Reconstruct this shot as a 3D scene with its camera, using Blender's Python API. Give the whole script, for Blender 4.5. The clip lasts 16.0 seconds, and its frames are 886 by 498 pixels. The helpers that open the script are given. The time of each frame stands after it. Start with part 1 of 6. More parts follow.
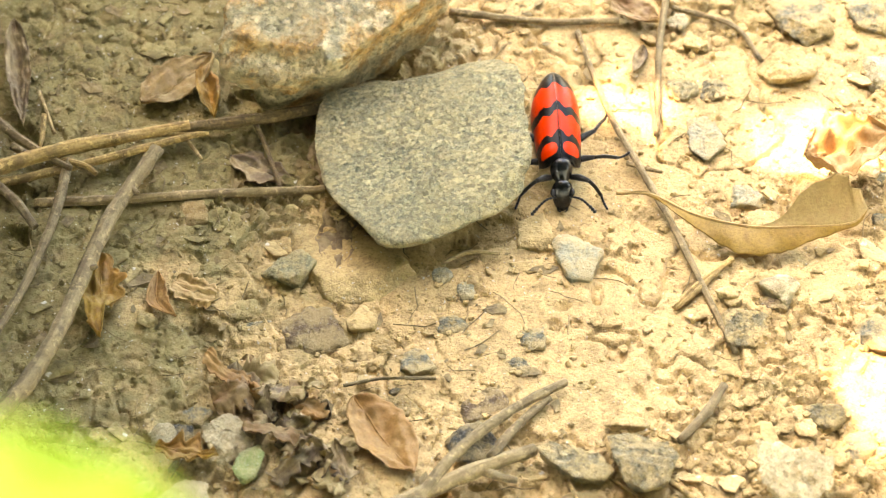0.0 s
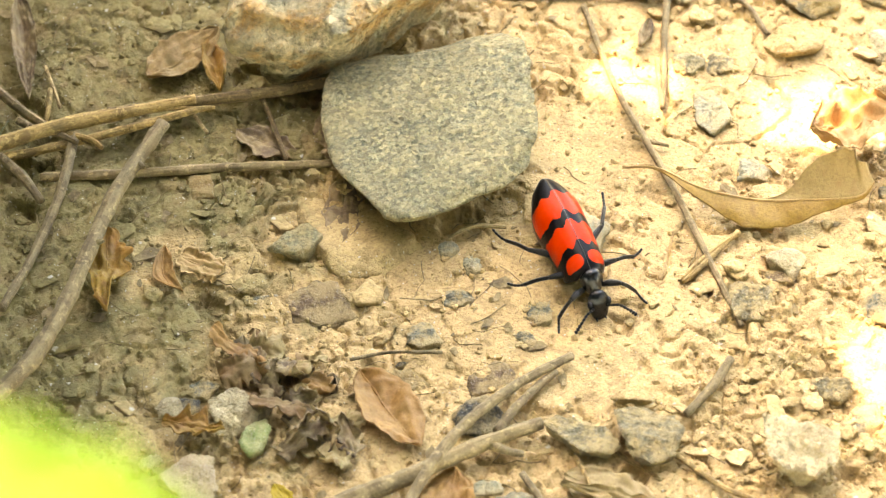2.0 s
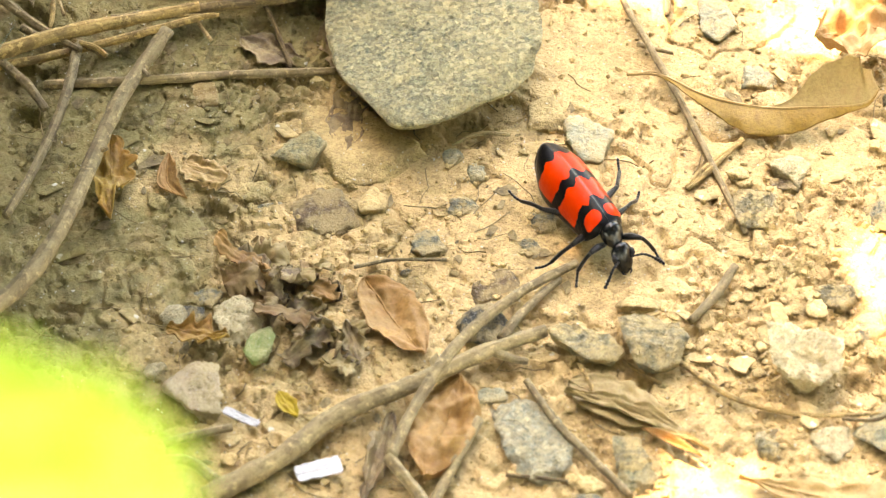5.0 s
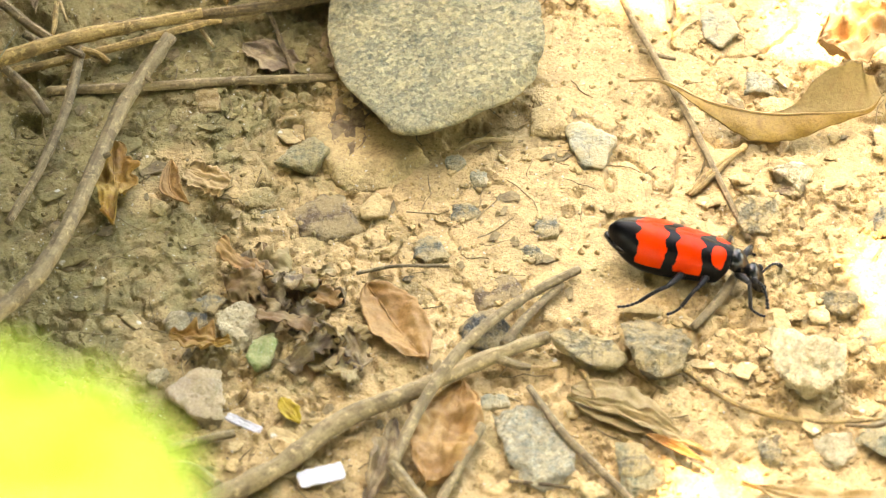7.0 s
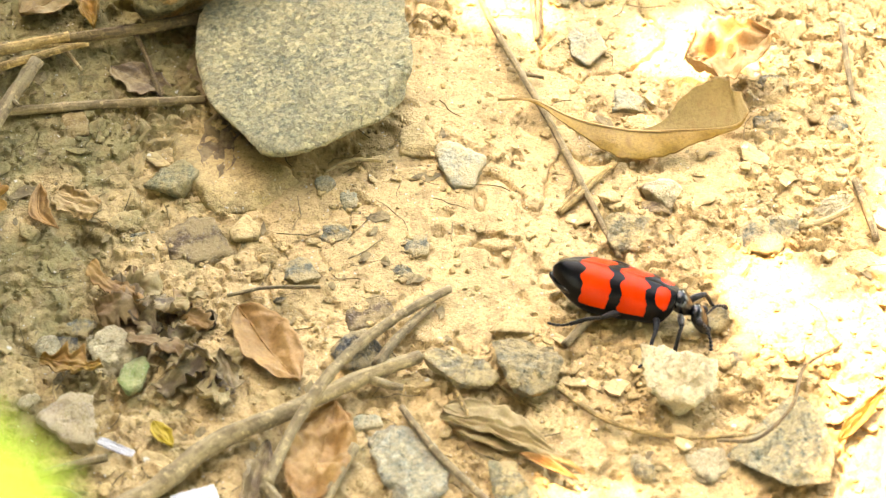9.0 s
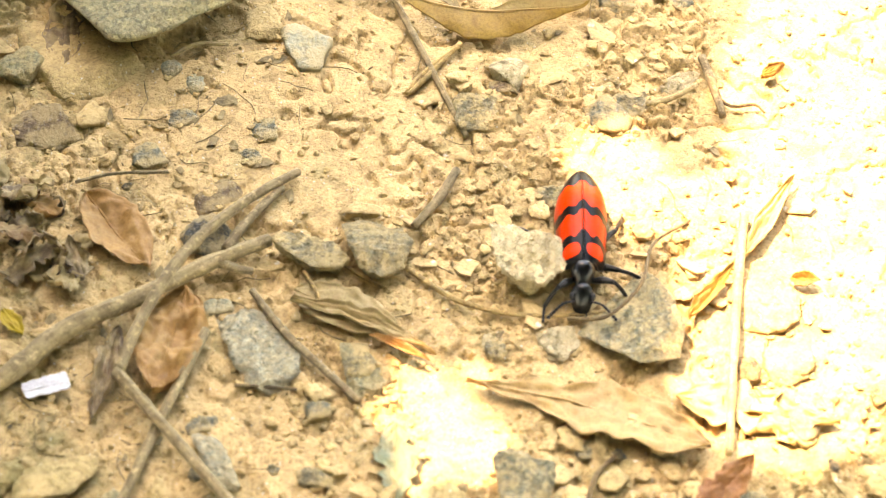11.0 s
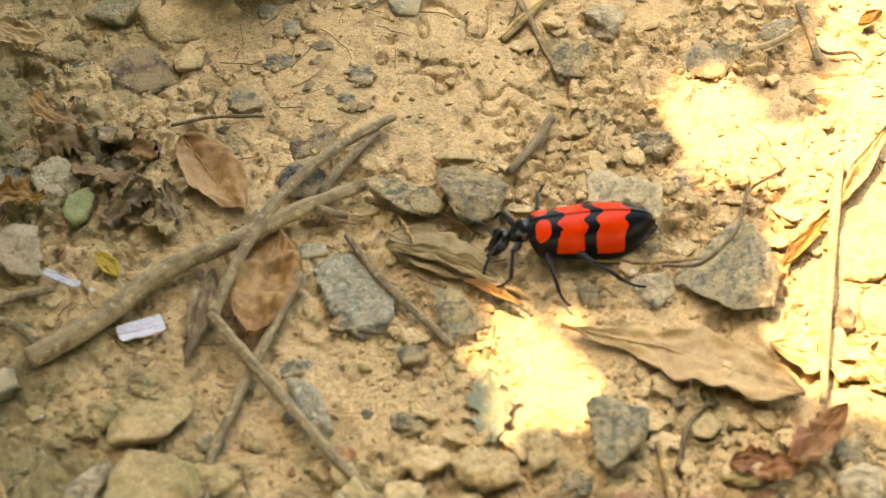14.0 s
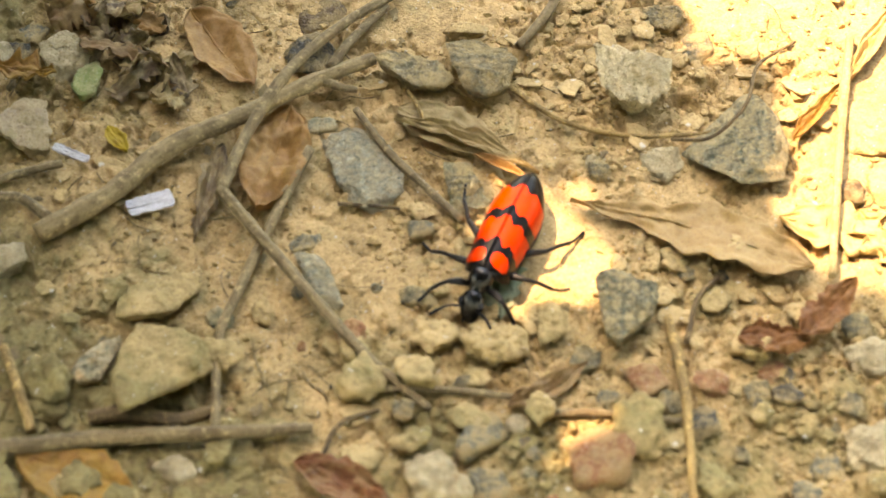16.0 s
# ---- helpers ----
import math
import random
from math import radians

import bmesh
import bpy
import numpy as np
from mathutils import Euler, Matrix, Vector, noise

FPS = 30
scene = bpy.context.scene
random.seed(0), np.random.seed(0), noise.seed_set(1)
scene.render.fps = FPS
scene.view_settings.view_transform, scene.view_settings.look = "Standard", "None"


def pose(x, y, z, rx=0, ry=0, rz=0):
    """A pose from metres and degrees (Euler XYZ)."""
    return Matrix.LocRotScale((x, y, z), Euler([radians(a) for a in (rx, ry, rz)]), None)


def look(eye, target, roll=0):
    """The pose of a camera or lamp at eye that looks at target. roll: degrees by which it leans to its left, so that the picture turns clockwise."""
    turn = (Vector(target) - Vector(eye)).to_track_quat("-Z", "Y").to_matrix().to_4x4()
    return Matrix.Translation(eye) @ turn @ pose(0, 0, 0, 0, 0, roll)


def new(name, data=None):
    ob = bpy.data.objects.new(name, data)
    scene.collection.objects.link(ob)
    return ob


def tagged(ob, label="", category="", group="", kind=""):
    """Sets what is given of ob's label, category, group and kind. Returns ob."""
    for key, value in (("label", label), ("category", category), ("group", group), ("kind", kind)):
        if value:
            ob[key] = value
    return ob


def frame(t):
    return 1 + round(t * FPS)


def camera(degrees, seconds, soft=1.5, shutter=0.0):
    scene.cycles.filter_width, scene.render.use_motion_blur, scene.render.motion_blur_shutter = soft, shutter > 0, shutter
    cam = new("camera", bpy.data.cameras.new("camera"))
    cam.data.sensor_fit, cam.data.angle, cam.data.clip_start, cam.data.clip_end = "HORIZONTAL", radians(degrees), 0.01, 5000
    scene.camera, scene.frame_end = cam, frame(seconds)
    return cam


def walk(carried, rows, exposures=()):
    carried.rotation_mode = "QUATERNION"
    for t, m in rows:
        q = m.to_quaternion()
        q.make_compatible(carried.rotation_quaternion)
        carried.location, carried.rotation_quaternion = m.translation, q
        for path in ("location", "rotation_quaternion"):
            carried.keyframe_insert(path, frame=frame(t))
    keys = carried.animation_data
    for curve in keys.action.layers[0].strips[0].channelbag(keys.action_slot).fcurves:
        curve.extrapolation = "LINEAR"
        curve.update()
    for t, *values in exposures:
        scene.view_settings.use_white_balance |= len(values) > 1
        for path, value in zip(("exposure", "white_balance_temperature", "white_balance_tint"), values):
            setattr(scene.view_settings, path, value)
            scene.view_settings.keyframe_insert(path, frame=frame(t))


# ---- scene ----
EYE = (0.0, -0.36646, 0.43673)
cam = camera(14, 16.0, soft=1.25)
cam.data.dof.use_dof = True
cam.data.dof.focus_distance = 0.582
cam.data.dof.aperture_fstop = 30.0
walk(cam, [
    (0.0, pose(*EYE, 41.7849, -0.2129, -0.0729)),
    (0.5, pose(*EYE, 41.9986, -0.3014, -0.2382)),
    (1.0, pose(*EYE, 41.8861, -0.2066, -0.1176)),
    (1.5, pose(*EYE, 41.6877, -0.1225, -0.0273)),
    (2.0, pose(*EYE, 41.3704, -0.0953, -0.0549)),
    (2.5, pose(*EYE, 40.8916, -0.0811, -0.0465)),
    (3.0, pose(*EYE, 40.1592, -0.1037, -0.0496)),
    (3.5, pose(*EYE, 39.8785, -0.1084, -0.0374)),
    (6.0, pose(*EYE, 39.9148, 0.0089, -0.0294)),
    (6.5, pose(*EYE, 39.8917, -0.0144, -0.1532)),
    (7.0, pose(*EYE, 40.0000, -0.0000, -0.0000)),
    (7.5, pose(*EYE, 40.0732, -0.0313, 0.0004)),
    (8.0, pose(*EYE, 40.1727, -0.0903, -0.1975)),
    (8.5, pose(*EYE, 40.2646, -0.5312, -1.1087)),
    (9.0, pose(*EYE, 40.3385, -1.0973, -1.8831)),
    (9.5, pose(*EYE, 39.8205, -1.5269, -2.5079)),
    (10.0, pose(*EYE, 39.1609, -1.8989, -3.4107)),
    (10.2, pose(*EYE, 38.9969, -2.1138, -3.7269)),
    (12.3, pose(*EYE, 38.0530, -2.4702, -4.2118)),
    (12.5, pose(*EYE, 37.9784, -2.4093, -4.1429)),
    (13.0, pose(*EYE, 37.8430, -2.1200, -3.7738)),
    (13.5, pose(*EYE, 37.6934, -1.7752, -3.2532)),
    (14.0, pose(*EYE, 37.6228, -1.4267, -2.8768)),
    (14.5, pose(*EYE, 37.5885, -1.2291, -2.7529)),
    (15.0, pose(*EYE, 37.3394, -1.2729, -2.8241)),
    (15.5, pose(*EYE, 36.5202, -1.3146, -2.8478)),
    (16.0, pose(*EYE, 35.6240, -1.2892, -2.8161)),
], exposures=[
    (0, 5.30, 10800, 13),
    (8.5, 5.42, 10900, 13),
    (10.2, 5.42, 10900, 14),
    (12.3, 4.57, 10700, 16),
    (16, 4.44, 10500, 11),
])

# ---- light: open sky over a shaded path, low sun through leaves ----
SUN_AZ, SUN_EL = radians(-55), radians(66)
TO_SUN = Vector((math.sin(SUN_AZ) * math.cos(SUN_EL), math.cos(SUN_AZ) * math.cos(SUN_EL), math.sin(SUN_EL)))
world = bpy.data.worlds.new("sky")
scene.world = world
world.use_nodes = True
sky = world.node_tree.nodes.new("ShaderNodeTexSky")
sky.sky_type, sky.sun_disc = "NISHITA", False
sky.sun_elevation, sky.sun_rotation = SUN_EL, SUN_AZ
world.node_tree.links.new(sky.outputs[0], world.node_tree.nodes["Background"].inputs[0])
world.node_tree.nodes["Background"].inputs[1].default_value = 0.12
sun = new("sun", bpy.data.lights.new("sun", "SUN"))
sun.data.energy, sun.data.angle, sun.data.color = 0.95, radians(0.5), (1.0, 0.79, 0.66)
sun.matrix_world = look(TO_SUN * 3, (0, 0, 0))

MM = 0.001
DUSTY = 0.61  # how much light the dry, matt surfaces give back, against clean ones


def dulled(*colours):
    return [tuple(v * DUSTY for v in c) for c in colours]


# ---- materials ----
def nodes_of(name):
    m = bpy.data.materials.new(name)
    m.use_nodes = True
    t = m.node_tree
    return m, t, t.nodes["Principled BSDF"]


def node(t, kind, **values):
    n = t.nodes.new("ShaderNode" + kind)
    for key, value in values.items():
        n.inputs[key].default_value = value
    return n


def millimetres(t):
    """Object coordinates in millimetres."""
    c = t.nodes.new("ShaderNodeTexCoord")
    s = t.nodes.new("ShaderNodeVectorMath")
    s.operation = "SCALE"
    s.inputs["Scale"].default_value = 1000.0
    t.links.new(c.outputs["Object"], s.inputs[0])
    return s.outputs[0]


def noise_node(t, at, size, detail=5.0, rough=0.6, warp=0.0):
    n = node(t, "TexNoise", Scale=1.0 / size, Detail=detail, Roughness=rough, Distortion=warp)
    t.links.new(at, n.inputs["Vector"])
    return n.outputs["Fac"]


def ramp(t, fac, stops):
    r = t.nodes.new("ShaderNodeValToRGB")
    while len(r.color_ramp.elements) < len(stops):
        r.color_ramp.elements.new(0.5)
    for e, (p, c) in zip(r.color_ramp.elements, stops):
        e.position = p
        e.color = (*c, 1) if not isinstance(c, (int, float)) else (c, c, c, 1)
    t.links.new(fac, r.inputs["Fac"])
    return r.outputs["Color"]


def mixed(t, fac, a, b, how="MIX"):
    m = t.nodes.new("ShaderNodeMix")
    m.data_type, m.blend_type = "RGBA", how
    for slot, value in ((0, fac), (6, a), (7, b)):
        if isinstance(value, bpy.types.NodeSocket):
            t.links.new(value, m.inputs[slot])
        elif isinstance(value, (int, float)):
            m.inputs[slot].default_value = value
        else:
            m.inputs[slot].default_value = (*value, 1)
    return m.outputs[2]


def relief(t, shader, *layers):
    """Bump from (fac, strength, height in mm)."""
    last = None
    for fac, strength, height in layers:
        b = node(t, "Bump", Strength=strength, Distance=height * MM)
        t.links.new(fac, b.inputs["Height"])
        if last:
            t.links.new(last, b.inputs["Normal"])
        last = b.outputs["Normal"]
    t.links.new(last, shader.inputs["Normal"])


def math_node(t, how, a, b=None, c=None):
    m = t.nodes.new("ShaderNodeMath")
    m.operation = how
    for i, v in enumerate((a, b, c)):
        if isinstance(v, bpy.types.NodeSocket):
            t.links.new(v, m.inputs[i])
        elif v is not None:
            m.inputs[i].default_value = v
    return m.outputs[0]


def random_tint(t, colour, amount, island=False):
    """Lighten or darken each piece a little."""
    if island:
        src = t.nodes.new("ShaderNodeNewGeometry").outputs["Random Per Island"]
    else:
        src = t.nodes.new("ShaderNodeObjectInfo").outputs["Random"]
    low, high = 1 - amount, 1 + amount
    tint = ramp(t, src, [(0.0, (low, low, low)), (0.5, (1, 1, 1)), (1.0, (high, high * 0.98, high * 0.94))])
    return mixed(t, 1.0, colour, tint, "MULTIPLY")


def soil_material(name, light, dark, island=False, humus_shade=False):
    light, dark, damp_shade, pale_grain, sage, rust = dulled(light, dark, (0.272, 0.233, 0.096), (0.72, 0.68, 0.58), (0.42, 0.365, 0.175), (0.48, 0.30, 0.115))
    m, t, p = nodes_of(name)
    at = millimetres(t)
    big, mid, fine = noise_node(t, at, 26, 4), noise_node(t, at, 5, 6, 0.65), noise_node(t, at, 0.7, 4, 0.7)
    c = ramp(t, big, [(0.28, dark), (0.42, light), (0.75, tuple(v * 1.08 for v in light))])
    # humus tone that also carries the shade of the left and near sides
    if humus_shade:
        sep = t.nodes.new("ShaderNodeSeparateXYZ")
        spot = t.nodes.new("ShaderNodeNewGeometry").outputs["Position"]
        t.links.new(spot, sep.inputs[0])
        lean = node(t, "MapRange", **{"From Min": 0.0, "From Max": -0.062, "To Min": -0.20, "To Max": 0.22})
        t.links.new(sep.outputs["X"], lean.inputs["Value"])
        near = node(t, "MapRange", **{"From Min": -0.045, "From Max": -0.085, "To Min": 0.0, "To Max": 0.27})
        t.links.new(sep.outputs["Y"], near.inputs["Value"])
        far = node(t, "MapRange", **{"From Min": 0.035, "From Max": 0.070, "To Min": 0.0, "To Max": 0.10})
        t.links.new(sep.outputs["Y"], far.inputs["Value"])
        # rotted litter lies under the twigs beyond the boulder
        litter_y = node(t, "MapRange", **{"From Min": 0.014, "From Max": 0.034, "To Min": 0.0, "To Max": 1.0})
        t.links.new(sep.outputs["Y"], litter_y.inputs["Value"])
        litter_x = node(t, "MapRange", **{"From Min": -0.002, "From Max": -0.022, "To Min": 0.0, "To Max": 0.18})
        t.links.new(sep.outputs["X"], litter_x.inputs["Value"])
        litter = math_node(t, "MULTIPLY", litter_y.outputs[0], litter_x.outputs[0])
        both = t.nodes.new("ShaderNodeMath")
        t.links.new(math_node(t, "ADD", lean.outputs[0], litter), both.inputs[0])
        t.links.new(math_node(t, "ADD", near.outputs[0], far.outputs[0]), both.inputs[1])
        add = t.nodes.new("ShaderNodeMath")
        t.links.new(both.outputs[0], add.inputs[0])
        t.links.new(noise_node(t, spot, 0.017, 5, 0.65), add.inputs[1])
        c = mixed(t, ramp(t, add.outputs[0], [(0.46, 0.0), (0.66, 0.85)]), c, damp_shade)
        # darker blotches: dark soil, plus painted shade for the gaps in the litter
        c = mixed(t, mixed(t, 1.0, ramp(t, add.outputs[0], [(0.45, 0.0), (0.70, 1.0)]), ramp(t, noise_node(t, spot, 0.006, 7, 0.7, 1.0), [(0.49, 0.0), (0.58, 0.6)]), "MULTIPLY"), c, tuple(v * 0.5 for v in damp_shade))
    c = mixed(t, ramp(t, noise_node(t, at, 8.5, 6, 0.7, 0.8), [(0.55, 0.0), (0.66, 0.5)]), c, sage)
    c = mixed(t, ramp(t, noise_node(t, at, 6.3, 6, 0.7, 1.5), [(0.61, 0.0), (0.71, 0.35)]), c, rust)
    c = mixed(t, ramp(t, mid, [(0.50, 0.0), (0.66, 0.65)]), c, tuple(v * 0.62 for v in dark))
    c = mixed(t, ramp(t, fine, [(0.33, 0.62), (0.46, 0.0)]), c, (dark[0] * 0.50, dark[1] * 0.52, dark[2] * 0.5))
    grit = node(t, "TexVoronoi", Scale=2.3)
    warped = t.nodes.new("ShaderNodeVectorMath")
    warped.operation = "ADD"
    wob = node(t, "TexNoise", Scale=1.6, Detail=2.0)
    t.links.new(at, wob.inputs["Vector"])
    t.links.new(at, warped.inputs[0])
    t.links.new(wob.outputs["Color"], warped.inputs[1])
    t.links.new(warped.outputs[0], grit.inputs["Vector"])
    grain_tone = t.nodes.new("ShaderNodeSeparateColor")
    t.links.new(grit.outputs["Color"], grain_tone.inputs[0])
    c = mixed(t, 0.6, c, ramp(t, grain_tone.outputs[0], [(0.0, (0.66, 0.63, 0.59)), (0.25, (0.90, 0.89, 0.87)), (0.7, (1.05, 1.05, 1.05)), (1.0, (1.18, 1.18, 1.19))]), "MULTIPLY")
    pale = mixed(t, 1.0, ramp(t, grain_tone.outputs[1], [(0.965, 0.0), (0.975, 0.8)]), ramp(t, grit.outputs["Distance"], [(0.25, 1.0), (0.45, 0.0)]), "MULTIPLY")
    c = mixed(t, pale, c, pale_grain)
    if island:
        c = random_tint(t, c, 0.10, True)
    t.links.new(c, p.inputs["Base Color"])
    p.inputs["Roughness"].default_value = 0.92
    p.inputs["Specular IOR Level"].default_value = 0.25
    hollow = ramp(t, grit.outputs["Distance"], [(0.1, 1.0), (0.75, 0.0)])
    relief(t, p, (mid, 0.5, 0.6), (fine, 0.75, 0.28), (hollow, 0.6, 0.14), (noise_node(t, at, 0.22, 3), 0.5, 0.10))
    return m


def stone_material(name, a, b, stain, dust=0.35, grain=0.9, speck=(0.75, 0.74, 0.68), rough=0.75, cell=1.0, fleck=0.6, pits=0.0):
    a, b, stain, speck, clay = dulled(a, b, stain, speck, (0.56, 0.41, 0.19))
    m, t, p = nodes_of(name)
    at = millimetres(t)
    big, mid, fine = noise_node(t, at, 9 * max(cell, 0.8), 7, 0.7, 0.6), noise_node(t, at, 2.2 * cell, 6, 0.7), noise_node(t, at, grain * 0.45, 4, 0.7)
    c = ramp(t, mid, [(0.40, a), (0.56, b)])
    c = mixed(t, ramp(t, big, [(0.47, 0.0), (0.60, 0.8)]), c, stain)
    c = mixed(t, ramp(t, fine, [(0.34, fleck), (0.46, 0.0)]), c, tuple(v * 0.42 for v in a))
    c = mixed(t, ramp(t, fine, [(0.56, 0.0), (0.70, 0.45)]), c, speck)
    powder = noise_node(t, at, 4.5 * cell, 7, 0.75)
    c = mixed(t, ramp(t, powder, [(0.42, 0.0), (0.54, min(0.95, dust * 1.35))]), c, clay)
    layers = [(mid, 0.8, 0.9), (fine, 1.0, 0.40), (noise_node(t, at, 0.25, 3), 0.6, 0.14)]
    if pits:
        grains = node(t, "TexVoronoi", Scale=1.5)
        bent = t.nodes.new("ShaderNodeVectorMath")
        bent.operation = "ADD"
        wob = node(t, "TexNoise", Scale=1.1, Detail=3.0)
        t.links.new(at, wob.inputs["Vector"])
        t.links.new(at, bent.inputs[0])
        t.links.new(wob.outputs["Color"], bent.inputs[1])
        t.links.new(bent.outputs[0], grains.inputs["Vector"])
        shade = t.nodes.new("ShaderNodeSeparateColor")
        t.links.new(grains.outputs["Color"], shade.inputs[0])
        c = mixed(t, pits, c, ramp(t, shade.outputs[0], [(0.0, (0.45, 0.47, 0.44)), (0.35, (0.85, 0.86, 0.82)), (0.75, (1.15, 1.12, 1.06)), (1.0, (1.65, 1.55, 1.40))]), "MULTIPLY")
        layers.append((ramp(t, noise_node(t, at, 1.6, 5, 0.7, 0.5), [(0.30, 0.0), (0.50, 1.0)]), 0.9, 0.9))
    c = random_tint(t, c, 0.12)
    t.links.new(c, p.inputs["Base Color"])
    p.inputs["Roughness"].default_value = rough
    p.inputs["Specular IOR Level"].default_value = 0.35
    relief(t, p, *layers)
    return m


def leaf_material(name, a, b, spot, gloss=0.55, through_light=0.25, dust=0.4):
    a, b, spot, clay = dulled(a, b, spot, (0.56, 0.41, 0.19))
    m, t, p = nodes_of(name)
    at = millimetres(t)
    big, mid, fine = noise_node(t, at, 8, 4), noise_node(t, at, 2.0, 5, 0.65), noise_node(t, at, 0.5, 3)
    c = ramp(t, big, [(0.32, a), (0.66, b)])
    c = mixed(t, ramp(t, mid, [(0.52, 0.0), (0.68, 0.7)]), c, spot)
    c = mixed(t, ramp(t, fine, [(0.35, 0.3), (0.55, 0.0)]), c, tuple(v * 0.5 for v in spot))
    if dust:
        c = mixed(t, ramp(t, noise_node(t, at, 3.2, 6, 0.72), [(0.46, 0.0), (0.60, dust)]), c, clay)
    t.links.new(c, p.inputs["Base Color"])
    p.inputs["Roughness"].default_value = gloss
    p.inputs["Specular IOR Level"].default_value = 0.35
    relief(t, p, (mid, 0.4, 0.5), (fine, 0.4, 0.15))
    if through_light:
        tl = t.nodes.new("ShaderNodeBsdfTranslucent")
        t.links.new(c, tl.inputs["Color"])
        add = node(t, "MixShader", Fac=through_light)
        t.links.new(p.outputs[0], add.inputs[1])
        t.links.new(tl.outputs[0], add.inputs[2])
        t.links.new(add.outputs[0], t.nodes["Material Output"].inputs["Surface"])
    return m


def wood_material(name, a, b, scar):
    """Bark with streaks along the twig (u along, v round, from the mesh's own map)."""
    a, b, scar = dulled(a, b, scar)
    m, t, p = nodes_of(name)
    uv = t.nodes.new("ShaderNodeUVMap")
    s = node(t, "Mapping", Scale=(0.35, 9.0, 1.0))
    t.links.new(uv.outputs[0], s.inputs["Vector"])
    n = node(t, "TexNoise", Scale=1.0, Detail=6.0, Roughness=0.65)
    t.links.new(s.outputs[0], n.inputs["Vector"])
    at = millimetres(t)
    mid, fine = noise_node(t, at, 3.5, 5), noise_node(t, at, 0.5, 4)
    c = ramp(t, n.outputs["Fac"], [(0.36, a), (0.62, b)])
    c = mixed(t, ramp(t, mid, [(0.50, 0.0), (0.58, 0.7)]), c, scar)
    c = mixed(t, ramp(t, noise_node(t, at, 1.3, 5, 0.7), [(0.56, 0.0), (0.62, 0.55)]), c, tuple(min(0.9, v * 1.7) for v in b))
    c = mixed(t, ramp(t, fine, [(0.36, 0.4), (0.5, 0.0)]), c, tuple(v * 0.45 for v in a))
    c = random_tint(t, c, 0.12)
    t.links.new(c, p.inputs["Base Color"])
    p.inputs["Roughness"].default_value = 0.8
    p.inputs["Specular IOR Level"].default_value = 0.3
    relief(t, p, (n.outputs["Fac"], 0.8, 0.35), (fine, 0.5, 0.15))
    return m


SOIL = soil_material("dry_clay", (0.69, 0.472, 0.224), (0.50, 0.335, 0.150), humus_shade=True)
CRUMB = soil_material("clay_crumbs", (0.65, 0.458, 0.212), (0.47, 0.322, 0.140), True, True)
CLOD = soil_material("clay_clod", (0.63, 0.449, 0.212), (0.46, 0.318, 0.140), humus_shade=True)
ROCK_GREEN = stone_material("grey_green_schist", (0.23, 0.225, 0.125), (0.42, 0.385, 0.22), (0.42, 0.33, 0.155), 0.4, 1.2, (0.60, 0.58, 0.44), cell=0.5)
SCHIST = stone_material("speckled_schist", (0.28, 0.275, 0.165), (0.56, 0.515, 0.30), (0.58, 0.50, 0.265), 0.25, 0.62, (0.78, 0.72, 0.52), cell=0.35, fleck=0.6, pits=0.65)
SPECKLED = stone_material("speckled_quartzite", (0.42, 0.41, 0.28), (0.80, 0.75, 0.55), (0.62, 0.56, 0.38), 0.42, 0.9, (0.90, 0.86, 0.70), cell=0.3, fleck=0.7, pits=0.5)
ROCK_ORANGE = stone_material("ochre_stained_rock", (0.40, 0.37, 0.23), (0.84, 0.71, 0.45), (0.74, 0.39, 0.11), 0.15, 1.6, (0.85, 0.78, 0.58), cell=1.1, fleck=0.5, pits=0.45)
ROCK_SLATE = stone_material("dusty_dark_slate", (0.20, 0.20, 0.135), (0.41, 0.39, 0.255), (0.46, 0.385, 0.22), 0.45, 1.3, (0.60, 0.57, 0.44), cell=0.4, pits=0.4)
ROCK_GREY = stone_material("grey_stone", (0.28, 0.24, 0.14), (0.42, 0.35, 0.20), (0.46, 0.345, 0.165), 0.6, cell=0.8, pits=0.35)
ROCK_BLUE = stone_material("blue_grey_stone", (0.16, 0.155, 0.105), (0.3, 0.272, 0.172), (0.36, 0.272, 0.125), 0.75)
ROCK_DARK = stone_material("dark_slate_pebble", (0.05, 0.0504, 0.0406), (0.11, 0.102, 0.0741), (0.18, 0.136, 0.0702), 0.55)
ROCK_PALE = stone_material("pale_cream_stone", (0.68, 0.545, 0.30), (0.83, 0.69, 0.42), (0.60, 0.43, 0.21), 0.12, pits=0.12)
QUARTZ = stone_material("pale_quartz", (0.33, 0.32, 0.205), (0.51, 0.48, 0.325), (0.46, 0.37, 0.18), 0.55, 1.4, (0.85, 0.815, 0.624), 0.55)
ROCK_MOSS = stone_material("mossy_pale_stone", (0.38, 0.44, 0.15), (0.56, 0.56, 0.24), (0.14, 0.30, 0.04), 0.1)
ROCK_PINK = stone_material("pinkish_stone", (0.5, 0.369, 0.234), (0.64, 0.504, 0.328), (0.46, 0.388, 0.218), 0.3)
ROCK_RED = stone_material("red_brick_fragment", (0.36, 0.145, 0.0585), (0.5, 0.242, 0.101), (0.3, 0.213, 0.101), 0.35)
ROCK_PLUM = stone_material("plum_brown_flake", (0.16, 0.098, 0.05), (0.26, 0.168, 0.082), (0.32, 0.22, 0.10), 0.45)
ROCK_RUST = stone_material("rust_stained_flake", (0.33, 0.194, 0.0585), (0.45, 0.291, 0.101), (0.26, 0.165, 0.0624), 0.4)
STRAW = wood_material("dry_straw", (0.36, 0.225, 0.08), (0.63, 0.43, 0.17), (0.20, 0.13, 0.055))
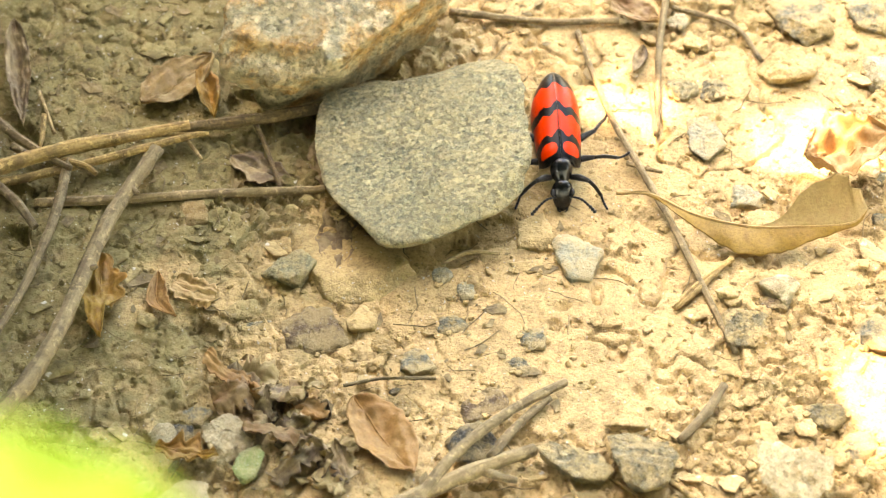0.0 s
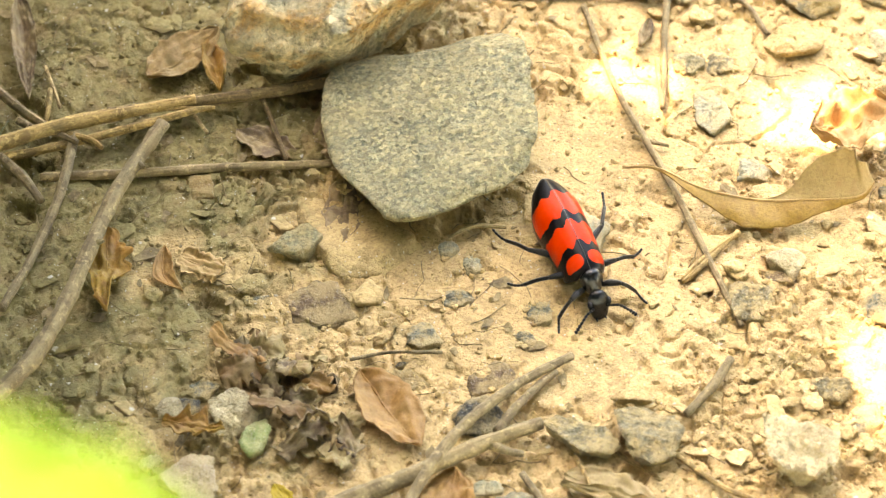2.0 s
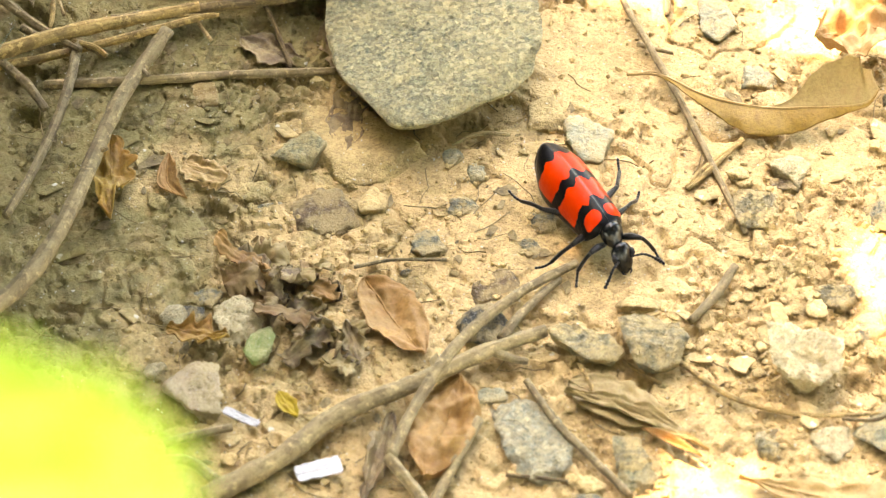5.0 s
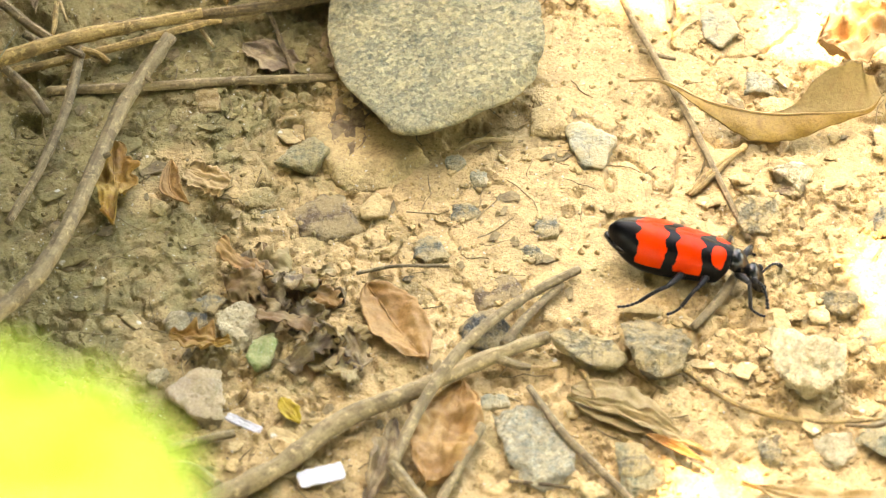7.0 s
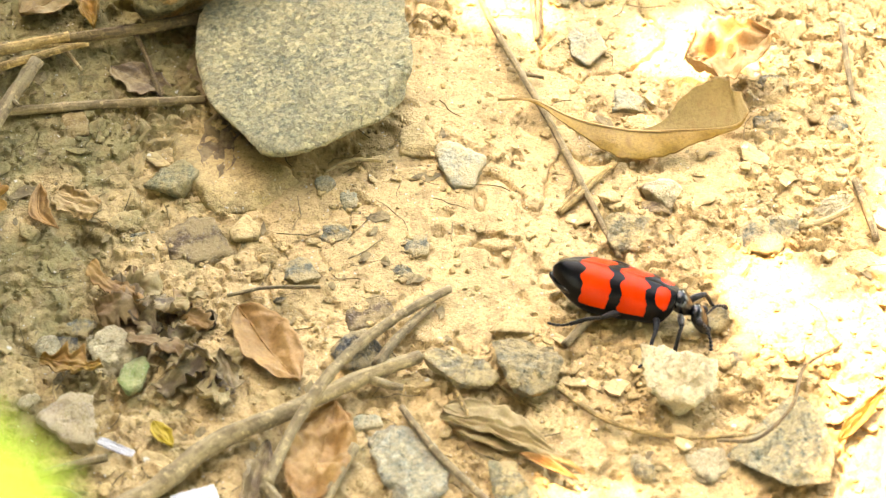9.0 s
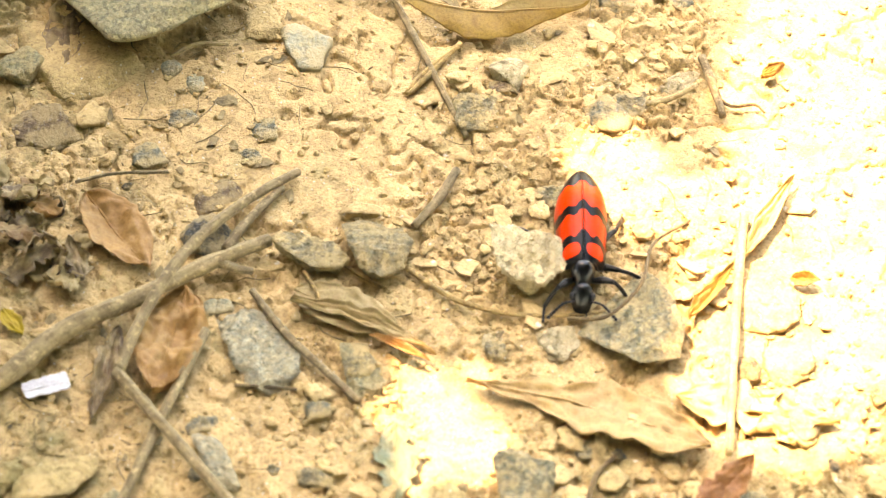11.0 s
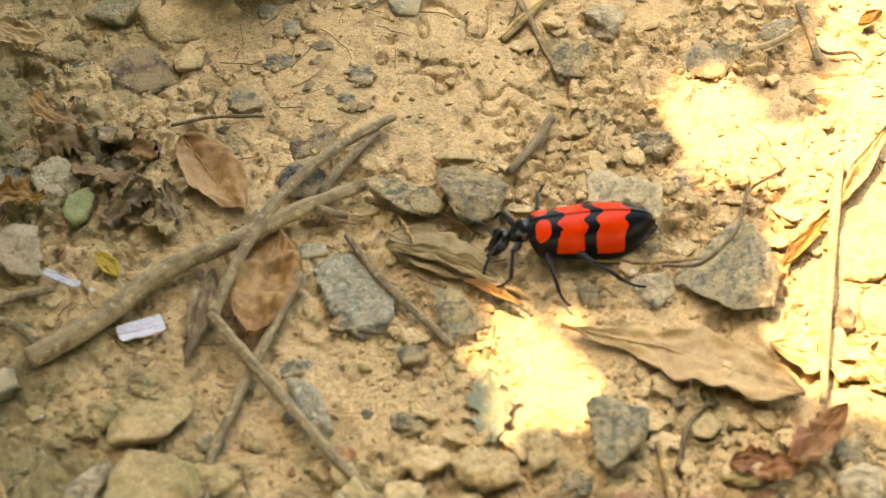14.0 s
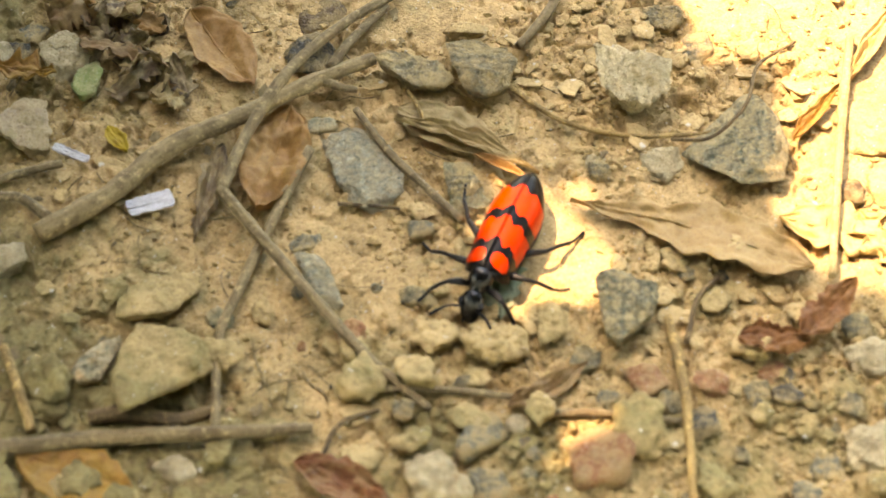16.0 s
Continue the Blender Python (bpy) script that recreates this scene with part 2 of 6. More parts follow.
TWIG = wood_material("grey_brown_twig", (0.235, 0.172, 0.088), (0.40, 0.300, 0.158), (0.165, 0.118, 0.060))
BLEACHED = wood_material("bleached_stalk", (0.433, 0.307, 0.144), (0.618, 0.461, 0.223), (0.309, 0.202, 0.0864))
ROOT = wood_material("dark_rootlet", (0.144, 0.096, 0.0468), (0.288, 0.202, 0.0936), (0.103, 0.0672, 0.036))
LEAF_YELLOW = leaf_material("yellowed_leaf", (0.34, 0.195, 0.035), (0.50, 0.31, 0.065), (0.25, 0.125, 0.025), dust=0.0)
LEAF_TAN = leaf_material("dry_tan_leaf", (0.433, 0.269, 0.0936), (0.556, 0.365, 0.144), (0.309, 0.173, 0.0576))
LEAF_BROWN = leaf_material("brown_leaf", (0.278, 0.149, 0.054), (0.412, 0.24, 0.0936), (0.175, 0.0864, 0.036))
LEAF_DARK = leaf_material("rotting_leaf", (0.085, 0.048, 0.022), (0.26, 0.165, 0.075), (0.50, 0.40, 0.23), 0.6, 0.05)
LEAF_CREAM = leaf_material("pale_tan_leaf", (0.68, 0.46, 0.165), (0.78, 0.58, 0.24), (0.54, 0.30, 0.08), 0.55, 0.08)
LEAF_OLIVE = leaf_material("olive_tan_leaf", (0.47, 0.345, 0.14), (0.58, 0.43, 0.20), (0.42, 0.25, 0.11))
LEAF_HONEY = leaf_material("honey_tan_leaf", (0.50, 0.305, 0.11), (0.62, 0.405, 0.155), (0.36, 0.19, 0.06), 0.55, 0.08)
LEAF_COPPER = leaf_material("copper_leaf", (0.48, 0.235, 0.065), (0.62, 0.345, 0.115), (0.29, 0.135, 0.04), dust=0.15)
LEAF_RUSSET = leaf_material("russet_leaf", (0.33, 0.125, 0.038), (0.44, 0.19, 0.06), (0.18, 0.07, 0.026), dust=0.1)
LEAF_ORANGE = leaf_material("orange_leaf", (0.44, 0.19, 0.035), (0.58, 0.35, 0.06), (0.24, 0.08, 0.02), dust=0.2)
LEAF_RED = leaf_material("red_brown_leaf", (0.258, 0.0864, 0.0324), (0.371, 0.144, 0.0504), (0.134, 0.048, 0.0216))
LEAF_PEACH = leaf_material("peach_dry_petal", (0.72, 0.42, 0.175), (0.82, 0.54, 0.25), (0.62, 0.28, 0.09), dust=0.0)
LEAF_GREEN = leaf_material("green_leaf_scrap", (0.20, 0.27, 0.13), (0.27, 0.32, 0.19), (0.36, 0.34, 0.20))
LEAF_FRESH = leaf_material("fresh_leaf", (0.175, 0.41, 0.04), (0.27, 0.48, 0.055), (0.13, 0.34, 0.03), 0.4, 0.45, dust=0.0)
PETAL = leaf_material("yellow_petal", (0.62, 0.42, 0.03), (0.70, 0.50, 0.05), (0.50, 0.30, 0.03), dust=0.0)
PAPER = leaf_material("white_paper", (0.72, 0.70, 0.70), (0.80, 0.78, 0.78), (0.62, 0.58, 0.52), 0.7, 0.1, dust=0.0)


# ---- shapes ----
LATTICE = np.random.RandomState(11).rand(256, 256)


def value_noise(x, y):
    xi, yi = np.floor(x).astype(int), np.floor(y).astype(int)
    u, v = x - xi, y - yi
    u, v = u * u * u * (u * (u * 6 - 15) + 10), v * v * v * (v * (v * 6 - 15) + 10)
    a, b = LATTICE[xi % 256, yi % 256], LATTICE[(xi + 1) % 256, yi % 256]
    c, d = LATTICE[xi % 256, (yi + 1) % 256], LATTICE[(xi + 1) % 256, (yi + 1) % 256]
    return (a + (b - a) * u) * (1 - v) + (c + (d - c) * u) * v - 0.5


def turned(x, y, size, octaves):
    total, gain = 0.0, 1.0
    for k in range(octaves):
        a = 0.7 + 1.3 * k
        total = total + gain * value_noise((x * math.cos(a) - y * math.sin(a)) / size + 17.3 * k, (x * math.sin(a) + y * math.cos(a)) / size + 5.1 * k)
        size, gain = size * 0.5, gain * 0.55
    return total


def step(a, b, v):
    v = np.clip((v - a) / (b - a), 0, 1)
    return v * v * (3 - 2 * v)


PACKED = ((45, 56, 15), (62, 62, 11), (28, 70, 9), (62, 20, 8), (30, 2, 15), (17, 14, 8), (46, 18, 7), (-2, 20, 8), (72, -6, 9), (84, -8, 8), (100, 2, 16), (106, -18, 20), (96, -36, 12), (46, -50, 8), (44, -58, 7), (30, 58, 7), (59, 49, 9), (70, 73, 8), (93, -56, 10), (89, -39, 8), (84, -60, 6), (61, -45, 6), (74, -52, 6), (25, 40, 9), (36, 43, 8), (52, 43, 8), (40, 22, 7), (13, 5, 8), (112, 8, 20), (104, 28, 15), (108, -40, 12))  # smooth trodden places: x, y, radius in mm


HOLLOWS = (  # pits in the soil: x, y, radius, depth in mm
    (-22.9, 55.8, 5, 4.5), (-29.6, 56.8, 4, 3.5), (-67.9, 35.6, 4.5, 3), (-64.6, 41.4, 3.5, 3),
    (-68.1, 26.3, 3, 2.5), (-68.5, 49.7, 3.5, 2.5), (3.6, 23.9, 4, 2), (10.1, 28.9, 3.5, 2),
    (-8.6, -78.2, 3.5, 2.5), (-15.6, -82.7, 3, 2.5), (-30.2, -81.9, 3.5, 2), (-37.1, -58.3, 3, 2),
    (-27.1, -64.7, 3, 2), (63.2, -28.1, 3, 2), (29.9, -28.1, 2.5, 2), (15.3, -25.7, 2.5, 1.8),
    (-31.8, -18.2, 3, 2.5), (-38.8, 9.3, 2.5, 1.5), (-28.4, 11.9, 2.5, 1.5), (-35.9, 6.0, 3, 2),
)


def packed(x, y):
    """How far the soil at x, y (mm) is trodden smooth, 0 to 1."""
    out = np.zeros(np.shape(x))
    for cx, cy, r in PACKED:
        out = np.maximum(out, step(1.15, 0.75, np.hypot(x - cx, (y - cy) * 0.9) / r))
    return out


def plates(x, y, size, seed):
    """Broken plates of clay: each cell of the soil has its own height and tilt (about -0.5 to 0.5), and its edge's nearness."""
    jitter = np.random.RandomState(seed).rand(5, 64, 64)
    u, v = x / size, y / size
    iu, iv = np.floor(u).astype(int), np.floor(v).astype(int)
    best = np.full(np.shape(u), 9.0)
    second = np.full(np.shape(u), 9.0)
    h = np.zeros(np.shape(u))
    for du in (-1, 0, 1):
        for dv in (-1, 0, 1):
            a, b = (iu + du) % 64, (iv + dv) % 64
            px, py = u - (iu + du + jitter[0, a, b]), v - (iv + dv + jitter[1, a, b])
            d = px * px + py * py
            near = d < best
            second = np.where(near, best, np.minimum(second, d))
            h = np.where(near, (jitter[2, a, b] - 0.5) + (jitter[3, a, b] - 0.5) * px * 0.9 + (jitter[4, a, b] - 0.5) * py * 0.9, h)
            best = np.where(near, d, best)
    return h, np.sqrt(second) - np.sqrt(best)


def ground_height(x, y):
    """Height of the bare soil in metres; x, y in metres."""
    x, y = np.asarray(x, float) / MM, np.asarray(y, float) / MM
    crumbly = step(-0.16, 0.12, turned(x, y, 38, 2) + 0.005 * (x - 18))
    h = 2.0 * turned(x, y, 42, 2)
    rough = 1 - 0.75 * packed(x, y)
    wx, wy = x + 3.0 * turned(x, y + 50, 5.0, 3), y + 3.0 * turned(x + 70, y, 5.0, 3)
    big, big_edge = plates(wx, wy, 9.5, 3)
    small, small_edge = plates(wx + 0.6 * turned(x, y, 1.2, 2), wy, 3.6, 7)
    split = step(-0.12, 0.12, turned(x + 11, y - 37, 6.5, 2))
    h = h + rough * ((0.9 + 0.7 * crumbly) * big + (0.22 + 0.5 * crumbly) * small)
    h = h - rough * ((0.5 + 0.9 * crumbly) * split * np.clip(1 - small_edge / 0.10, 0, 1) + (0.65 + 0.6 * crumbly) * np.clip(1 - big_edge / 0.06, 0, 1))
    rise = 2.4 * turned(x + 31, y - 12, 13, 5) + 0.25 * big
    ledge = np.floor(rise) + step(0.80, 1.0, rise - np.floor(rise))
    h = h + rough * (0.85 + 0.65 * crumbly) * (ledge - 0.6 * rise)
    crack = np.abs(turned(x + 90, y + 44, 15, 4))
    h = h - 1.7 * np.clip(1 - crack / 0.040, 0, 1) * step(-0.1, 0.12, turned(x - 60, y, 30, 2))
    h = h + rough * (0.18 + 0.16 * crumbly) * turned(x, y, 1.5, 3)
    wob = 0.5 * turned(x + 5, y + 9, 4.0, 4)
    for cx, cy, r, deep in HOLLOWS:
        h = h - deep * step(1.05, 0.72, np.hypot(x - cx, y - cy) / r + wob)
    return 0.78 * h * MM


def mesh_of(name, verts, faces, material, smooth=True, uv=None):
    me = bpy.data.meshes.new(name)
    me.from_pydata([tuple(map(float, v)) for v in verts], [], faces)
    if uv is not None:
        layer = me.uv_layers.new(name="UVMap")
        loops = np.empty(len(me.loops), int)
        me.loops.foreach_get("vertex_index", loops)
        layer.data.foreach_set("uv", np.asarray(uv, float)[loops].ravel())
    me.polygons.foreach_set("use_smooth", [smooth] * len(me.polygons))
    me.materials.append(material)
    return me


def part(name, me, parent=None, label=""):
    ob = new(name, me)
    if parent:
        ob.parent = parent
    return tagged(ob, label)


BALLS = {}


def ball(level):
    """Points on a unit sphere and their triangles."""
    if level not in BALLS:
        bm = bmesh.new()
        bmesh.ops.create_icosphere(bm, subdivisions=level, radius=1)
        bm.verts.ensure_lookup_table()
        BALLS[level] = (np.array([v.co[:] for v in bm.verts]), [[v.index for v in f.verts] for f in bm.faces])
        bm.free()
    return BALLS[level]


def bumps(p, size, seed, octaves=3):
    """Noise at points p (metres) with cells of that size."""
    out = np.zeros(len(p))
    for i, v in enumerate(p):
        out[i] = noise.fractal(Vector(v) / size + Vector((seed * 7.3, seed * 3.1, seed)), 0.9, 2.1, octaves)
    return out


def rock_mesh(name, sides, height, material, seed, top_tilt=(0.0, 0.0), sharp=48, rough=1.0, level=4, lean_by=(-8, 26), chip=0.80, facets=(), rim=0.0):
    """A stone cut by facets: sides are (bearing in degrees, distance in mm), then a tilted top, chipped edges and a flat base."""
    rnd = random.Random(seed)
    planes = []
    reach = sum(s[1] for s in sides) / len(sides) * MM
    for bearing, away in sides:
        a, lean = radians(bearing), radians(rnd.uniform(*lean_by))
        planes.append((math.cos(a) * math.cos(lean), math.sin(a) * math.cos(lean), math.sin(lean), (away * math.cos(lean) + rim * height * math.sin(lean)) * MM))
    up = Vector((math.sin(radians(top_tilt[0] + rnd.uniform(-8, 8))), math.sin(radians(top_tilt[1] + rnd.uniform(-8, 8))), 1)).normalized()
    planes.append((*up, height * 0.5 * MM))
    planes.append((0, 0, -1, height * 0.62 * MM))
    for k in range(6):
        a = rnd.uniform(0, 6.28)
        e = radians(rnd.uniform(38, 72))
        edge = np.interp(math.degrees(a) % 360, *zip(*sorted((s[0] % 360, s[1]) for s in sides)))
        hit = height * 0.5 * MM * math.sin(e) + edge * MM * math.cos(e)
        planes.append((math.cos(a) * math.cos(e), math.sin(a) * math.cos(e), math.sin(e), hit * rnd.uniform(chip, 0.99)))
    for bearing, rise, away in facets:
        a, e = radians(bearing), radians(rise)
        planes.append((math.cos(a) * math.cos(e), math.sin(a) * math.cos(e), math.sin(e), away * MM))
    n = np.array(planes)
    pts, faces = ball(level)
    d = pts * np.array((reach, reach, max(height * 0.55 * MM, reach * 0.35)))
    d = d / np.linalg.norm(d, axis=1)[:, None]
    q = np.maximum(d @ n[:, :3].T, 0) / n[:, 3]
    most = q.max(1)[:, None]
    p = d / (most[:, 0] * ((q / most) ** sharp).sum(1) ** (1 / sharp))[:, None]
    scale = min(reach, 5 * MM)
    p = p * (1 + rough * 0.055 * bumps(p, 0.8 * reach, seed, 3))[:, None]
    chips = bumps(p, 0.30 * reach + 0.3 * MM, seed + 5, 2)
    p = p + d * (rough * 0.07 * scale * (np.floor(chips * 3.0) / 3.0 * 0.6 + chips * 0.4))[:, None]
    p = p + d * (rough * 0.03 * scale * bumps(p, 0.07 * reach + 0.25 * MM, seed + 9, 3))[:, None]
    return mesh_of(name, p, faces, material, True)


STONES = []


def on_stone(x, y):
    return any(all((x - sx) * math.cos(radians(b)) + (y - sy) * math.sin(radians(b)) < 1.2 * d * MM for b, d in sides) for sx, sy, sides in STONES)


def stone(name, x, y, height, sides, material, label, seed, sink=0.5, tilt=(0, 0), sharp=48, rough=1.0, level=4, category="stone", lift=0.0, lean=(-8, 26), chip=0.80, facets=(), rim=0.0):
    me = rock_mesh(name, sides, height, material, seed, tilt, sharp, rough, level, lean, chip, facets, rim)
    ob = new(name, me)
    STONES.append((x, y, sides))
    z = float(ground_height(x, y)) + (0.62 - sink) * height * MM + lift * MM
    ob.matrix_basis = Matrix.Translation((x, y, z))
    return tagged(ob, label, category)


def smooth_line(points, count):
    """A smooth curve through the points."""
    p = [np.array(v, float) for v in points]
    p = [2 * p[0] - p[1], *p, 2 * p[-1] - p[-2]]
    out = []
    for k in range(count):
        s = k / (count - 1) * (len(p) - 3)
        i = min(int(s), len(p) - 4)
        u = s - i
        a, b, c, d = p[i:i + 4]
        out.append(0.5 * (2 * b + (c - a) * u + (2 * a - 5 * b + 4 * c - d) * u * u + (3 * b - a - 3 * c + d) * u ** 3))
    return np.array(out)


def tube_mesh(name, points, radii, material, seed=0, ring=9, rough=0.10, step_mm=0.9):
    """A round stem along the points (metres); radii in mm at start, middle and end."""
    rough_length = sum(np.linalg.norm(np.subtract(b, a)) for a, b in zip(points, points[1:]))
    count = max(6, min(160, int(rough_length / (step_mm * MM))))
    line = smooth_line(points, count) if len(points) > 2 else np.array([np.array(points[0]) + (np.array(points[1]) - np.array(points[0])) * k / (count - 1) for k in range(count)])
    rnd = random.Random(seed)
    verts, uv, faces = [], [], []
    side = np.array((0.0, 0, 1))
    along = 0.0
    phase = rnd.uniform(0, 50)
    for i, c in enumerate(line):
        ahead = line[min(i + 1, count - 1)] - line[max(i - 1, 0)]
        ahead = ahead / (np.linalg.norm(ahead) + 1e-12)
        side = side - ahead * (side @ ahead)
        side = side / (np.linalg.norm(side) + 1e-12)
        other = np.cross(ahead, side)
        if i:
            along += np.linalg.norm(line[i] - line[i - 1])
        s = i / (count - 1)
        r = np.interp(s, np.linspace(0, 1, len(radii)), radii) * MM
        knot = 1 + 0.35 * rough * 4 * max(0, noise.noise((along * 120 + phase, 3.7, phase)) - 0.28)
        for k in range(ring + 1):
            a = 2 * math.pi * k / ring
            wob = 1 + rough * 2.0 * noise.noise((along * 420 + phase, math.cos(a) * 1.1, math.sin(a) * 1.1 + phase))
            verts.append(c + (side * math.cos(a) + other * math.sin(a)) * r * knot * wob)
            uv.append((along * 1000 * 0.6, k / ring))
    for i in range(count - 1):
        for k in range(ring):
            a = i * (ring + 1) + k
            faces.append((a, a + 1, a + ring + 2, a + ring + 1))
    n = len(verts)
    verts += [line[0], line[-1]]
    uv += [(0, 0), (0, 0)]
    for k in range(ring):
        faces.append((n, k + 1, k))
        faces.append((n + 1, (count - 1) * (ring + 1) + k, (count - 1) * (ring + 1) + k + 1))
    return mesh_of(name, verts, faces, material, True, uv)


def twig(name, points, radii, material, label, seed, shoots=(), category="twig"):
    """A stem of points (x, y, mm above the soil); shoots are more stems of the same piece."""
    def lifted(pts):
        return [(x, y, float(ground_height(x, y)) * 0.5 + z * MM) for x, y, z in pts]
    stem = lifted(points)
    base = new(name)
    base.location = stem[0]
    tagged(base, label, category)
    origin = np.array(stem[0])
    part("stem", tube_mesh("stem", [np.array(p) - origin for p in stem], radii, material, seed), base)
    for k, (pts, rad) in enumerate(shoots):
        part("side_shoot", tube_mesh("side_shoot", [np.array(p) - origin for p in lifted(pts)], rad, material, seed + 9 + k), base)
    return base


def leaf_shape(u, kind):
    if kind == "oval":
        return max(0.0, math.sin(math.pi * u ** 0.85)) ** 0.65
    if kind == "lance":
        return max(0.0, math.sin(math.pi * u ** 0.75)) ** 0.9
    if kind == "drop":
        return max(0.0, math.sin(math.pi * u ** 1.5)) ** 0.75
    if kind == "strip":
        return min(1.0, 14 * u + 0.6, 14 * (1 - u) + 0.6)
    return max(0.0, math.sin(math.pi * u)) ** 0.55 * (0.74 + 0.26 * math.cos(u * 21))


def blade_mesh(name, length, width, material, seed, kind="oval", fold=20.0, curl=30.0, ripple=0.6, bend=0.0, twist=0.0, ragged=0.06, rows=60, cols=24, crush=0.0):
    """A dry leaf, stalk end at the origin, tip along +x. mm; fold: rise of each half; curl: bend of the length; bend: sideways."""
    top, uv = [], []
    rnd = random.Random(seed)
    off = rnd.uniform(0, 90)
    for i in range(rows + 1):
        u = i / rows
        a = radians(curl) * (u - 0.35)
        cx = length * u
        cz = length * 0.5 * radians(curl) * (u - 0.35) ** 2 * 1.4
        w = width * 0.5 * max(0.015, leaf_shape(u, kind))
        for k in range(cols + 1):
            v = 2 * k / cols - 1
            edge = 1 + ragged * 3 * noise.noise((u * 9 + off, 4.0 if v > 0 else 9.0, off)) * abs(v)
            y = w * v * edge
            f = radians(fold) + radians(twist) * (u - 0.5) * (1 if v > 0 else -1)
            py = y * math.cos(f)
            z = abs(y) * math.sin(f)
            z += ripple * (noise.noise((u * length / 5 + off, v * 2.0, off)) * (0.3 + abs(v)) + 0.45 * noise.noise((u * length / 1.8 + off, v * 4.0, off)) + 0.16 * noise.noise((u * length / 0.8 + off, v * 9.0, off)))
            if crush:
                q = Vector((u * length / 6.5 + off, w * v / 4.5 + 0.25 * u * length / 6.5, off))
                z += crush * (1.0 - 3.4 * abs(noise.noise(q)) + 0.9 * noise.noise(q * 1.7 + Vector((9, 4, 2))) + 0.22 * noise.noise(q * 4.3))
            vein = 0.10 * math.cos(u * length * 2.1 - abs(v) * 5.0) * (1 - 0.4 * abs(v))
            z += vein * min(1.0, width / 8)
            top.append(((cx - z * math.sin(a)) , py + bend * math.sin(math.pi * u) * length * 0.01, cz + z * math.cos(a)))
            uv.append((u * length * 0.2, v))
    top = np.array(top) * MM
    n = len(top)
    under = top - np.array((0, 0, 0.16 * MM))
    faces = []
    c = cols + 1
    for i in range(rows):
        for k in range(cols):
            a = i * c + k
            faces.append((a, a + c, a + c + 1, a + 1))
            faces.append((n + a, n + a + 1, n + a + c + 1, n + a + c))
    rim = [k for k in range(c)] + [i * c + cols for i in range(1, rows + 1)] + [rows * c + k for k in range(cols - 1, -1, -1)] + [i * c for i in range(rows - 1, 0, -1)]
    for a, b in zip(rim, rim[1:] + rim[:1]):
        faces.append((a, b, n + b, n + a))
    return mesh_of(name, np.concatenate([top, under]), faces, material, True, uv + uv), top.reshape(rows + 1, c, 3)


def leaf(name, x, y, z, heading, length, width, material, label, seed, kind="oval", fold=18, curl=25, ripple=0.7, bend=0.0, twist=0.0, pitch=0.0, roll=0.0, stalk=0.0, ragged=0.06, category="leaf", free=False, crush=0.0):
    """A leaf with its stalk end at x, y, z mm above the soil, its tip to the heading (degrees)."""
    base = new(name)
    low = z * MM if free else float(ground_height(x, y)) * 0.5 + z * MM
    base.matrix_basis = pose(x, y, low, roll, -pitch, heading)
    base.rotation_mode = "XYZ"
    tagged(base, label, category)
    me, grid = blade_mesh("blade", length, width, material, seed, kind, fold, curl, ripple, bend, twist, ragged, crush=crush)
    part("blade", me, base)
    mid = grid[:, grid.shape[1] // 2]
    pts = [tuple(mid[i] - np.array((0, 0, 0.05 * MM))) for i in range(0, len(mid), 6)]
    if stalk:
        pts = [(-stalk * MM, 0, 0.2 * MM)] + pts
    r = max(0.12, width * 0.018)
    part("midrib", tube_mesh("midrib", pts, (r * 1.4, r, r * 0.4), material, seed, 6, 0.03, 1.2), base)
    return base


def rotten_heap(x, y, heading, length, width, count, seed):
    """A rotted leaf torn into crumpled, overlapping fragments along one line. mm."""
    rnd = random.Random(seed)
    base = new("rotting_leaf")
    base.matrix_basis = pose(x, y, float(ground_height(x, y)), 0, 0, heading)
    base.rotation_mode = "XYZ"
    tagged(base, "dark rotting leaf, torn and crumpled on the soil", "leaf")
    for k in range(count):
        u = (k + 0.5) / count - 0.5
        px, py = u * length + rnd.uniform(-2, 2), rnd.uniform(-0.5, 0.5) * width * (1.1 - 1.2 * abs(u))
        material = rnd.choice((LEAF_DARK, LEAF_DARK, LEAF_DARK, LEAF_BROWN, LEAF_COPPER, LEAF_OLIVE))
        size, across = rnd.uniform(4, 9), rnd.uniform(3, 5.5)
        me, _ = blade_mesh("fragment", size, across, material, seed + k, rnd.choice(("oval", "strip")), rnd.uniform(-8, 12), rnd.uniform(-60, 80), 1.0, 0.0, rnd.uniform(-50, 50), 0.30, 26, 14, rnd.uniform(0.6, 1.3))
        piece = part("fragment", me, base)
        turn = rnd.choice((0, 180)) + rnd.gauss(0, 45)
        piece.matrix_basis = pose(px * MM - 0.5 * size * MM * math.cos(radians(turn)), py * MM - 0.5 * size * MM * math.sin(radians(turn)), (1.0 + 1.6 * rnd.random() * (1 - abs(u))) * MM, rnd.gauss(0, 28), rnd.gauss(0, 22), turn)


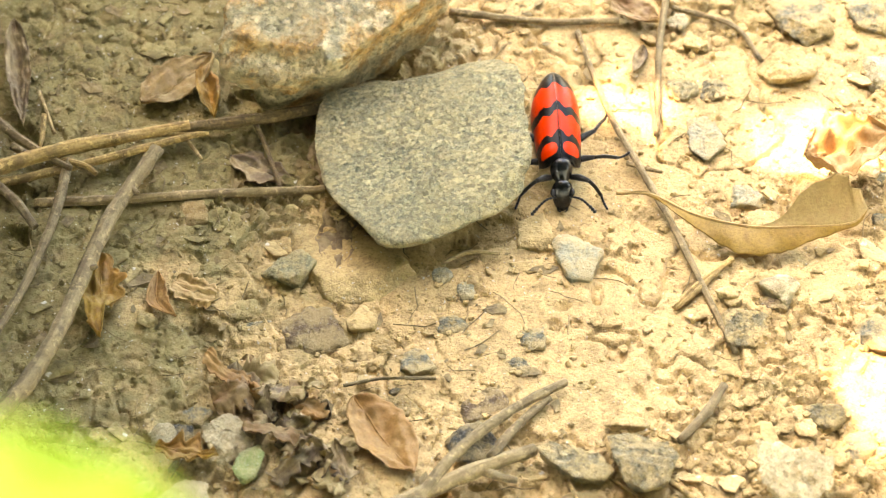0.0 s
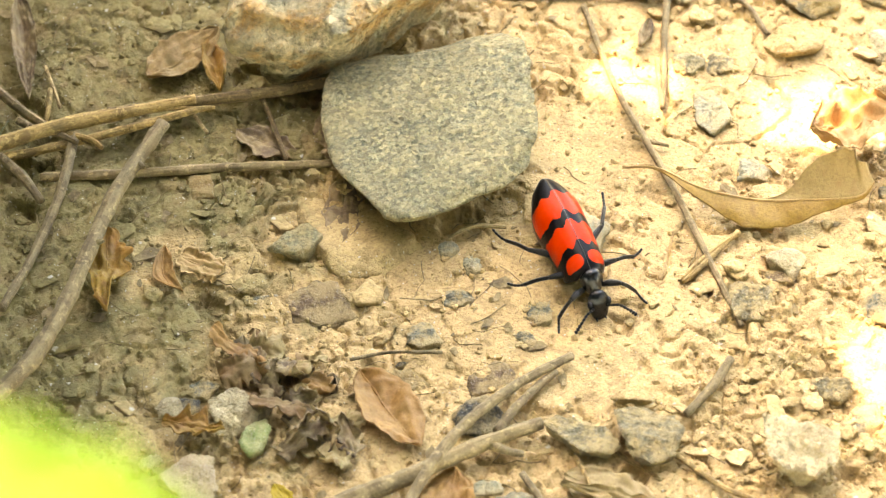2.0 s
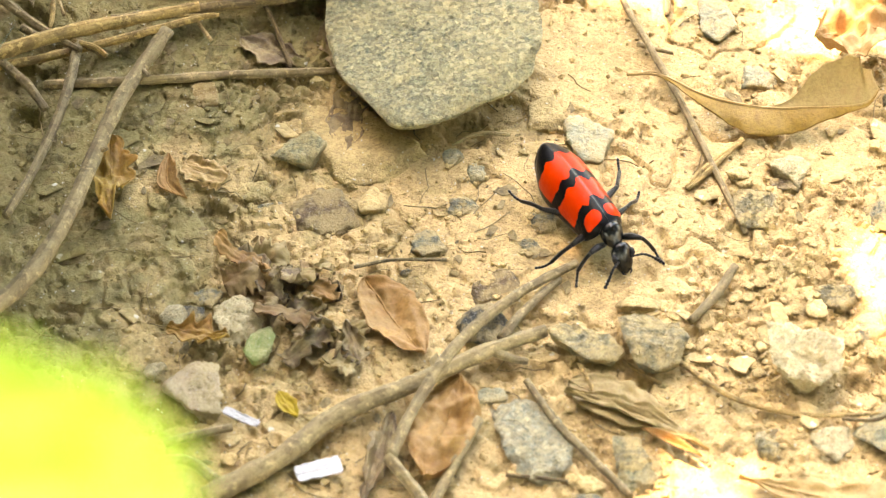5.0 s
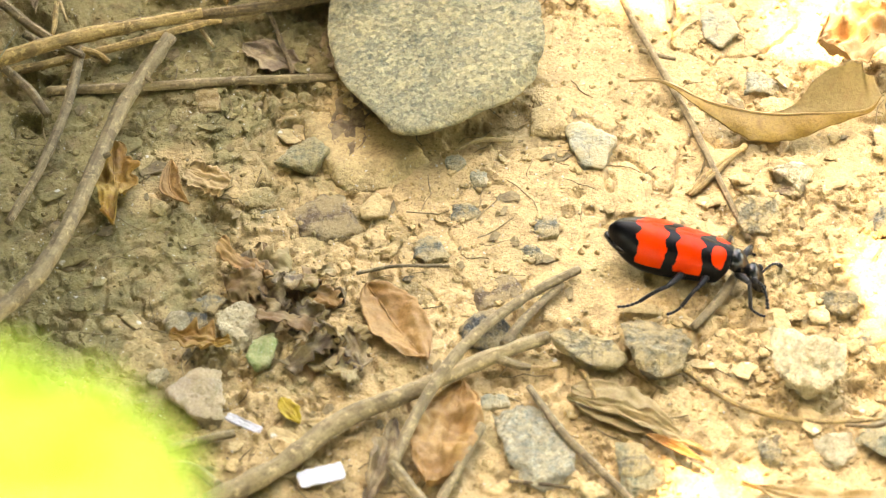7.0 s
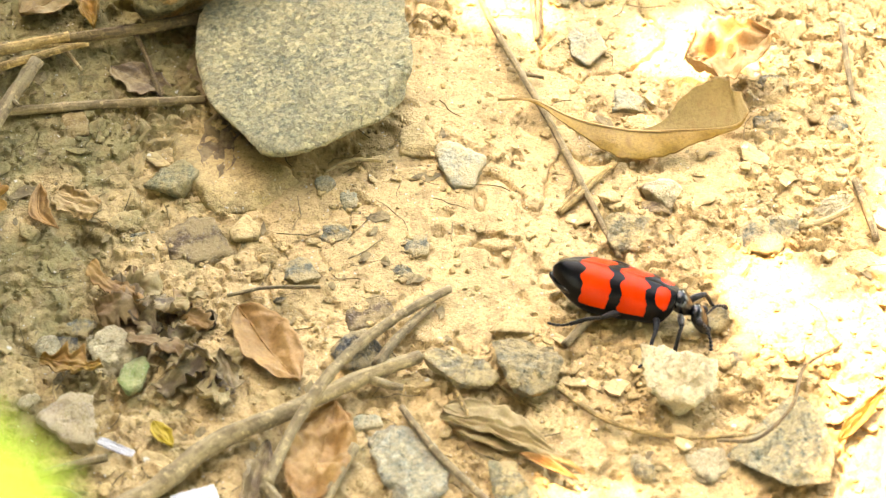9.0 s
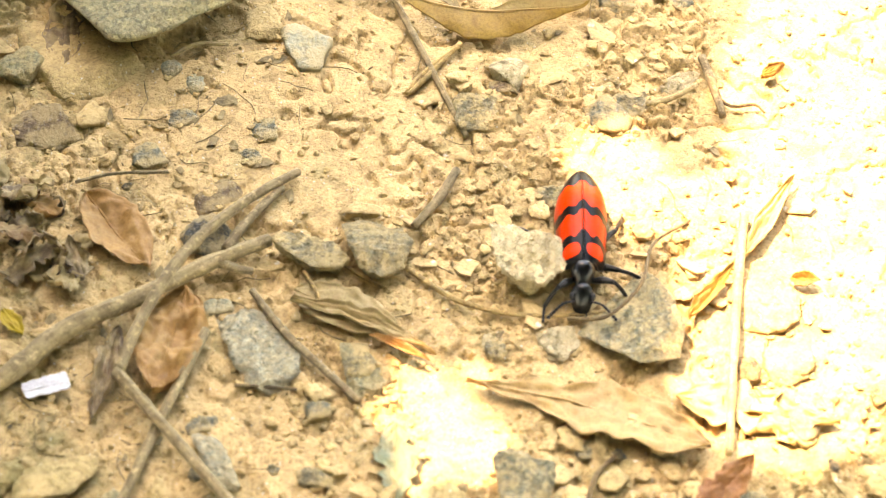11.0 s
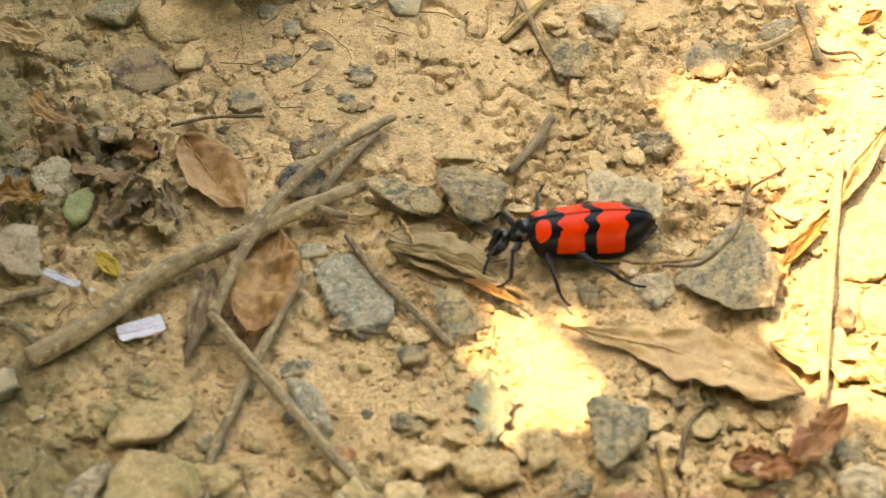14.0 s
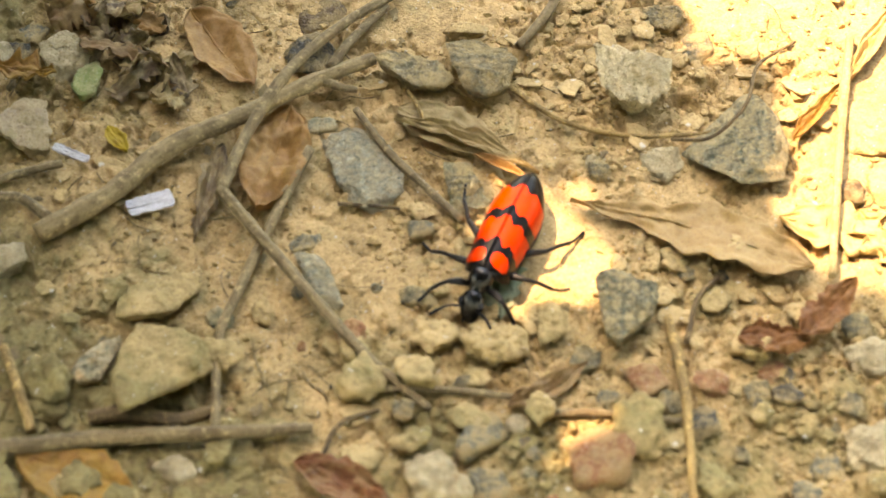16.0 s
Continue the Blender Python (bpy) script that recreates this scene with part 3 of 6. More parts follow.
def cupped_leaf(name, spine, near, far, near_rise, far_rise, near_material, far_material, label, seed):
    """A big curled leaf: spine points, then the width of its two halves and their rise (degrees) at each of them. mm."""
    base = new(name)
    base.location = [v * MM for v in spine[0]]
    tagged(base, label, "leaf")
    origin = np.array(spine[0], float)
    rows, cols = 64, 16
    line = smooth_line(spine, rows + 1) - origin
    at = np.linspace(0, 1, rows + 1)
    knots = np.linspace(0, 1, len(spine))
    rnd = random.Random(seed)
    off = rnd.uniform(0, 90)
    for which, widths, rises, material in ((-1, near, near_rise, near_material), (1, far, far_rise, far_material)):
        width = np.interp(at, knots, widths)
        width = np.convolve(np.pad(width, 4, "edge"), np.ones(9) / 9, "valid")
        rise = np.radians(np.interp(at, knots, rises))
        top, uv = [], []
        for i in range(rows + 1):
            ahead = line[min(i + 1, rows)] - line[max(i - 1, 0)]
            side = np.array((-ahead[1], ahead[0], 0.0)) * which
            side = side / (np.linalg.norm(side) + 1e-9)
            w = max(0.12, width[i] * (1 + 0.10 * noise.noise((i * 0.4 + off, which * 3.0, off))))
            p = line[i].copy()
            for k in range(cols + 1):
                v = k / cols
                if k:
                    a = rise[i] + 0.55 * (v - 0.5) * (1 if which > 0 else -0.7)
                    p = p + side * (w / cols * math.cos(a)) + np.array((0, 0, w / cols * math.sin(a)))
                n = Vector((i * 0.22 + off, w * v / 3.2 * which, off))
                fold = 0.5 * noise.noise(n) * min(1.0, w / 4) * v + 0.07 * math.cos(i * 0.9 - v * 5) * v
                top.append(p + np.array((0, -0.3 * fold, fold)))
                uv.append((i * 0.15, v))
        top = np.array(top) * MM
        c, n = cols + 1, len(top)
        faces = []
        for i in range(rows):
            for k in range(cols):
                a = i * c + k
                faces += [(a, a + c, a + c + 1, a + 1), (n + a, n + a + 1, n + a + c + 1, n + a + c)]
        rim = list(range(c)) + [i * c + cols for i in range(1, rows + 1)] + [rows * c + k for k in range(cols - 1, -1, -1)] + [i * c for i in range(rows - 1, 0, -1)]
        faces += [(a, b, n + b, n + a) for a, b in zip(rim, rim[1:] + rim[:1])]
        part("blade", mesh_of("blade", np.concatenate([top, top - (0, 0, 0.18 * MM)]), faces, material, True, uv + uv), base)
    part("midrib", tube_mesh("midrib", [tuple(q * MM) for q in line[::8]], (0.22, 0.26, 0.2, 0.12), LEAF_HONEY, seed, 6, 0.03, 1.2), base)
    return base


# ---- the ground: fine soil under the camera, one sheet out to the horizon ----
def axis(fine_from, fine_to, spacing):
    inner = np.arange(fine_from, fine_to, spacing)
    out, gap, end = [], spacing, fine_to
    while end < 600:
        gap *= 1.22
        end += gap
        out.append(end)
    low, gap, end = [], spacing, fine_from
    while end > -600:
        gap *= 1.22
        end -= gap
        low.append(end)
    return np.array(low[::-1] + list(inner) + out)


def make_ground():
    xs, ys = axis(-0.08, 0.122, 0.00031), axis(-0.106, 0.09, 0.00036)
    gx, gy = np.meshgrid(xs, ys)
    far = step(0.4, 4.0, np.hypot(gx, gy))
    gz = ground_height(gx, gy) * (1 - far) + far * 0.25 * turned(gx, gy, 23.0, 3)
    co = np.stack([gx, gy, gz], -1).reshape(-1, 3)
    nx, ny = len(xs), len(ys)
    a = (np.arange(ny - 1)[:, None] * nx + np.arange(nx - 1)[None]).ravel()
    quads = np.stack([a, a + 1, a + nx + 1, a + nx], 1)
    me = bpy.data.meshes.new("ground")
    me.vertices.add(len(co))
    me.vertices.foreach_set("co", co.ravel())
    me.loops.add(quads.size)
    me.loops.foreach_set("vertex_index", quads.ravel())
    me.polygons.add(len(quads))
    me.polygons.foreach_set("loop_start", np.arange(len(quads)) * 4)
    me.polygons.foreach_set("use_smooth", np.ones(len(quads), bool))
    me.update()
    me.validate()
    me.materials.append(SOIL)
    tagged(new("ground", me), "dry ochre clay soil, cracked and crumbly", "ground", kind="structure")


make_ground()


# ---- the beetle ----
def chitin(name, colour, rough, hair=0.5, sheen=0.11):
    m, t, p = nodes_of(name)
    at = millimetres(t)
    pits = node(t, "TexVoronoi", Scale=5.0)
    t.links.new(at, pits.inputs["Vector"])
    c = mixed(t, ramp(t, noise_node(t, at, 1.5, 4), [(0.4, 0.0), (0.7, 0.5)]), colour, tuple(v * 2.2 for v in colour))
    t.links.new(c, p.inputs["Base Color"])
    p.inputs["Roughness"].default_value = rough
    p.inputs["Specular IOR Level"].default_value = sheen
    relief(t, p, (pits.outputs["Distance"], hair, 0.12))
    return m


def elytra_material():
    """Red wing case with two scalloped black bands, a black tip, and a red shoulder spot."""
    m, t, p = nodes_of("red_black_elytra")
    at = millimetres(t)
    sep = t.nodes.new("ShaderNodeSeparateXYZ")
    t.links.new(at, sep.inputs[0])
    across = math_node(t, "ABSOLUTE", sep.outputs["Y"])
    peak = math_node(t, "MULTIPLY", math_node(t, "EXPONENT", math_node(t, "MULTIPLY", math_node(t, "MULTIPLY", across, across), -1.6)), 0.75)
    wave = math_node(t, "MULTIPLY", math_node(t, "SINE", math_node(t, "MULTIPLY_ADD", across, 3.1, 0.6)), 0.30)
    wob = math_node(t, "MULTIPLY_ADD", noise_node(t, at, 0.9, 3), 0.9, -0.45)
    x = math_node(t, "ADD", math_node(t, "ADD", sep.outputs["X"], math_node(t, "ADD", peak, wave)), wob)
    u = math_node(t, "DIVIDE", math_node(t, "SUBTRACT", ELYTRON_FRONT, x), ELYTRON_LENGTH)
    bands = ramp(t, u, [(0.0, 0.0), (0.222, 1.0), (0.42, 0.0), (0.51, 1.0), (0.735, 0.0)])
    bands.node.color_ramp.interpolation = "CONSTANT"
    # shoulder spots, blunt-cornered, from near the seam to near the outer edge
    du = math_node(t, "POWER", math_node(t, "ABSOLUTE", math_node(t, "DIVIDE", math_node(t, "SUBTRACT", sep.outputs["X"], ELYTRON_FRONT - 1.95), 1.15)), 2.6)
    dv = math_node(t, "POWER", math_node(t, "ABSOLUTE", math_node(t, "DIVIDE", math_node(t, "SUBTRACT", across, 1.80), 1.32)), 2.6)
    spot = math_node(t, "LESS_THAN", math_node(t, "ADD", du, math_node(t, "ADD", dv, wob)), 1.0)
    seam = math_node(t, "GREATER_THAN", across, 0.07)
    low = math_node(t, "GREATER_THAN", sep.outputs["Z"], 3.1)
    red = math_node(t, "MULTIPLY", math_node(t, "MAXIMUM", bands, spot), math_node(t, "MULTIPLY", seam, low))
    tone = ramp(t, noise_node(t, at, 2.5, 4), [(0.3, (0.40, 0.019, 0.0034)), (0.7, (0.48, 0.029, 0.0046))])
    c = mixed(t, red, (0.0025, 0.0025, 0.003), tone)
    t.links.new(c, p.inputs["Base Color"])
    p.inputs["Roughness"].default_value = 0.30
    p.inputs["Specular IOR Level"].default_value = 0.09
    relief(t, p, (noise_node(t, at, 0.28, 3), 0.35, 0.10), (noise_node(t, at, 1.6, 2), 0.15, 0.3))
    return m


ELYTRON_FRONT, ELYTRON_LENGTH = 9.2, 20.0  # mm
ELYTRA = elytra_material()
BLACK = chitin("black_chitin", (0.004, 0.004, 0.0045), 0.20, 0.12, 0.30)
LEG_BLACK = chitin("black_leg", (0.006, 0.0055, 0.0055), 0.32, 0.5, 0.2)
EYE_BLACK = chitin("black_eye", (0.02, 0.02, 0.022), 0.15, 0.15)


def lathe(name, material, rows, ring=28, lo=0.0, hi=360.0, close=True):
    """A body along x: rows are (x, half width, z low, z high) in mm."""
    line = smooth_line(rows, 40)
    verts, faces = [], []
    n = ring + 1
    for x, w, z0, z1 in line:
        w = max(w, 0.03)
        for k in range(n):
            a = radians(lo + (hi - lo) * k / ring)
            cy, cz = math.sin(a), math.cos(a)
            verts.append((x * MM, w * cy * MM, ((z0 + z1) / 2 + max(0.03, (z1 - z0) / 2) * cz) * MM))
    for i in range(len(line) - 1):
        for k in range(ring):
            a = i * n + k
            faces.append((a, a + n, a + n + 1, a + 1))
    if close:
        faces.append(tuple(range(n)))
        faces.append(tuple((len(line) - 1) * n + k for k in range(n - 1, -1, -1)))
    return mesh_of(name, verts, faces, material, True)


def wing_case(name, side):
    """One elytron: half of a long vaulted shell."""
    rows = 60
    ring = 22
    verts, faces = [], []
    thick = 0.25
    for layer in (0, 1):
        for i in range(rows + 1):
            u = i / rows
            x = ELYTRON_FRONT - ELYTRON_LENGTH * u
            front = min(1.0, u / 0.09 + 0.02) ** 0.6
            back = max(0.0, 1 - max(0.0, (u - 0.58) / 0.424) ** 2.2) ** 0.78
            w = (3.30 + 0.82 * math.sin(min(1, u / 0.75) * math.pi / 2)) * (0.62 + 0.38 * front) * max(back, 0.05)
            top = 6.7 + 1.7 * math.sin(min(1.0, u * 1.1 + 0.08) * math.pi * 0.62) - 1.3 * max(0.0, (u - 0.62) / 0.38) ** 2 - 1.2 * max(0.0, (u - 0.86) / 0.14) ** 3 - 0.6 * (1 - front)
            low = 3.2 - 0.4 * math.sin(u * math.pi) + 1.5 * max(0.0, (u - 0.6) / 0.4) ** 2 + 0.9 * (1 - front)
            if layer:
                w, top = w - thick, top - thick
            for k in range(ring + 1):
                a = radians(76 + 28 * front) * k / ring
                y = max(0.0, w) * math.sin(a) ** 0.92 if k else 0.0
                z = low + (top - low) * max(-0.3, math.cos(a)) ** (0.85 if math.cos(a) > 0 else 1) if math.cos(a) > 0 else low + (top - low) * math.cos(a) * 0.9
                verts.append((x * MM, side * (y + 0.015) * MM, z * MM))
    n = ring + 1
    half = (rows + 1) * n
    for i in range(rows):
        for k in range(ring):
            a = i * n + k
            faces.append((a, a + 1, a + n + 1, a + n) if side > 0 else (a, a + n, a + n + 1, a + 1))
            b = half + a
            faces.append((b, b + n, b + n + 1, b + 1) if side > 0 else (b, b + 1, b + n + 1, b + n))
    rim = [k for k in range(n)] + [i * n + ring for i in range(1, rows + 1)] + [rows * n + k for k in range(ring - 1, -1, -1)] + [i * n for i in range(rows - 1, 0, -1)]
    for a, b in zip(rim, rim[1:] + rim[:1]):
        faces.append((a, b, half + b, half + a))
    return mesh_of(name, verts, faces, ELYTRA, True)


LEGS = (  # name, side, coxa (x, z), knee, ankle, toe in mm from the coxa (forward, outward, up)
    ("front_leg", 1, (10.3, 3.2), (1.8, 2.9, 0.9), (2.2, 5.0, -2.4), (4.6, 5.9, -3.2)),
    ("middle_leg", 1, (6.6, 2.5), (-0.2, 4.4, 0.3), (-1.2, 8.0, -1.7), (-2.6, 10.2, -2.3)),
    ("hind_leg", 1, (3.2, 2.3), (-3.6, 4.9, 0.3), (-7.8, 7.0, -1.5), (-11.2, 8.0, -2.1)),
)


def build_beetle():
    beetle = new("beetle")
    tagged(beetle, "red and black banded blister beetle walking over the soil", "beetle")
    part("elytron", wing_case("elytron", 1), beetle, "red wing case with wavy black bands")
    part("elytron", wing_case("elytron", -1), beetle, "red wing case with wavy black bands")
    part("abdomen", lathe("abdomen", BLACK, [(8.6, 1.4, 3.0, 5.6), (5.4, 2.8, 1.9, 6.0), (0, 3.5, 1.6, 6.2), (-6, 3.4, 1.8, 6.0), (-9.2, 2.3, 2.6, 5.0), (-11.3, 0.4, 3.6, 4.4)]), beetle)
    part("pronotum", lathe("pronotum", BLACK, [(8.6, 1.3, 3.4, 6.1), (9.3, 1.75, 3.0, 6.7), (10.1, 1.85, 2.7, 6.7), (10.9, 1.55, 2.6, 6.0), (11.6, 1.0, 2.7, 4.9), (12.1, 0.7, 2.7, 4.2)]), beetle, "narrow glossy black pronotum")
    head = part("head", lathe("head", BLACK, [(11.7, 0.6, 2.6, 4.0), (12.1, 1.45, 1.6, 4.6), (12.9, 1.80, 0.6, 4.6), (13.7, 1.6, -0.1, 3.7), (14.4, 1.15, -0.4, 2.3), (14.7, 0.5, -0.3, 1.2)]), beetle, "black bent-down head")
    pts, faces = ball(3)
    for s in (1, -1):
        eye = mesh_of("eye", pts * np.array((0.62, 0.42, 0.72)) * MM + np.array((13.4, 1.6 * s, 2.9)) * MM, faces, EYE_BLACK)
        part("eye", eye, head)
        line = [tuple(np.array(q) * MM) for q in ((13.9, 1.1 * s, 2.4), (15.0, 2.8 * s, 3.0), (15.9, 4.2 * s, 2.2), (16.4, 5.3 * s, 1.0))]
        beads = [v for k in range(9) for v in (0.15, 0.22 + 0.012 * k + (0.09 if k > 5 else 0))] + [0.12]
        part("antenna", tube_mesh("antenna", line, beads, LEG_BLACK, 4, 10, 0.02, 0.12), head, "beaded black antenna")
        jaw = smooth_line([(14.2, 0.5 * s, 0.5), (14.8, 0.8 * s, 0.2), (15.0, 0.3 * s, -0.1)], 6) * MM
        part("palp", tube_mesh("palp", [tuple(q) for q in jaw], (0.2, 0.16, 0.08), LEG_BLACK, 3, 7, 0.02, 0.3), head)
    legs = []
    for name, _, (cx, cz), knee, ankle, toe in LEGS:
        for s in (1, -1):
            hip = Vector((cx, 1.5 * s, cz)) * MM
            k, a, e = (Vector((v[0], v[1] * s, v[2])) * MM for v in (knee, ankle, toe))
            leg = part(name, tube_mesh(name, [(0, 0, 0), tuple(k * 0.5 + Vector((0, 0, 0.3)) * MM), tuple(k)], (0.42, 0.62, 0.38), LEG_BLACK, 1, 10, 0.02, 0.35), beetle)
            leg.location = hip
            part("tibia", tube_mesh("tibia", [tuple(k), tuple((k + a) / 2 + Vector((0, 0, 0.25)) * MM), tuple(a)], (0.33, 0.34, 0.33), LEG_BLACK, 2, 8, 0.04, 0.35), leg)
            foot = [a.lerp(e, u) + Vector((0, 0, -0.35 * math.sin(u * math.pi))) * MM for u in (0, 0.33, 0.67, 1)]
            joints = [v for k in range(5) for v in (0.16, 0.27)] + [0.1]
            part("tarsus", tube_mesh("tarsus", [tuple(q) for q in foot], joints, LEG_BLACK, 5, 8, 0.02, 0.14), leg)
            legs.append((leg, name, s))
    return beetle, legs


beetle, beetle_legs = build_beetle()

# ---- stones ----
stone("boulder", -0.0015, 0.036, 7.4, [(169, 19.4), (-171, 17.38), (-148, 15.64), (-145, 15.45), (-93, 17.73), (-76, 16.34), (-58, 15.36), (-33, 16.78), (2, 15.92), (6, 16.64), (17, 20.44), (106, 22.74), (106, 22.74), (164, 20.0)], SCHIST, "flat grey-green angular stone lying on the clay", 101, rim=0.3, sharp=90, rough=1.2, sink=0.04, tilt=(1, -3), lean=(-40, -30), chip=0.995, facets=((190, 40, 13.6), (228, 46, 13.9), (104, 60, 11.6)), level=6)
stone("rock", -0.0136, 0.0652, 17, [(143, 11.33), (146, 11.6), (136, 11.72), (94, 15.02), (9, 18.66), (-9, 16.6), (-35, 13.53), (-66, 11.27), (-67, 11.28), (-46, 8.68), (-97, 17.58), (-116, 19.61), (-154, 22.95)], ROCK_ORANGE, "ochre and cream stained angular rock with dark hollow below", 102, rim=0.1, sharp=110, rough=3.0, sink=0.0, tilt=(-2, -20), lean=(-26, -12), chip=0.96, facets=((262, 34, 13.5), (285, 8, 12.6)), level=6)
stone("clay_slab", -0.0128, 0.0220, 3.4, [(120, 14.23), (45, 5.18), (69, 5.84), (2, 11.45), (-29, 12.84), (-93, 9.47), (-147, 8.0), (-169, 9.09)], CLOD, "flat packed slab of dry clay", 103, sharp=48, sink=0.72, lean=(0, 30), rim=0, rough=1.5, chip=0.72, level=5)
stone("flat_stone", -0.0224, 0.0186, 3.1, [(125, 2.45), (41, 3.71), (-34, 3.09), (-111, 2.85)], ROCK_GREEN, "small grey flat stone set in clay", 104, sharp=90, sink=0.22, rough=1.0, chip=0.9, lean=(-32, 0), rim=0.18, level=4)
stone("quartz_stone", 0.0239, 0.0221, 3, [(121, 4.9), (45, 3.65), (-21, 3.67), (-94, 5.25), (-161, 3.0)], QUARTZ, "pale translucent quartz pebble bedded in soil", 105, rough=1.6, lean=(-32, 0), rim=0.18, chip=0.72, sink=0.55, level=4)
stone("flat_stone", 0.0171, 0.0275, 2.1, [(118, 3.32), (18, 2.73), (-62, 3.71), (-99, 3.3), (-176, 3.06)], CLOD, "clay-covered flat stone in soil", 106, rough=1.6, lean=(-32, 0), rim=0.18, chip=0.72, sink=0.8, level=4)
stone("flat_stone", 0.0164, 0.0205, 1.7, [(96, 1.38), (51, 2.48), (-50, 2.33), (-90, 1.44), (-160, 2.99)], CLOD, "clay-covered flat stone in soil", 107, rough=1.6, lean=(-32, 0), rim=0.18, chip=0.72, sink=0.8, level=4)
stone("pebble", 0.0019, 0.0181, 2, [(-45, 1.63), (-108, 1.67), (-168, 1.58), (135, 1.62), (72, 1.67), (12, 1.58)], QUARTZ, "small whitish lump of marl", 108, sharp=22, rough=1.6, lean=(-32, 0), rim=0.18, chip=0.72, sink=0.72, level=3)
stone("pebble", 0.0057, 0.0153, 1.7, [(95, 2.02), (0, 1.35), (-82, 2.13), (-174, 1.34)], QUARTZ, "small pale grey stone chip", 109, rough=1.6, lean=(-32, 0), rim=0.18, chip=0.72, sink=0.72, level=3)
stone("pebble", 0.0459, 0.0492, 2.5, [(86, 4.79), (13, 2.85), (-38, 4.0), (-131, 4.31), (-175, 2.61)], QUARTZ, "pale grey angular stone bedded in clay", 110, rough=1.6, lean=(-32, 0), rim=0.18, chip=0.72, sink=0.72, level=5)
stone("pebble", 0.0426, 0.0601, 2.9, [(87, 2.3), (11, 2.57), (-49, 2.51), (-110, 2.53), (-180, 2.39)], ROCK_GREEN, "small grey-green stone on dry clay", 111, rough=1.6, lean=(-32, 0), rim=0.18, chip=0.72, sink=0.72, level=4)
stone("pebble", 0.0480, 0.0601, 2.1, [(90, 2.33), (-6, 2.32), (-83, 2.3), (175, 2.23)], ROCK_GREY, "small flat grey stone", 112, rough=1.6, lean=(-32, 0), rim=0.18, chip=0.72, sink=0.72, level=4)
stone("flat_stone", 0.0638, 0.0763, 3.4, [(98, 4.97), (13, 4.58), (-67, 5.75), (-137, 4.62), (-159, 4.6)], ROCK_BLUE, "weathered blue-grey flat stone with clay film", 113, sink=0.4, rough=1.6, lean=(-32, 0), rim=0.18, chip=0.72, level=5)
stone("flat_stone", 0.0768, 0.0775, 3.4, [(99, 3.7), (-5, 3.69), (-110, 3.86), (-161, 4.08)], ROCK_BLUE, "weathered blue-grey flat stone with clay film", 114, sink=0.4, rough=1.6, lean=(-32, 0), rim=0.18, chip=0.72, level=5)
stone("soil_lump", 0.0606, 0.0646, 3.9, [(119, 3.24), (60, 4.08), (-20, 4.72), (-82, 3.1), (-147, 4.85)], CLOD, "broken lump of dry clay", 115, rough=2, lean=(-32, 0), rim=0.18, chip=0.72, sink=0.55, level=5)
stone("pebble", 0.0762, 0.0642, 2.8, [(100, 3.69), (-5, 2.22), (-100, 4.15), (-173, 2.38)], ROCK_PALE, "pale cream stone on dry clay", 116, rough=1.6, lean=(-32, 0), rim=0.18, chip=0.72, sink=0.72, level=4)
stone("pebble", 0.0425, 0.0754, 2.1, [(-45, 1.75), (-109, 1.92), (-171, 1.71), (135, 1.75), (71, 1.92), (9, 1.7)], ROCK_PALE, "pale cream round pebble", 117, sharp=22, rough=1.6, lean=(-32, 0), rim=0.18, chip=0.72, sink=0.72, level=3)
stone("flat_stone", 0.0755, 0.0319, 3.2, [(98, 5.54), (3, 2.53), (-47, 6.54), (-128, 4.4), (-173, 2.81)], ROCK_BLUE, "dark blue-grey slate chip", 118, sharp=60, rough=1.6, lean=(-32, 0), rim=0.18, chip=0.72, sink=0.8, level=5)
stone("flat_stone", 0.0762, 0.0396, 1.9, [(89, 1.51), (-5, 2.73), (-88, 1.56), (-177, 2.66)], ROCK_GREY, "flat grey slate chip", 119, rough=1.6, lean=(-32, 0), rim=0.18, chip=0.72, sink=0.8, level=4)
stone("flat_stone", 0.0525, 0.0361, 2.1, [(89, 2.32), (-9, 2.95), (-97, 2.44), (-178, 3.09)], QUARTZ, "pale grey flat stone in soil", 120, rough=1.6, lean=(-32, 0), rim=0.18, chip=0.72, sink=0.8, level=4)
stone("pebble", -0.0385, -0.0140, 2.2, [(-45, 1.89), (-107, 1.84), (-165, 1.8), (135, 1.89), (72, 1.84), (15, 1.8)], ROCK_DARK, "round blue-black pebble on dry clay", 121, sharp=22, rough=1.6, lean=(-32, 0), rim=0.18, chip=0.72, sink=0.72, level=3)
stone("marl_stone", -0.0314, -0.0162, 4.6, [(-74, 4.51), (-32, 3.83), (32, 3.05), (80, 3.93), (131, 4.16), (-164, 3.22)], ROCK_PALE, "pale cream angular stone", 122, rough=1.8, lean=(-32, -4), rim=0.3, chip=0.8, sink=0.2, level=5)
stone("mossy_stone", -0.0277, -0.0219, 3.4, [(-153, 2.87), (-57, 3.16), (-9, 1.95), (14, 2.57), (143, 2.31), (168, 1.97)], ROCK_MOSS, "pale stone with a green moss stain", 123, rough=1.6, lean=(-32, 0), rim=0.3, chip=0.8, sink=0.2, level=4)
stone("pink_stone", -0.0370, -0.0298, 4.1, [(137, 4.15), (95, 5.11), (7, 3.31), (-97, 4.79), (-135, 3.8)], ROCK_PINK, "pale pinkish angular stone", 124, rough=1.6, lean=(-32, 0), rim=0.18, chip=0.72, sink=0.42, level=5)
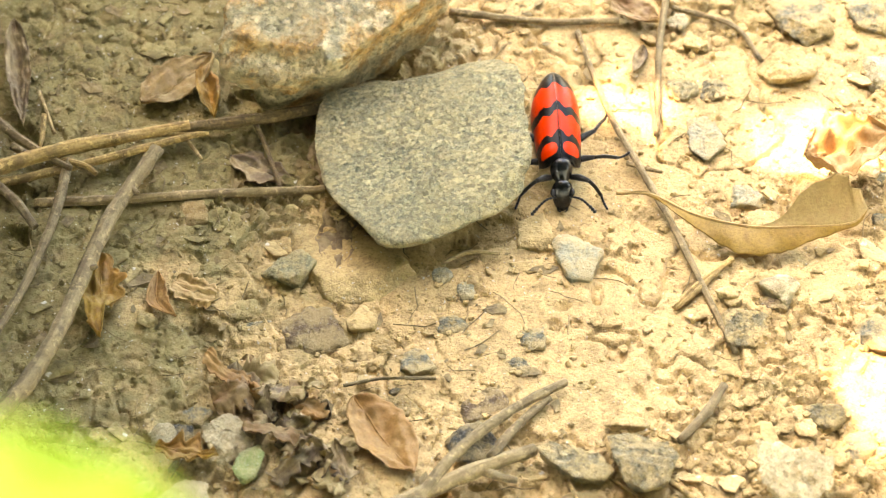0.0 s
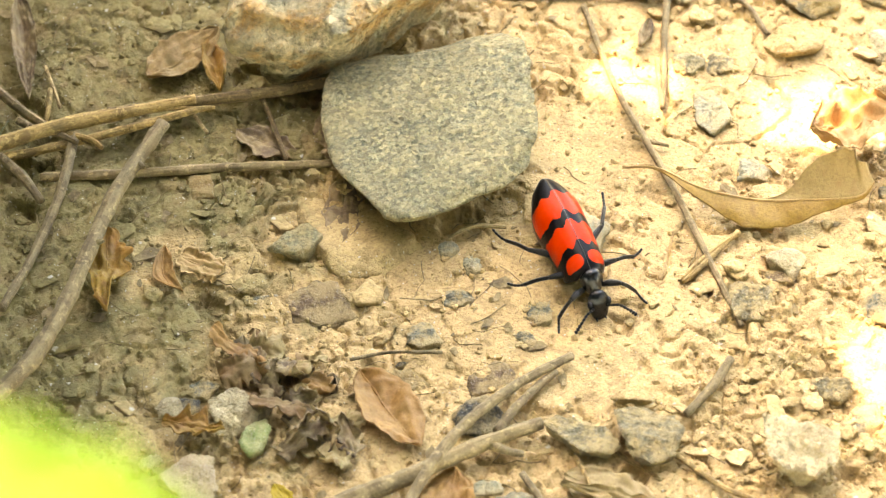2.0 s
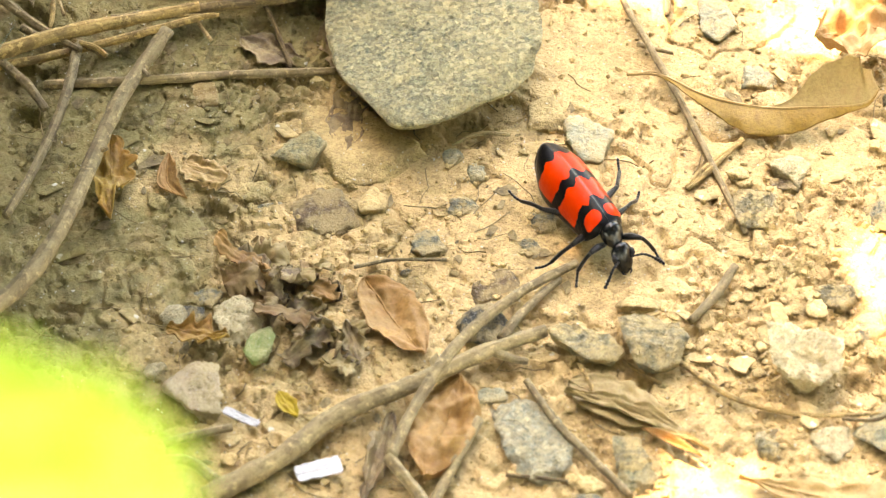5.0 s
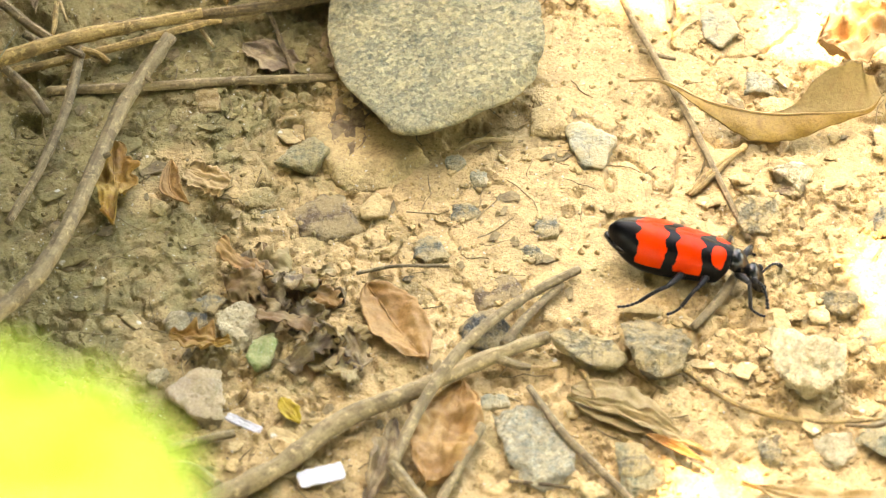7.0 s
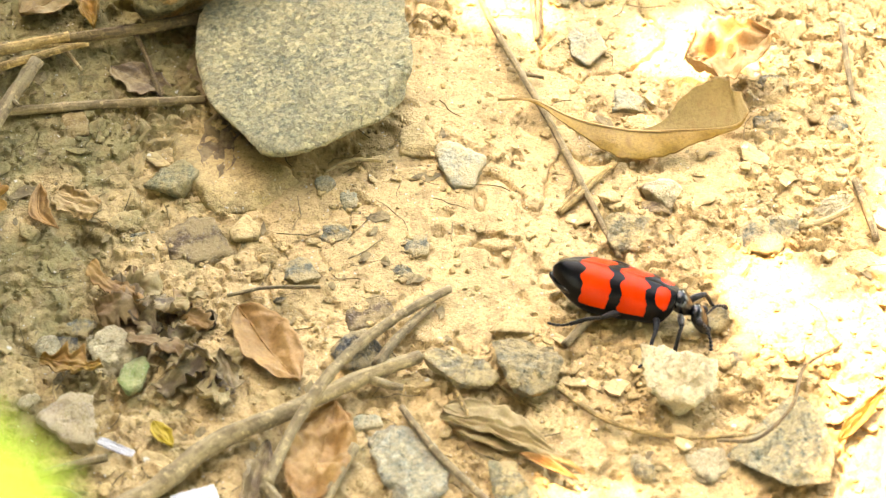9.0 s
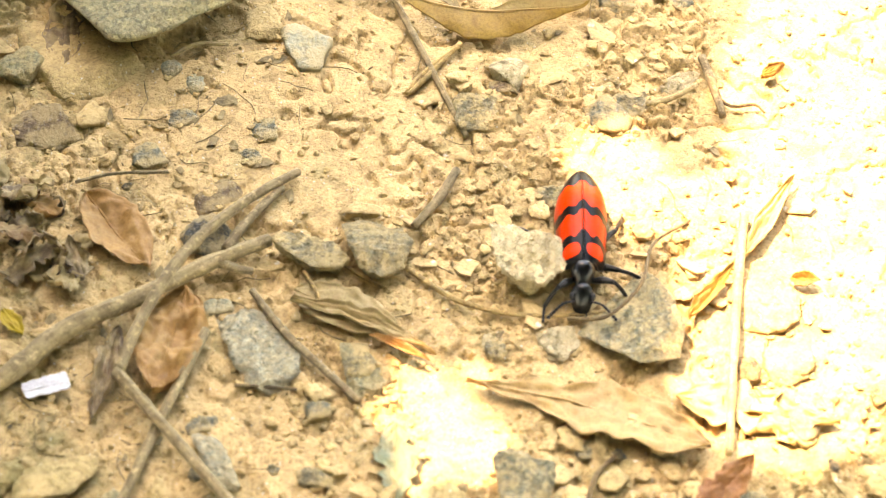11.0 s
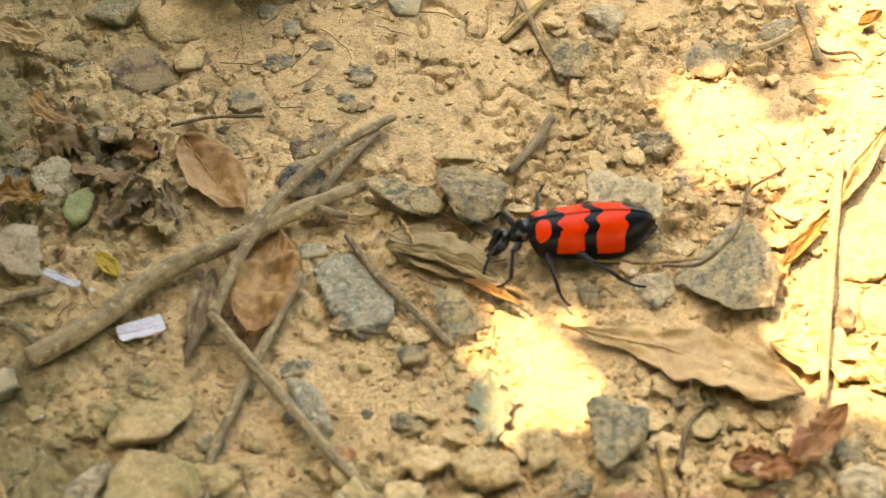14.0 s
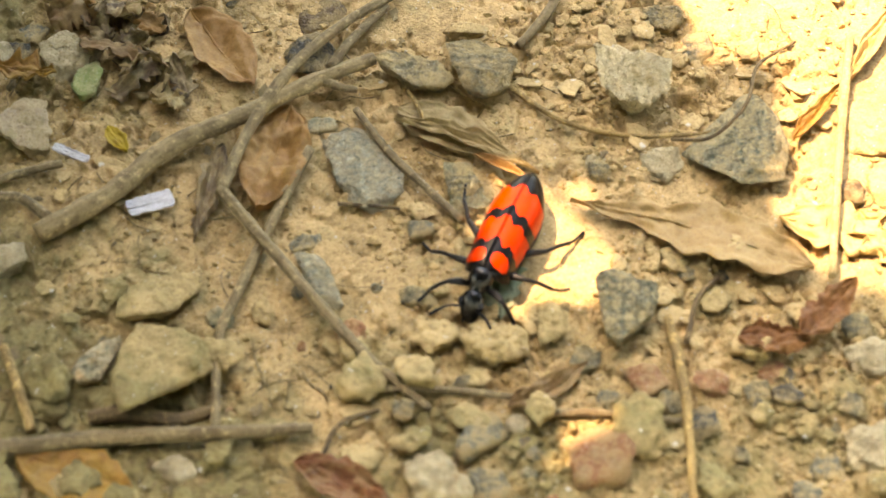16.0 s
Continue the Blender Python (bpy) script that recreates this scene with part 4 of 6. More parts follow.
stone("pebble", -0.0439, -0.0258, 1.4, [(120, 1.1), (30, 1.83), (-49, 1.14), (-140, 1.65)], ROCK_PALE, "small pale flat pebble", 125, rough=1.6, lean=(-32, 0), rim=0.18, chip=0.72, sink=0.72, level=3)
stone("pebble", -0.0415, -0.0152, 2.4, [(-45, 2.05), (-107, 1.99), (-165, 1.95), (135, 2.05), (72, 1.99), (15, 1.95)], ROCK_PALE, "pale cream pebble under leaf litter", 126, sharp=22, rough=1.6, lean=(-32, 0), rim=0.18, chip=0.72, sink=0.72, level=3)
stone("flat_stone", -0.0365, -0.0103, 2.4, [(135, 1.92), (62, 2.24), (-31, 2.13), (-111, 2.0)], ROCK_BLUE, "small blue-grey stone on dry clay", 127, rough=1.6, lean=(-32, 0), rim=0.18, chip=0.72, sink=0.8, level=4)
stone("pebble", 0.0070, -0.0169, 3.8, [(132, 4.18), (81, 3.35), (37, 3.95), (-47, 4.37), (-88, 3.21), (-153, 4.2)], ROCK_DARK, "dark blue-black stone under the twigs", 128, rough=1.6, lean=(-32, 0), rim=0.18, chip=0.72, sink=0.72, level=4)
stone("flat_stone", 0.0232, -0.0222, 2.8, [(-96, 3.24), (-46, 4.89), (51, 3.12), (72, 2.24), (111, 5.12), (-134, 3.04)], ROCK_GREY, "elongated clay-coated flat stone", 129, sharp=110, lean=(-38, -18), rim=0.3, sink=0.12, rough=1.2, chip=0.95, tilt=(0, 6), level=5)
stone("wedge_stone", 0.033, -0.0217, 4.8, [(-115, 5.81), (-70, 5.85), (-12, 4.6), (16, 5.1), (76, 5.15), (121, 6.9), (-164, 4.47)], ROCK_GREY, "angular pinkish-grey wedge of stone", 130, sharp=110, tilt=(8, 12), lean=(-34, -14), rim=0.35, rough=1.2, chip=0.94, sink=0.22, level=5)
stone("marl_stone", 0.056, -0.0265, 6.6, [(-135, 5.53), (-102, 5.34), (-39, 5.33), (-13, 5.03), (61, 5.2), (95, 4.8), (176, 5.5)], ROCK_PALE, "cream-coloured angular marl stone with a pitted underside", 131, rough=1.7, sharp=90, sink=0.1, lean=(-34, -10), rim=0.4, chip=0.86, tilt=(3, -4), level=6)
stone("quartz_slab", 0.0143, -0.0397, 2.2, [(-160, 4.6), (-112, 6.6), (-40, 6.8), (-1, 5.6), (33, 6.2), (93, 8.3)], SPECKLED, "speckled pale grey-green stone slab", 132, sink=0.62, rough=1.4, sharp=80, lean=(-32, -6), rim=0.3, chip=0.9, level=5)
stone("quartz_slab", 0.0076, -0.0301, 1.9, [(105, 1.52), (6, 2.25), (-84, 1.6), (-159, 2.41)], QUARTZ, "small pale quartzite chip", 133, rough=1.6, lean=(-32, 0), rim=0.18, chip=0.72, sink=0.55, level=4)
stone("slate_slab", 0.0717, -0.0368, 3.2, [(125, 7.58), (133, 7.06), (-120, 7.98), (-86, 8.7), (-3, 6.27), (17, 5.91)], ROCK_SLATE, "dark blue-grey triangular slate slab", 134, sharp=160, rough=0.75, chip=1.1, sink=0.1, lift=0.5, rim=0.4, lean=(-54, -42), tilt=(-4, 4), level=6)
stone("pebble", 0.0592, -0.0393, 3.5, [(110, 2.9), (22, 2.8), (-45, 3.1), (-130, 2.79), (-171, 3.09)], ROCK_PALE, "pale grey-cream angular pebble", 135, rough=1.6, lean=(-32, 0), rim=0.18, chip=0.72, sink=0.72, level=4)
stone("pebble", 0.0496, -0.0380, 2.4, [(-50, 1.89), (-109, 1.96), (-171, 1.95), (130, 1.89), (71, 1.96), (8, 1.95)], ROCK_PALE, "round pale pebble on dry clay", 136, sharp=22, rough=1.6, lean=(-32, 0), rim=0.18, chip=0.72, sink=0.72, level=3)
stone("pebble", 0.0497, -0.0407, 2.1, [(-50, 1.66), (-109, 1.72), (-171, 1.72), (130, 1.66), (71, 1.72), (9, 1.72)], ROCK_GREY, "round grey pebble on dry clay", 137, sharp=22, rough=1.6, lean=(-32, 0), rim=0.18, chip=0.72, sink=0.72, level=3)
stone("flat_stone", 0.0502, 0.0065, 2.5, [(95, 3.72), (13, 3.89), (-39, 3.68), (-95, 4.16), (-176, 3.46)], ROCK_GREY, "flat weathered stone with clay film", 138, sink=0.35, rough=1.6, lean=(-32, 0), rim=0.18, chip=0.72, level=4)
stone("marl_stone", 0.0564, 0.0141, 2.8, [(136, 2.49), (57, 2.58), (-22, 2.38), (-128, 2.26)], ROCK_PALE, "rough whitish lump of marl", 139, rough=2, lean=(-32, 0), rim=0.18, chip=0.72, sink=0.42, level=4)
stone("flat_stone", 0.0554, 0.0113, 1.4, [(82, 1.1), (-15, 2.72), (-97, 1.17), (-173, 2.6)], ROCK_PLUM, "thin brown stone flake", 140, sink=0.1, rough=1.6, lean=(-32, 0), rim=0.18, chip=0.72, level=4)
stone("pebble", 0.0836, 0.0125, 2.6, [(125, 2.04), (24, 3.54), (-25, 2.57), (-66, 2.5), (-143, 3.43)], ROCK_PALE, "smooth tan rounded pebble", 141, sharp=7, rough=1.6, lean=(-32, 0), rim=0.18, chip=0.72, sink=0.72, level=4)
stone("flat_stone", 0.0747, 0.0073, 3.4, [(121, 2.94), (18, 4.33), (-14, 2.75), (-83, 4.0), (-164, 3.59)], ROCK_GREY, "angular grey-tan stone on dry clay", 142, rough=1.6, lean=(-32, 0), rim=0.18, chip=0.72, sink=0.8, level=4)
stone("flat_stone", 0.0712, 0.0048, 3.5, [(121, 3.62), (37, 2.78), (-26, 4.3), (-97, 3.01), (-163, 3.34)], ROCK_BLUE, "blue-grey and tan flat stone", 143, rough=1.6, lean=(-32, 0), rim=0.18, chip=0.72, sink=0.8, level=4)
stone("flat_stone", 0.0620, -0.0102, 3.1, [(104, 2.47), (26, 2.85), (-52, 2.86), (-110, 2.61), (-167, 3.04)], ROCK_GREY, "grey stone bedded in crumbly soil", 144, rough=1.6, lean=(-32, 0), rim=0.18, chip=0.72, sink=0.8, level=4)
stone("flat_stone", 0.0665, -0.0171, 3, [(94, 3.2), (8, 2.38), (-28, 2.61), (-134, 2.79), (177, 2.4)], ROCK_BLUE, "blue-grey stone bedded in crumbly soil", 145, rough=1.6, lean=(-32, 0), rim=0.18, chip=0.72, sink=0.8, level=4)
stone("gravel_stone", 0.051, -0.0684, 5.2, [(-128, 6.24), (-48, 4.14), (1, 4.87), (58, 5.05), (136, 5.41), (-176, 3.64)], ROCK_SLATE, "dark grey angular stone half bedded in soil", 146, rough=1.2, sharp=100, chip=0.95, lean=(-30, -10), rim=0.35, sink=0.2, level=5)
stone("marl_stone", 0.0317, -0.0731, 4.2, [(-114, 3.17), (-76, 3.5), (10, 5.16), (70, 2.88), (102, 3.6), (-171, 4.75)], CLOD, "rough yellowish marl lump", 147, rough=2.2, lean=(-32, -6), rim=0.3, chip=0.8, sink=0.2, level=5)
stone("quartz_slab", 0.0068, -0.0597, 2.3, [(91, 4.53), (18, 1.81), (-29, 4.88), (-130, 2.81), (-161, 1.93)], SPECKLED, "pale grey pointed quartzite chip", 148, sharp=60, rough=1.6, lean=(-32, 0), rim=0.18, chip=0.72, sink=0.38, level=5)
stone("soil_lump", -0.0173, -0.0757, 6.5, [(-65, 5.48), (-55, 5.78), (40, 7.09), (76, 6.64), (145, 6.41), (172, 5.49), (-155, 7.62)], CLOD, "large angular lump of packed clay", 149, rough=1.3, lean=(-34, -12), sharp=70, rim=0.35, chip=0.9, sink=0.15, tilt=(0, 4), level=5)
stone("ochre_stone", -0.0262, -0.0739, 3.6, [(-78, 3.1), (-28, 2.07), (-7, 3.07), (114, 2.33), (142, 2.23), (-154, 3.94)], ROCK_ORANGE, "cream and orange stained stone chip", 150, rough=1.3, lean=(-32, -6), rim=0.3, chip=0.85, sink=0.3, level=4)
stone("marl_stone", 0.0223, -0.0958, 4.5, [(108, 5.09), (32, 3.59), (-21, 5.22), (-102, 4.41), (-164, 3.86)], ROCK_PALE, "cream-white crumbly marl stone", 151, rough=2.2, lean=(-32, 0), rim=0.18, chip=0.72, sink=0.38, level=5)
stone("slate_stone", 0.0286, -0.0884, 3.6, [(-57, 2.41), (33, 4.34), (127, 2.47), (150, 2.18), (-142, 4.72)], ROCK_BLUE, "blue-grey elongated stone on dry clay", 152, rough=1.3, sharp=80, lean=(-32, -6), rim=0.3, chip=0.9, sink=0.3, level=4)
stone("pebble", 0.0344, -0.0861, 2, [(-51, 1.62), (-109, 1.62), (-170, 1.69), (129, 1.62), (71, 1.62), (10, 1.69)], ROCK_PALE, "whitish angular pebble on dry clay", 153, sharp=22, rough=1.6, lean=(-32, 0), rim=0.18, chip=0.72, sink=0.55, level=3)
stone("brick_fragment", 0.0455, -0.0928, 5.2, [(118, 4.67), (49, 4.43), (-9, 4.47), (-86, 4.39), (-172, 4.2)], ROCK_RED, "orange-red fragment of brick", 154, rough=1.6, lean=(-32, 0), rim=0.18, chip=0.72, sink=0.38, level=4)
stone("red_stone", 0.0535, -0.0796, 2.9, [(105, 2.52), (23, 2.57), (-56, 2.63), (-152, 2.31)], ROCK_RED, "dull red-brown stone on dry clay", 155, rough=1.6, lean=(-32, 0), rim=0.18, chip=0.72, sink=0.38, level=4)
stone("pebble", 0.0477, -0.0818, 1.6, [(104, 1.26), (-8, 1.83), (-81, 1.36), (-175, 2.01)], ROCK_BLUE, "small blue-grey stone on dry clay", 156, rough=1.6, lean=(-32, 0), rim=0.18, chip=0.72, sink=0.55, level=3)
stone("slate_stone", 0.0612, -0.0869, 2.4, [(102, 2.61), (-4, 2.0), (-68, 2.47), (177, 1.92)], ROCK_DARK, "dark slate stone beside a stalk", 157, rough=1.6, lean=(-32, 0), rim=0.18, chip=0.72, sink=0.38, level=4)
stone("pebble", 0.0868, -0.0759, 3.5, [(105, 2.77), (-7, 2.96), (-99, 3.1), (-171, 3.52)], ROCK_PALE, "pale tan rounded stone", 158, rough=1.6, lean=(-32, 0), rim=0.18, chip=0.72, sink=0.55, level=4)
stone("pebble", 0.0849, -0.0918, 3.4, [(106, 3.88), (-7, 2.76), (-120, 3.98), (-177, 3.37)], ROCK_PALE, "tan rounded stone on dry clay", 159, rough=1.6, lean=(-32, 0), rim=0.18, chip=0.72, sink=0.55, level=5)
stone("pebble", 0.0785, -0.0939, 2.8, [(97, 2.2), (-2, 2.8), (-84, 2.28), (-174, 2.85)], ROCK_BLUE, "blue-grey rounded stone on dry clay", 160, rough=1.6, lean=(-32, 0), rim=0.18, chip=0.72, sink=0.55, level=4)
stone("pebble", 0.0853, -0.0708, 2.6, [(-52, 2.04), (-109, 2.14), (-173, 2.19), (128, 2.04), (71, 2.14), (7, 2.19)], ROCK_GREY, "grey rounded pebble on dry clay", 161, sharp=22, rough=1.6, lean=(-32, 0), rim=0.18, chip=0.72, sink=0.55, level=3)
stone("slate_stone", 0.0299, -0.0963, 3.1, [(101, 2.63), (13, 2.54), (-74, 2.67), (-165, 2.47)], ROCK_BLUE, "blue-grey angular stone on dry clay", 162, rough=1.6, lean=(-32, 0), rim=0.18, chip=0.72, sink=0.38, level=4)
stone("pebble", -0.0149, -0.0915, 2.7, [(117, 2.38), (27, 2.27), (-57, 2.71), (-136, 2.14)], ROCK_PALE, "pale flat oval stone", 163, rough=1.6, lean=(-32, 0), rim=0.18, chip=0.72, sink=0.55, level=4)
stone("chalk_lump", -0.0393, -0.0540, 2.7, [(96, 2.34), (5, 2.56), (-60, 2.13), (-174, 2.19)], ROCK_PALE, "white crumbly scrap on soil", 164, rough=1.6, lean=(-32, 0), rim=0.18, chip=0.72, sink=0.38, level=4)
stone("flat_stone", 0.0211, -0.0633, 1.6, [(74, 1.29), (-18, 3.02), (-103, 1.4), (-172, 2.67)], ROCK_GREY, "small greenish dark stone chip", 165, rough=1.6, lean=(-32, 0), rim=0.18, chip=0.72, sink=0.38, level=4)
stone("flat_stone", 0.0049, -0.0519, 1.8, [(102, 1.46), (6, 2.5), (-81, 1.51), (-164, 2.59)], ROCK_BLUE, "small dark blue-grey stone", 166, rough=1.6, lean=(-32, 0), rim=0.18, chip=0.72, sink=0.8, level=4)
stone("soil_lump", -0.0168, -0.0628, 4.2, [(-49, 3.33), (11, 6.98), (95, 2.96), (130, 3.37), (167, 5.7), (-84, 3.32)], CLOD, "long lump of dark-edged clay", 167, rough=1.4, lean=(-36, -16), rim=0.3, chip=0.9, sink=0.2, level=5)
stone("soil_flake", 0.0306, -0.0131, 1.4, [(98, 1.46), (81, 1.15), (-43, 2.97), (-92, 1.2), (-125, 2.08)], CLOD, "thin curled flake of dry clay", 168, lift=0.8, rough=1.6, sink=0.55, level=4)
stone("flake", -0.0191, 0.0064, 1.5, [(103, 4.3), (25, 4.9), (-65, 4.4), (-159, 4.4)], ROCK_PLUM, "thin plum-brown bark flake pressed into soil", 169, sink=0.7, rough=1.6, level=4)
stone("flake", -0.0089, 0.0032, 1.4, [(117, 3.38), (39, 3.82), (-29, 2.97), (-133, 3.55), (-161, 3.29)], ROCK_RUST, "rust-orange stained flake in soil", 170, sink=0.7, rough=1.6, level=4)
stone("flake", -0.0056, -0.0085, 1.4, [(94, 2.21), (63, 2.86), (-57, 3.27), (-102, 2.38), (-147, 3.91)], ROCK_RUST, "rust-orange stained flake in soil", 171, sink=0.7, rough=1.6, level=5)
stone("flake", 0.0086, -0.0080, 1.5, [(126, 2.5), (40, 4.08), (-51, 2.48), (-80, 3.25), (-168, 3.99)], ROCK_PLUM, "plum-brown scrap of rotted leaf in soil", 172, sink=0.7, rough=1.6, level=4)
stone("flat_stone", -0.0021, -0.0001, 1.7, [(111, 2.62), (31, 2.37), (-63, 2.4), (-122, 2.73), (173, 2.48)], ROCK_BLUE, "bluish flat stone filmed with clay", 173, sink=0.3, rough=1.6, lean=(-32, 0), rim=0.18, chip=0.72, level=4)
stone("flat_stone", 0.0034, 0.0079, 1.7, [(98, 1.68), (0, 2.53), (-78, 1.78), (-166, 2.46)], ROCK_BLUE, "dark pitted stone chip", 174, rough=2.2, sink=0.85, lean=(-32, 0), rim=0.18, chip=0.72, level=4)
stone("flat_stone", 0.0163, 0.0052, 1.7, [(109, 2.03), (-1, 1.74), (-86, 2.3), (-167, 1.93)], ROCK_BLUE, "dark pitted stone chip", 175, rough=2.2, sink=0.85, lean=(-32, 0), rim=0.18, chip=0.72, level=4)
stone("flat_stone", 0.0141, 0.0000, 1.4, [(74, 1.41), (32, 1.31), (-101, 1.67), (-143, 1.14)], ROCK_BLUE, "dark pitted stone chip", 176, rough=2.2, sink=0.85, lean=(-32, 0), rim=0.18, chip=0.72, level=4)
stone("flat_stone", -0.0276, 0.0078, 2, [(102, 1.63), (17, 2.49), (-80, 1.73), (-147, 2.37)], ROCK_BLUE, "small blue-grey stone on dry clay", 177, rough=1.6, lean=(-32, 0), rim=0.18, chip=0.72, sink=0.8, level=4)
stone("soil_lump", -0.0299, 0.0110, 2.3, [(101, 1.88), (47, 2.6), (-75, 1.98), (-132, 2.48)], CLOD, "overhanging lump of clay", 178, rough=2, lean=(-32, 0), rim=0.18, chip=0.72, sink=0.55, level=4)
stone("flat_stone", 0.0220, -0.0508, 2, [(101, 1.57), (5, 1.94), (-80, 1.57), (-175, 1.94)], ROCK_BLUE, "dark blue-grey stone chip", 179, rough=1.6, lean=(-32, 0), rim=0.18, chip=0.72, sink=0.38, level=3)
stone("soil_lump", 0.0212, -0.0633, 1.4, [(74, 1.08), (-25, 3.42), (-104, 1.19), (-165, 2.9)], ROCK_GREEN, "greenish-brown stone sliver on dry clay", 180, rough=1.6, lean=(-32, 0), rim=0.18, chip=0.72, sink=0.55, level=4)
stone("slate_stone", 0.0285, -0.0429, 2.1, [(107, 3.93), (16, 2.22), (-24, 2.69), (-130, 3.39), (-174, 2.04)], ROCK_GREY, "grey slab sloping beside a twig", 181, rough=1.6, lean=(-32, 0), rim=0.18, chip=0.72, sink=0.55, level=4)
stone("slate_stone", 0.0292, -0.0446, 3, [(88, 5.47), (23, 2.66), (-29, 3.87), (-144, 3.36), (-177, 2.55)], ROCK_GREEN, "grey-green slab beside a twig", 182, rough=1.6, lean=(-32, 0), rim=0.18, chip=0.72, sink=0.55, level=5)
stone("pebble", 0.0856, -0.0709, 2.4, [(115, 1.99), (16, 1.94), (-66, 2.17), (-150, 1.96)], ROCK_GREY, "rounded grey pebble on dry clay", 183, rough=1.6, lean=(-32, 0), rim=0.18, chip=0.72, sink=0.72, level=4)
stone("pebble", 0.0960, -0.0724, 2.1, [(116, 1.68), (22, 2.54), (-81, 1.69), (-139, 2.76)], ROCK_PLUM, "dull plum-brown stone on dry clay", 184, rough=1.6, lean=(-32, 0), rim=0.18, chip=0.72, sink=0.72, level=4)
stone("pebble", 0.0882, -0.0465, 1.8, [(121, 1.43), (-1, 1.81), (-65, 1.63), (-160, 2.14)], ROCK_GREY, "grey angular stone on dry clay", 185, rough=1.6, lean=(-32, 0), rim=0.18, chip=0.72, sink=0.72, level=4)
stone("pebble", 0.1074, -0.0513, 2.2, [(112, 1.84), (20, 1.9), (-78, 1.8), (-166, 2.03)], ROCK_PLUM, "dull plum-brown stone on dry clay", 186, rough=1.6, lean=(-32, 0), rim=0.18, chip=0.72, sink=0.72, level=3)
stone("clay_slab", 0.0941, -0.0449, 2.5, [(104, 2.89), (11, 3.43), (-66, 3.09), (-156, 3.25)], CLOD, "pale lump of dry clay", 187, rough=1.6, lean=(-32, 0), rim=0.18, chip=0.72, sink=0.55, level=4)
stone("flake", -0.0384, 0.0311, 1.2, [(107, 2.61), (7, 1.96), (-80, 2.76), (-167, 2.03)], ROCK_RUST, "rust-brown stained flake in soil", 188, sink=0.66, rough=1.6, level=4)
stone("stone", 0.0871, -0.0460, 2.4, [(99, 2.42), (27, 2.07), (-26, 2.19), (-98, 2.32), (178, 1.9)], ROCK_PLUM, "dark brown stone beside a bleached stalk", 189, rough=1.6, lean=(-32, 0), rim=0.18, chip=0.72, sink=0.55, level=3)
stone("stone", 0.0935, -0.0454, 4.2, [(119, 3.71), (60, 3.75), (-5, 3.47), (-69, 3.57), (-127, 3.97), (177, 3.39)], CLOD, "rounded pale tan stone in sunlight", 190, sharp=40, sink=0.75, rough=1.6, lean=(-32, 0), rim=0.18, chip=0.72, level=4)
stone("marl_stone", 0.0918, -0.0343, 2.5, [(112, 5.22), (46, 4.85), (-10, 5.2), (-63, 4.78), (-115, 5.41), (175, 4.56)], CLOD, "flat cream marl slab in sunlight", 191, sharp=80, sink=0.7, rough=1.6, lean=(-32, 0), rim=0.18, chip=0.72, level=5)

# ---- twigs and stalks ----
twig("twig", [(-0.0725, 0.0373, 3.0), (-0.0693, 0.0346, 3.2), (-0.0669, 0.0309, 2.8), (-0.0642, 0.0268, 2.2)], (0.8, 0.8, 0.7), TWIG, "short grey twig among litter", 192)
twig("twig", [(-0.0644, 0.0514, 3.0), (-0.0644, 0.047, 3.0), (-0.0647, 0.0446, 2.8)], (0.5, 0.45, 0.4), STRAW, "short straw among litter", 193)
twig("twig", [(-0.0691, 0.0434, 4.0), (-0.066, 0.0418, 4.4), (-0.0624, 0.0408, 4.6), (-0.059, 0.0377, 4.4)], (0.7, 0.65, 0.5), TWIG, "gnarled twig lying over straw", 194)
twig("twig", [(0.0876, 0.0165, 1.4), (0.0887, 0.01, 1.6), (0.0896, 0.0038, 1.2)], (0.7, 0.7, 0.6), TWIG, "grey weathered twig in crumbly soil", 195)
twig("rootlet", [(0.0891, 0.0085, 0.8), (0.0912, 0.0061, 1.0), (0.095, 0.0063, 1.2), (0.0965, 0.0047, 0.8)], (0.25, 0.3, 0.2), ROOT, "thin dark branched rootlet", 196)
twig("straw_stalk", [(-0.0733, 0.0376, 4.0), (-0.0606, 0.042, 4.5), (-0.0496, 0.0449, 4.5), (-0.0399, 0.0476, 4.0)], (1.35, 1.2, 0.8), STRAW, "thick split tan straw stalk on the litter", 197, shoots=[([(-0.0525, 0.0449, 3.4), (-0.0441, 0.0457, 3.6), (-0.0368, 0.0463, 3.6)], (0.4, 0.35, 0.15)), ([(-0.0615, 0.0412, 4.0), (-0.0567, 0.0387, 4.2), (-0.0547, 0.037, 4.0)], (0.6, 0.5, 0.45))])
twig("twig", [(-0.0545, 0.0463, 2.6), (-0.0405, 0.0479, 3.0), (-0.0293, 0.0498, 3.2), (-0.0185, 0.0531, 3.0)], (0.7, 1.0, 0.95), ROOT, "dark weathered stalk running under a rock", 198, shoots=[([(-0.0274, 0.0506, 4.0), (-0.0227, 0.0517, 4.2), (-0.019, 0.0528, 4.0)], (0.45, 0.5, 0.3))])
twig("straw_stalk", [(-0.0724, 0.0363, 2.0), (-0.0569, 0.0402, 3.0), (-0.0403, 0.0453, 3.5), (-0.0366, 0.0461, 3.5)], (0.8, 0.7, 0.3), STRAW, "splintered tan straw stalk", 199)
twig("twig", [(-0.0649, 0.0337, 1.2), (-0.0473, 0.0339, 1.2), (-0.0335, 0.035, 1.2), (-0.0173, 0.0361, 1.0)], (0.8, 0.8, 0.7), TWIG, "straight grey-brown twig pressed into soil", 200)
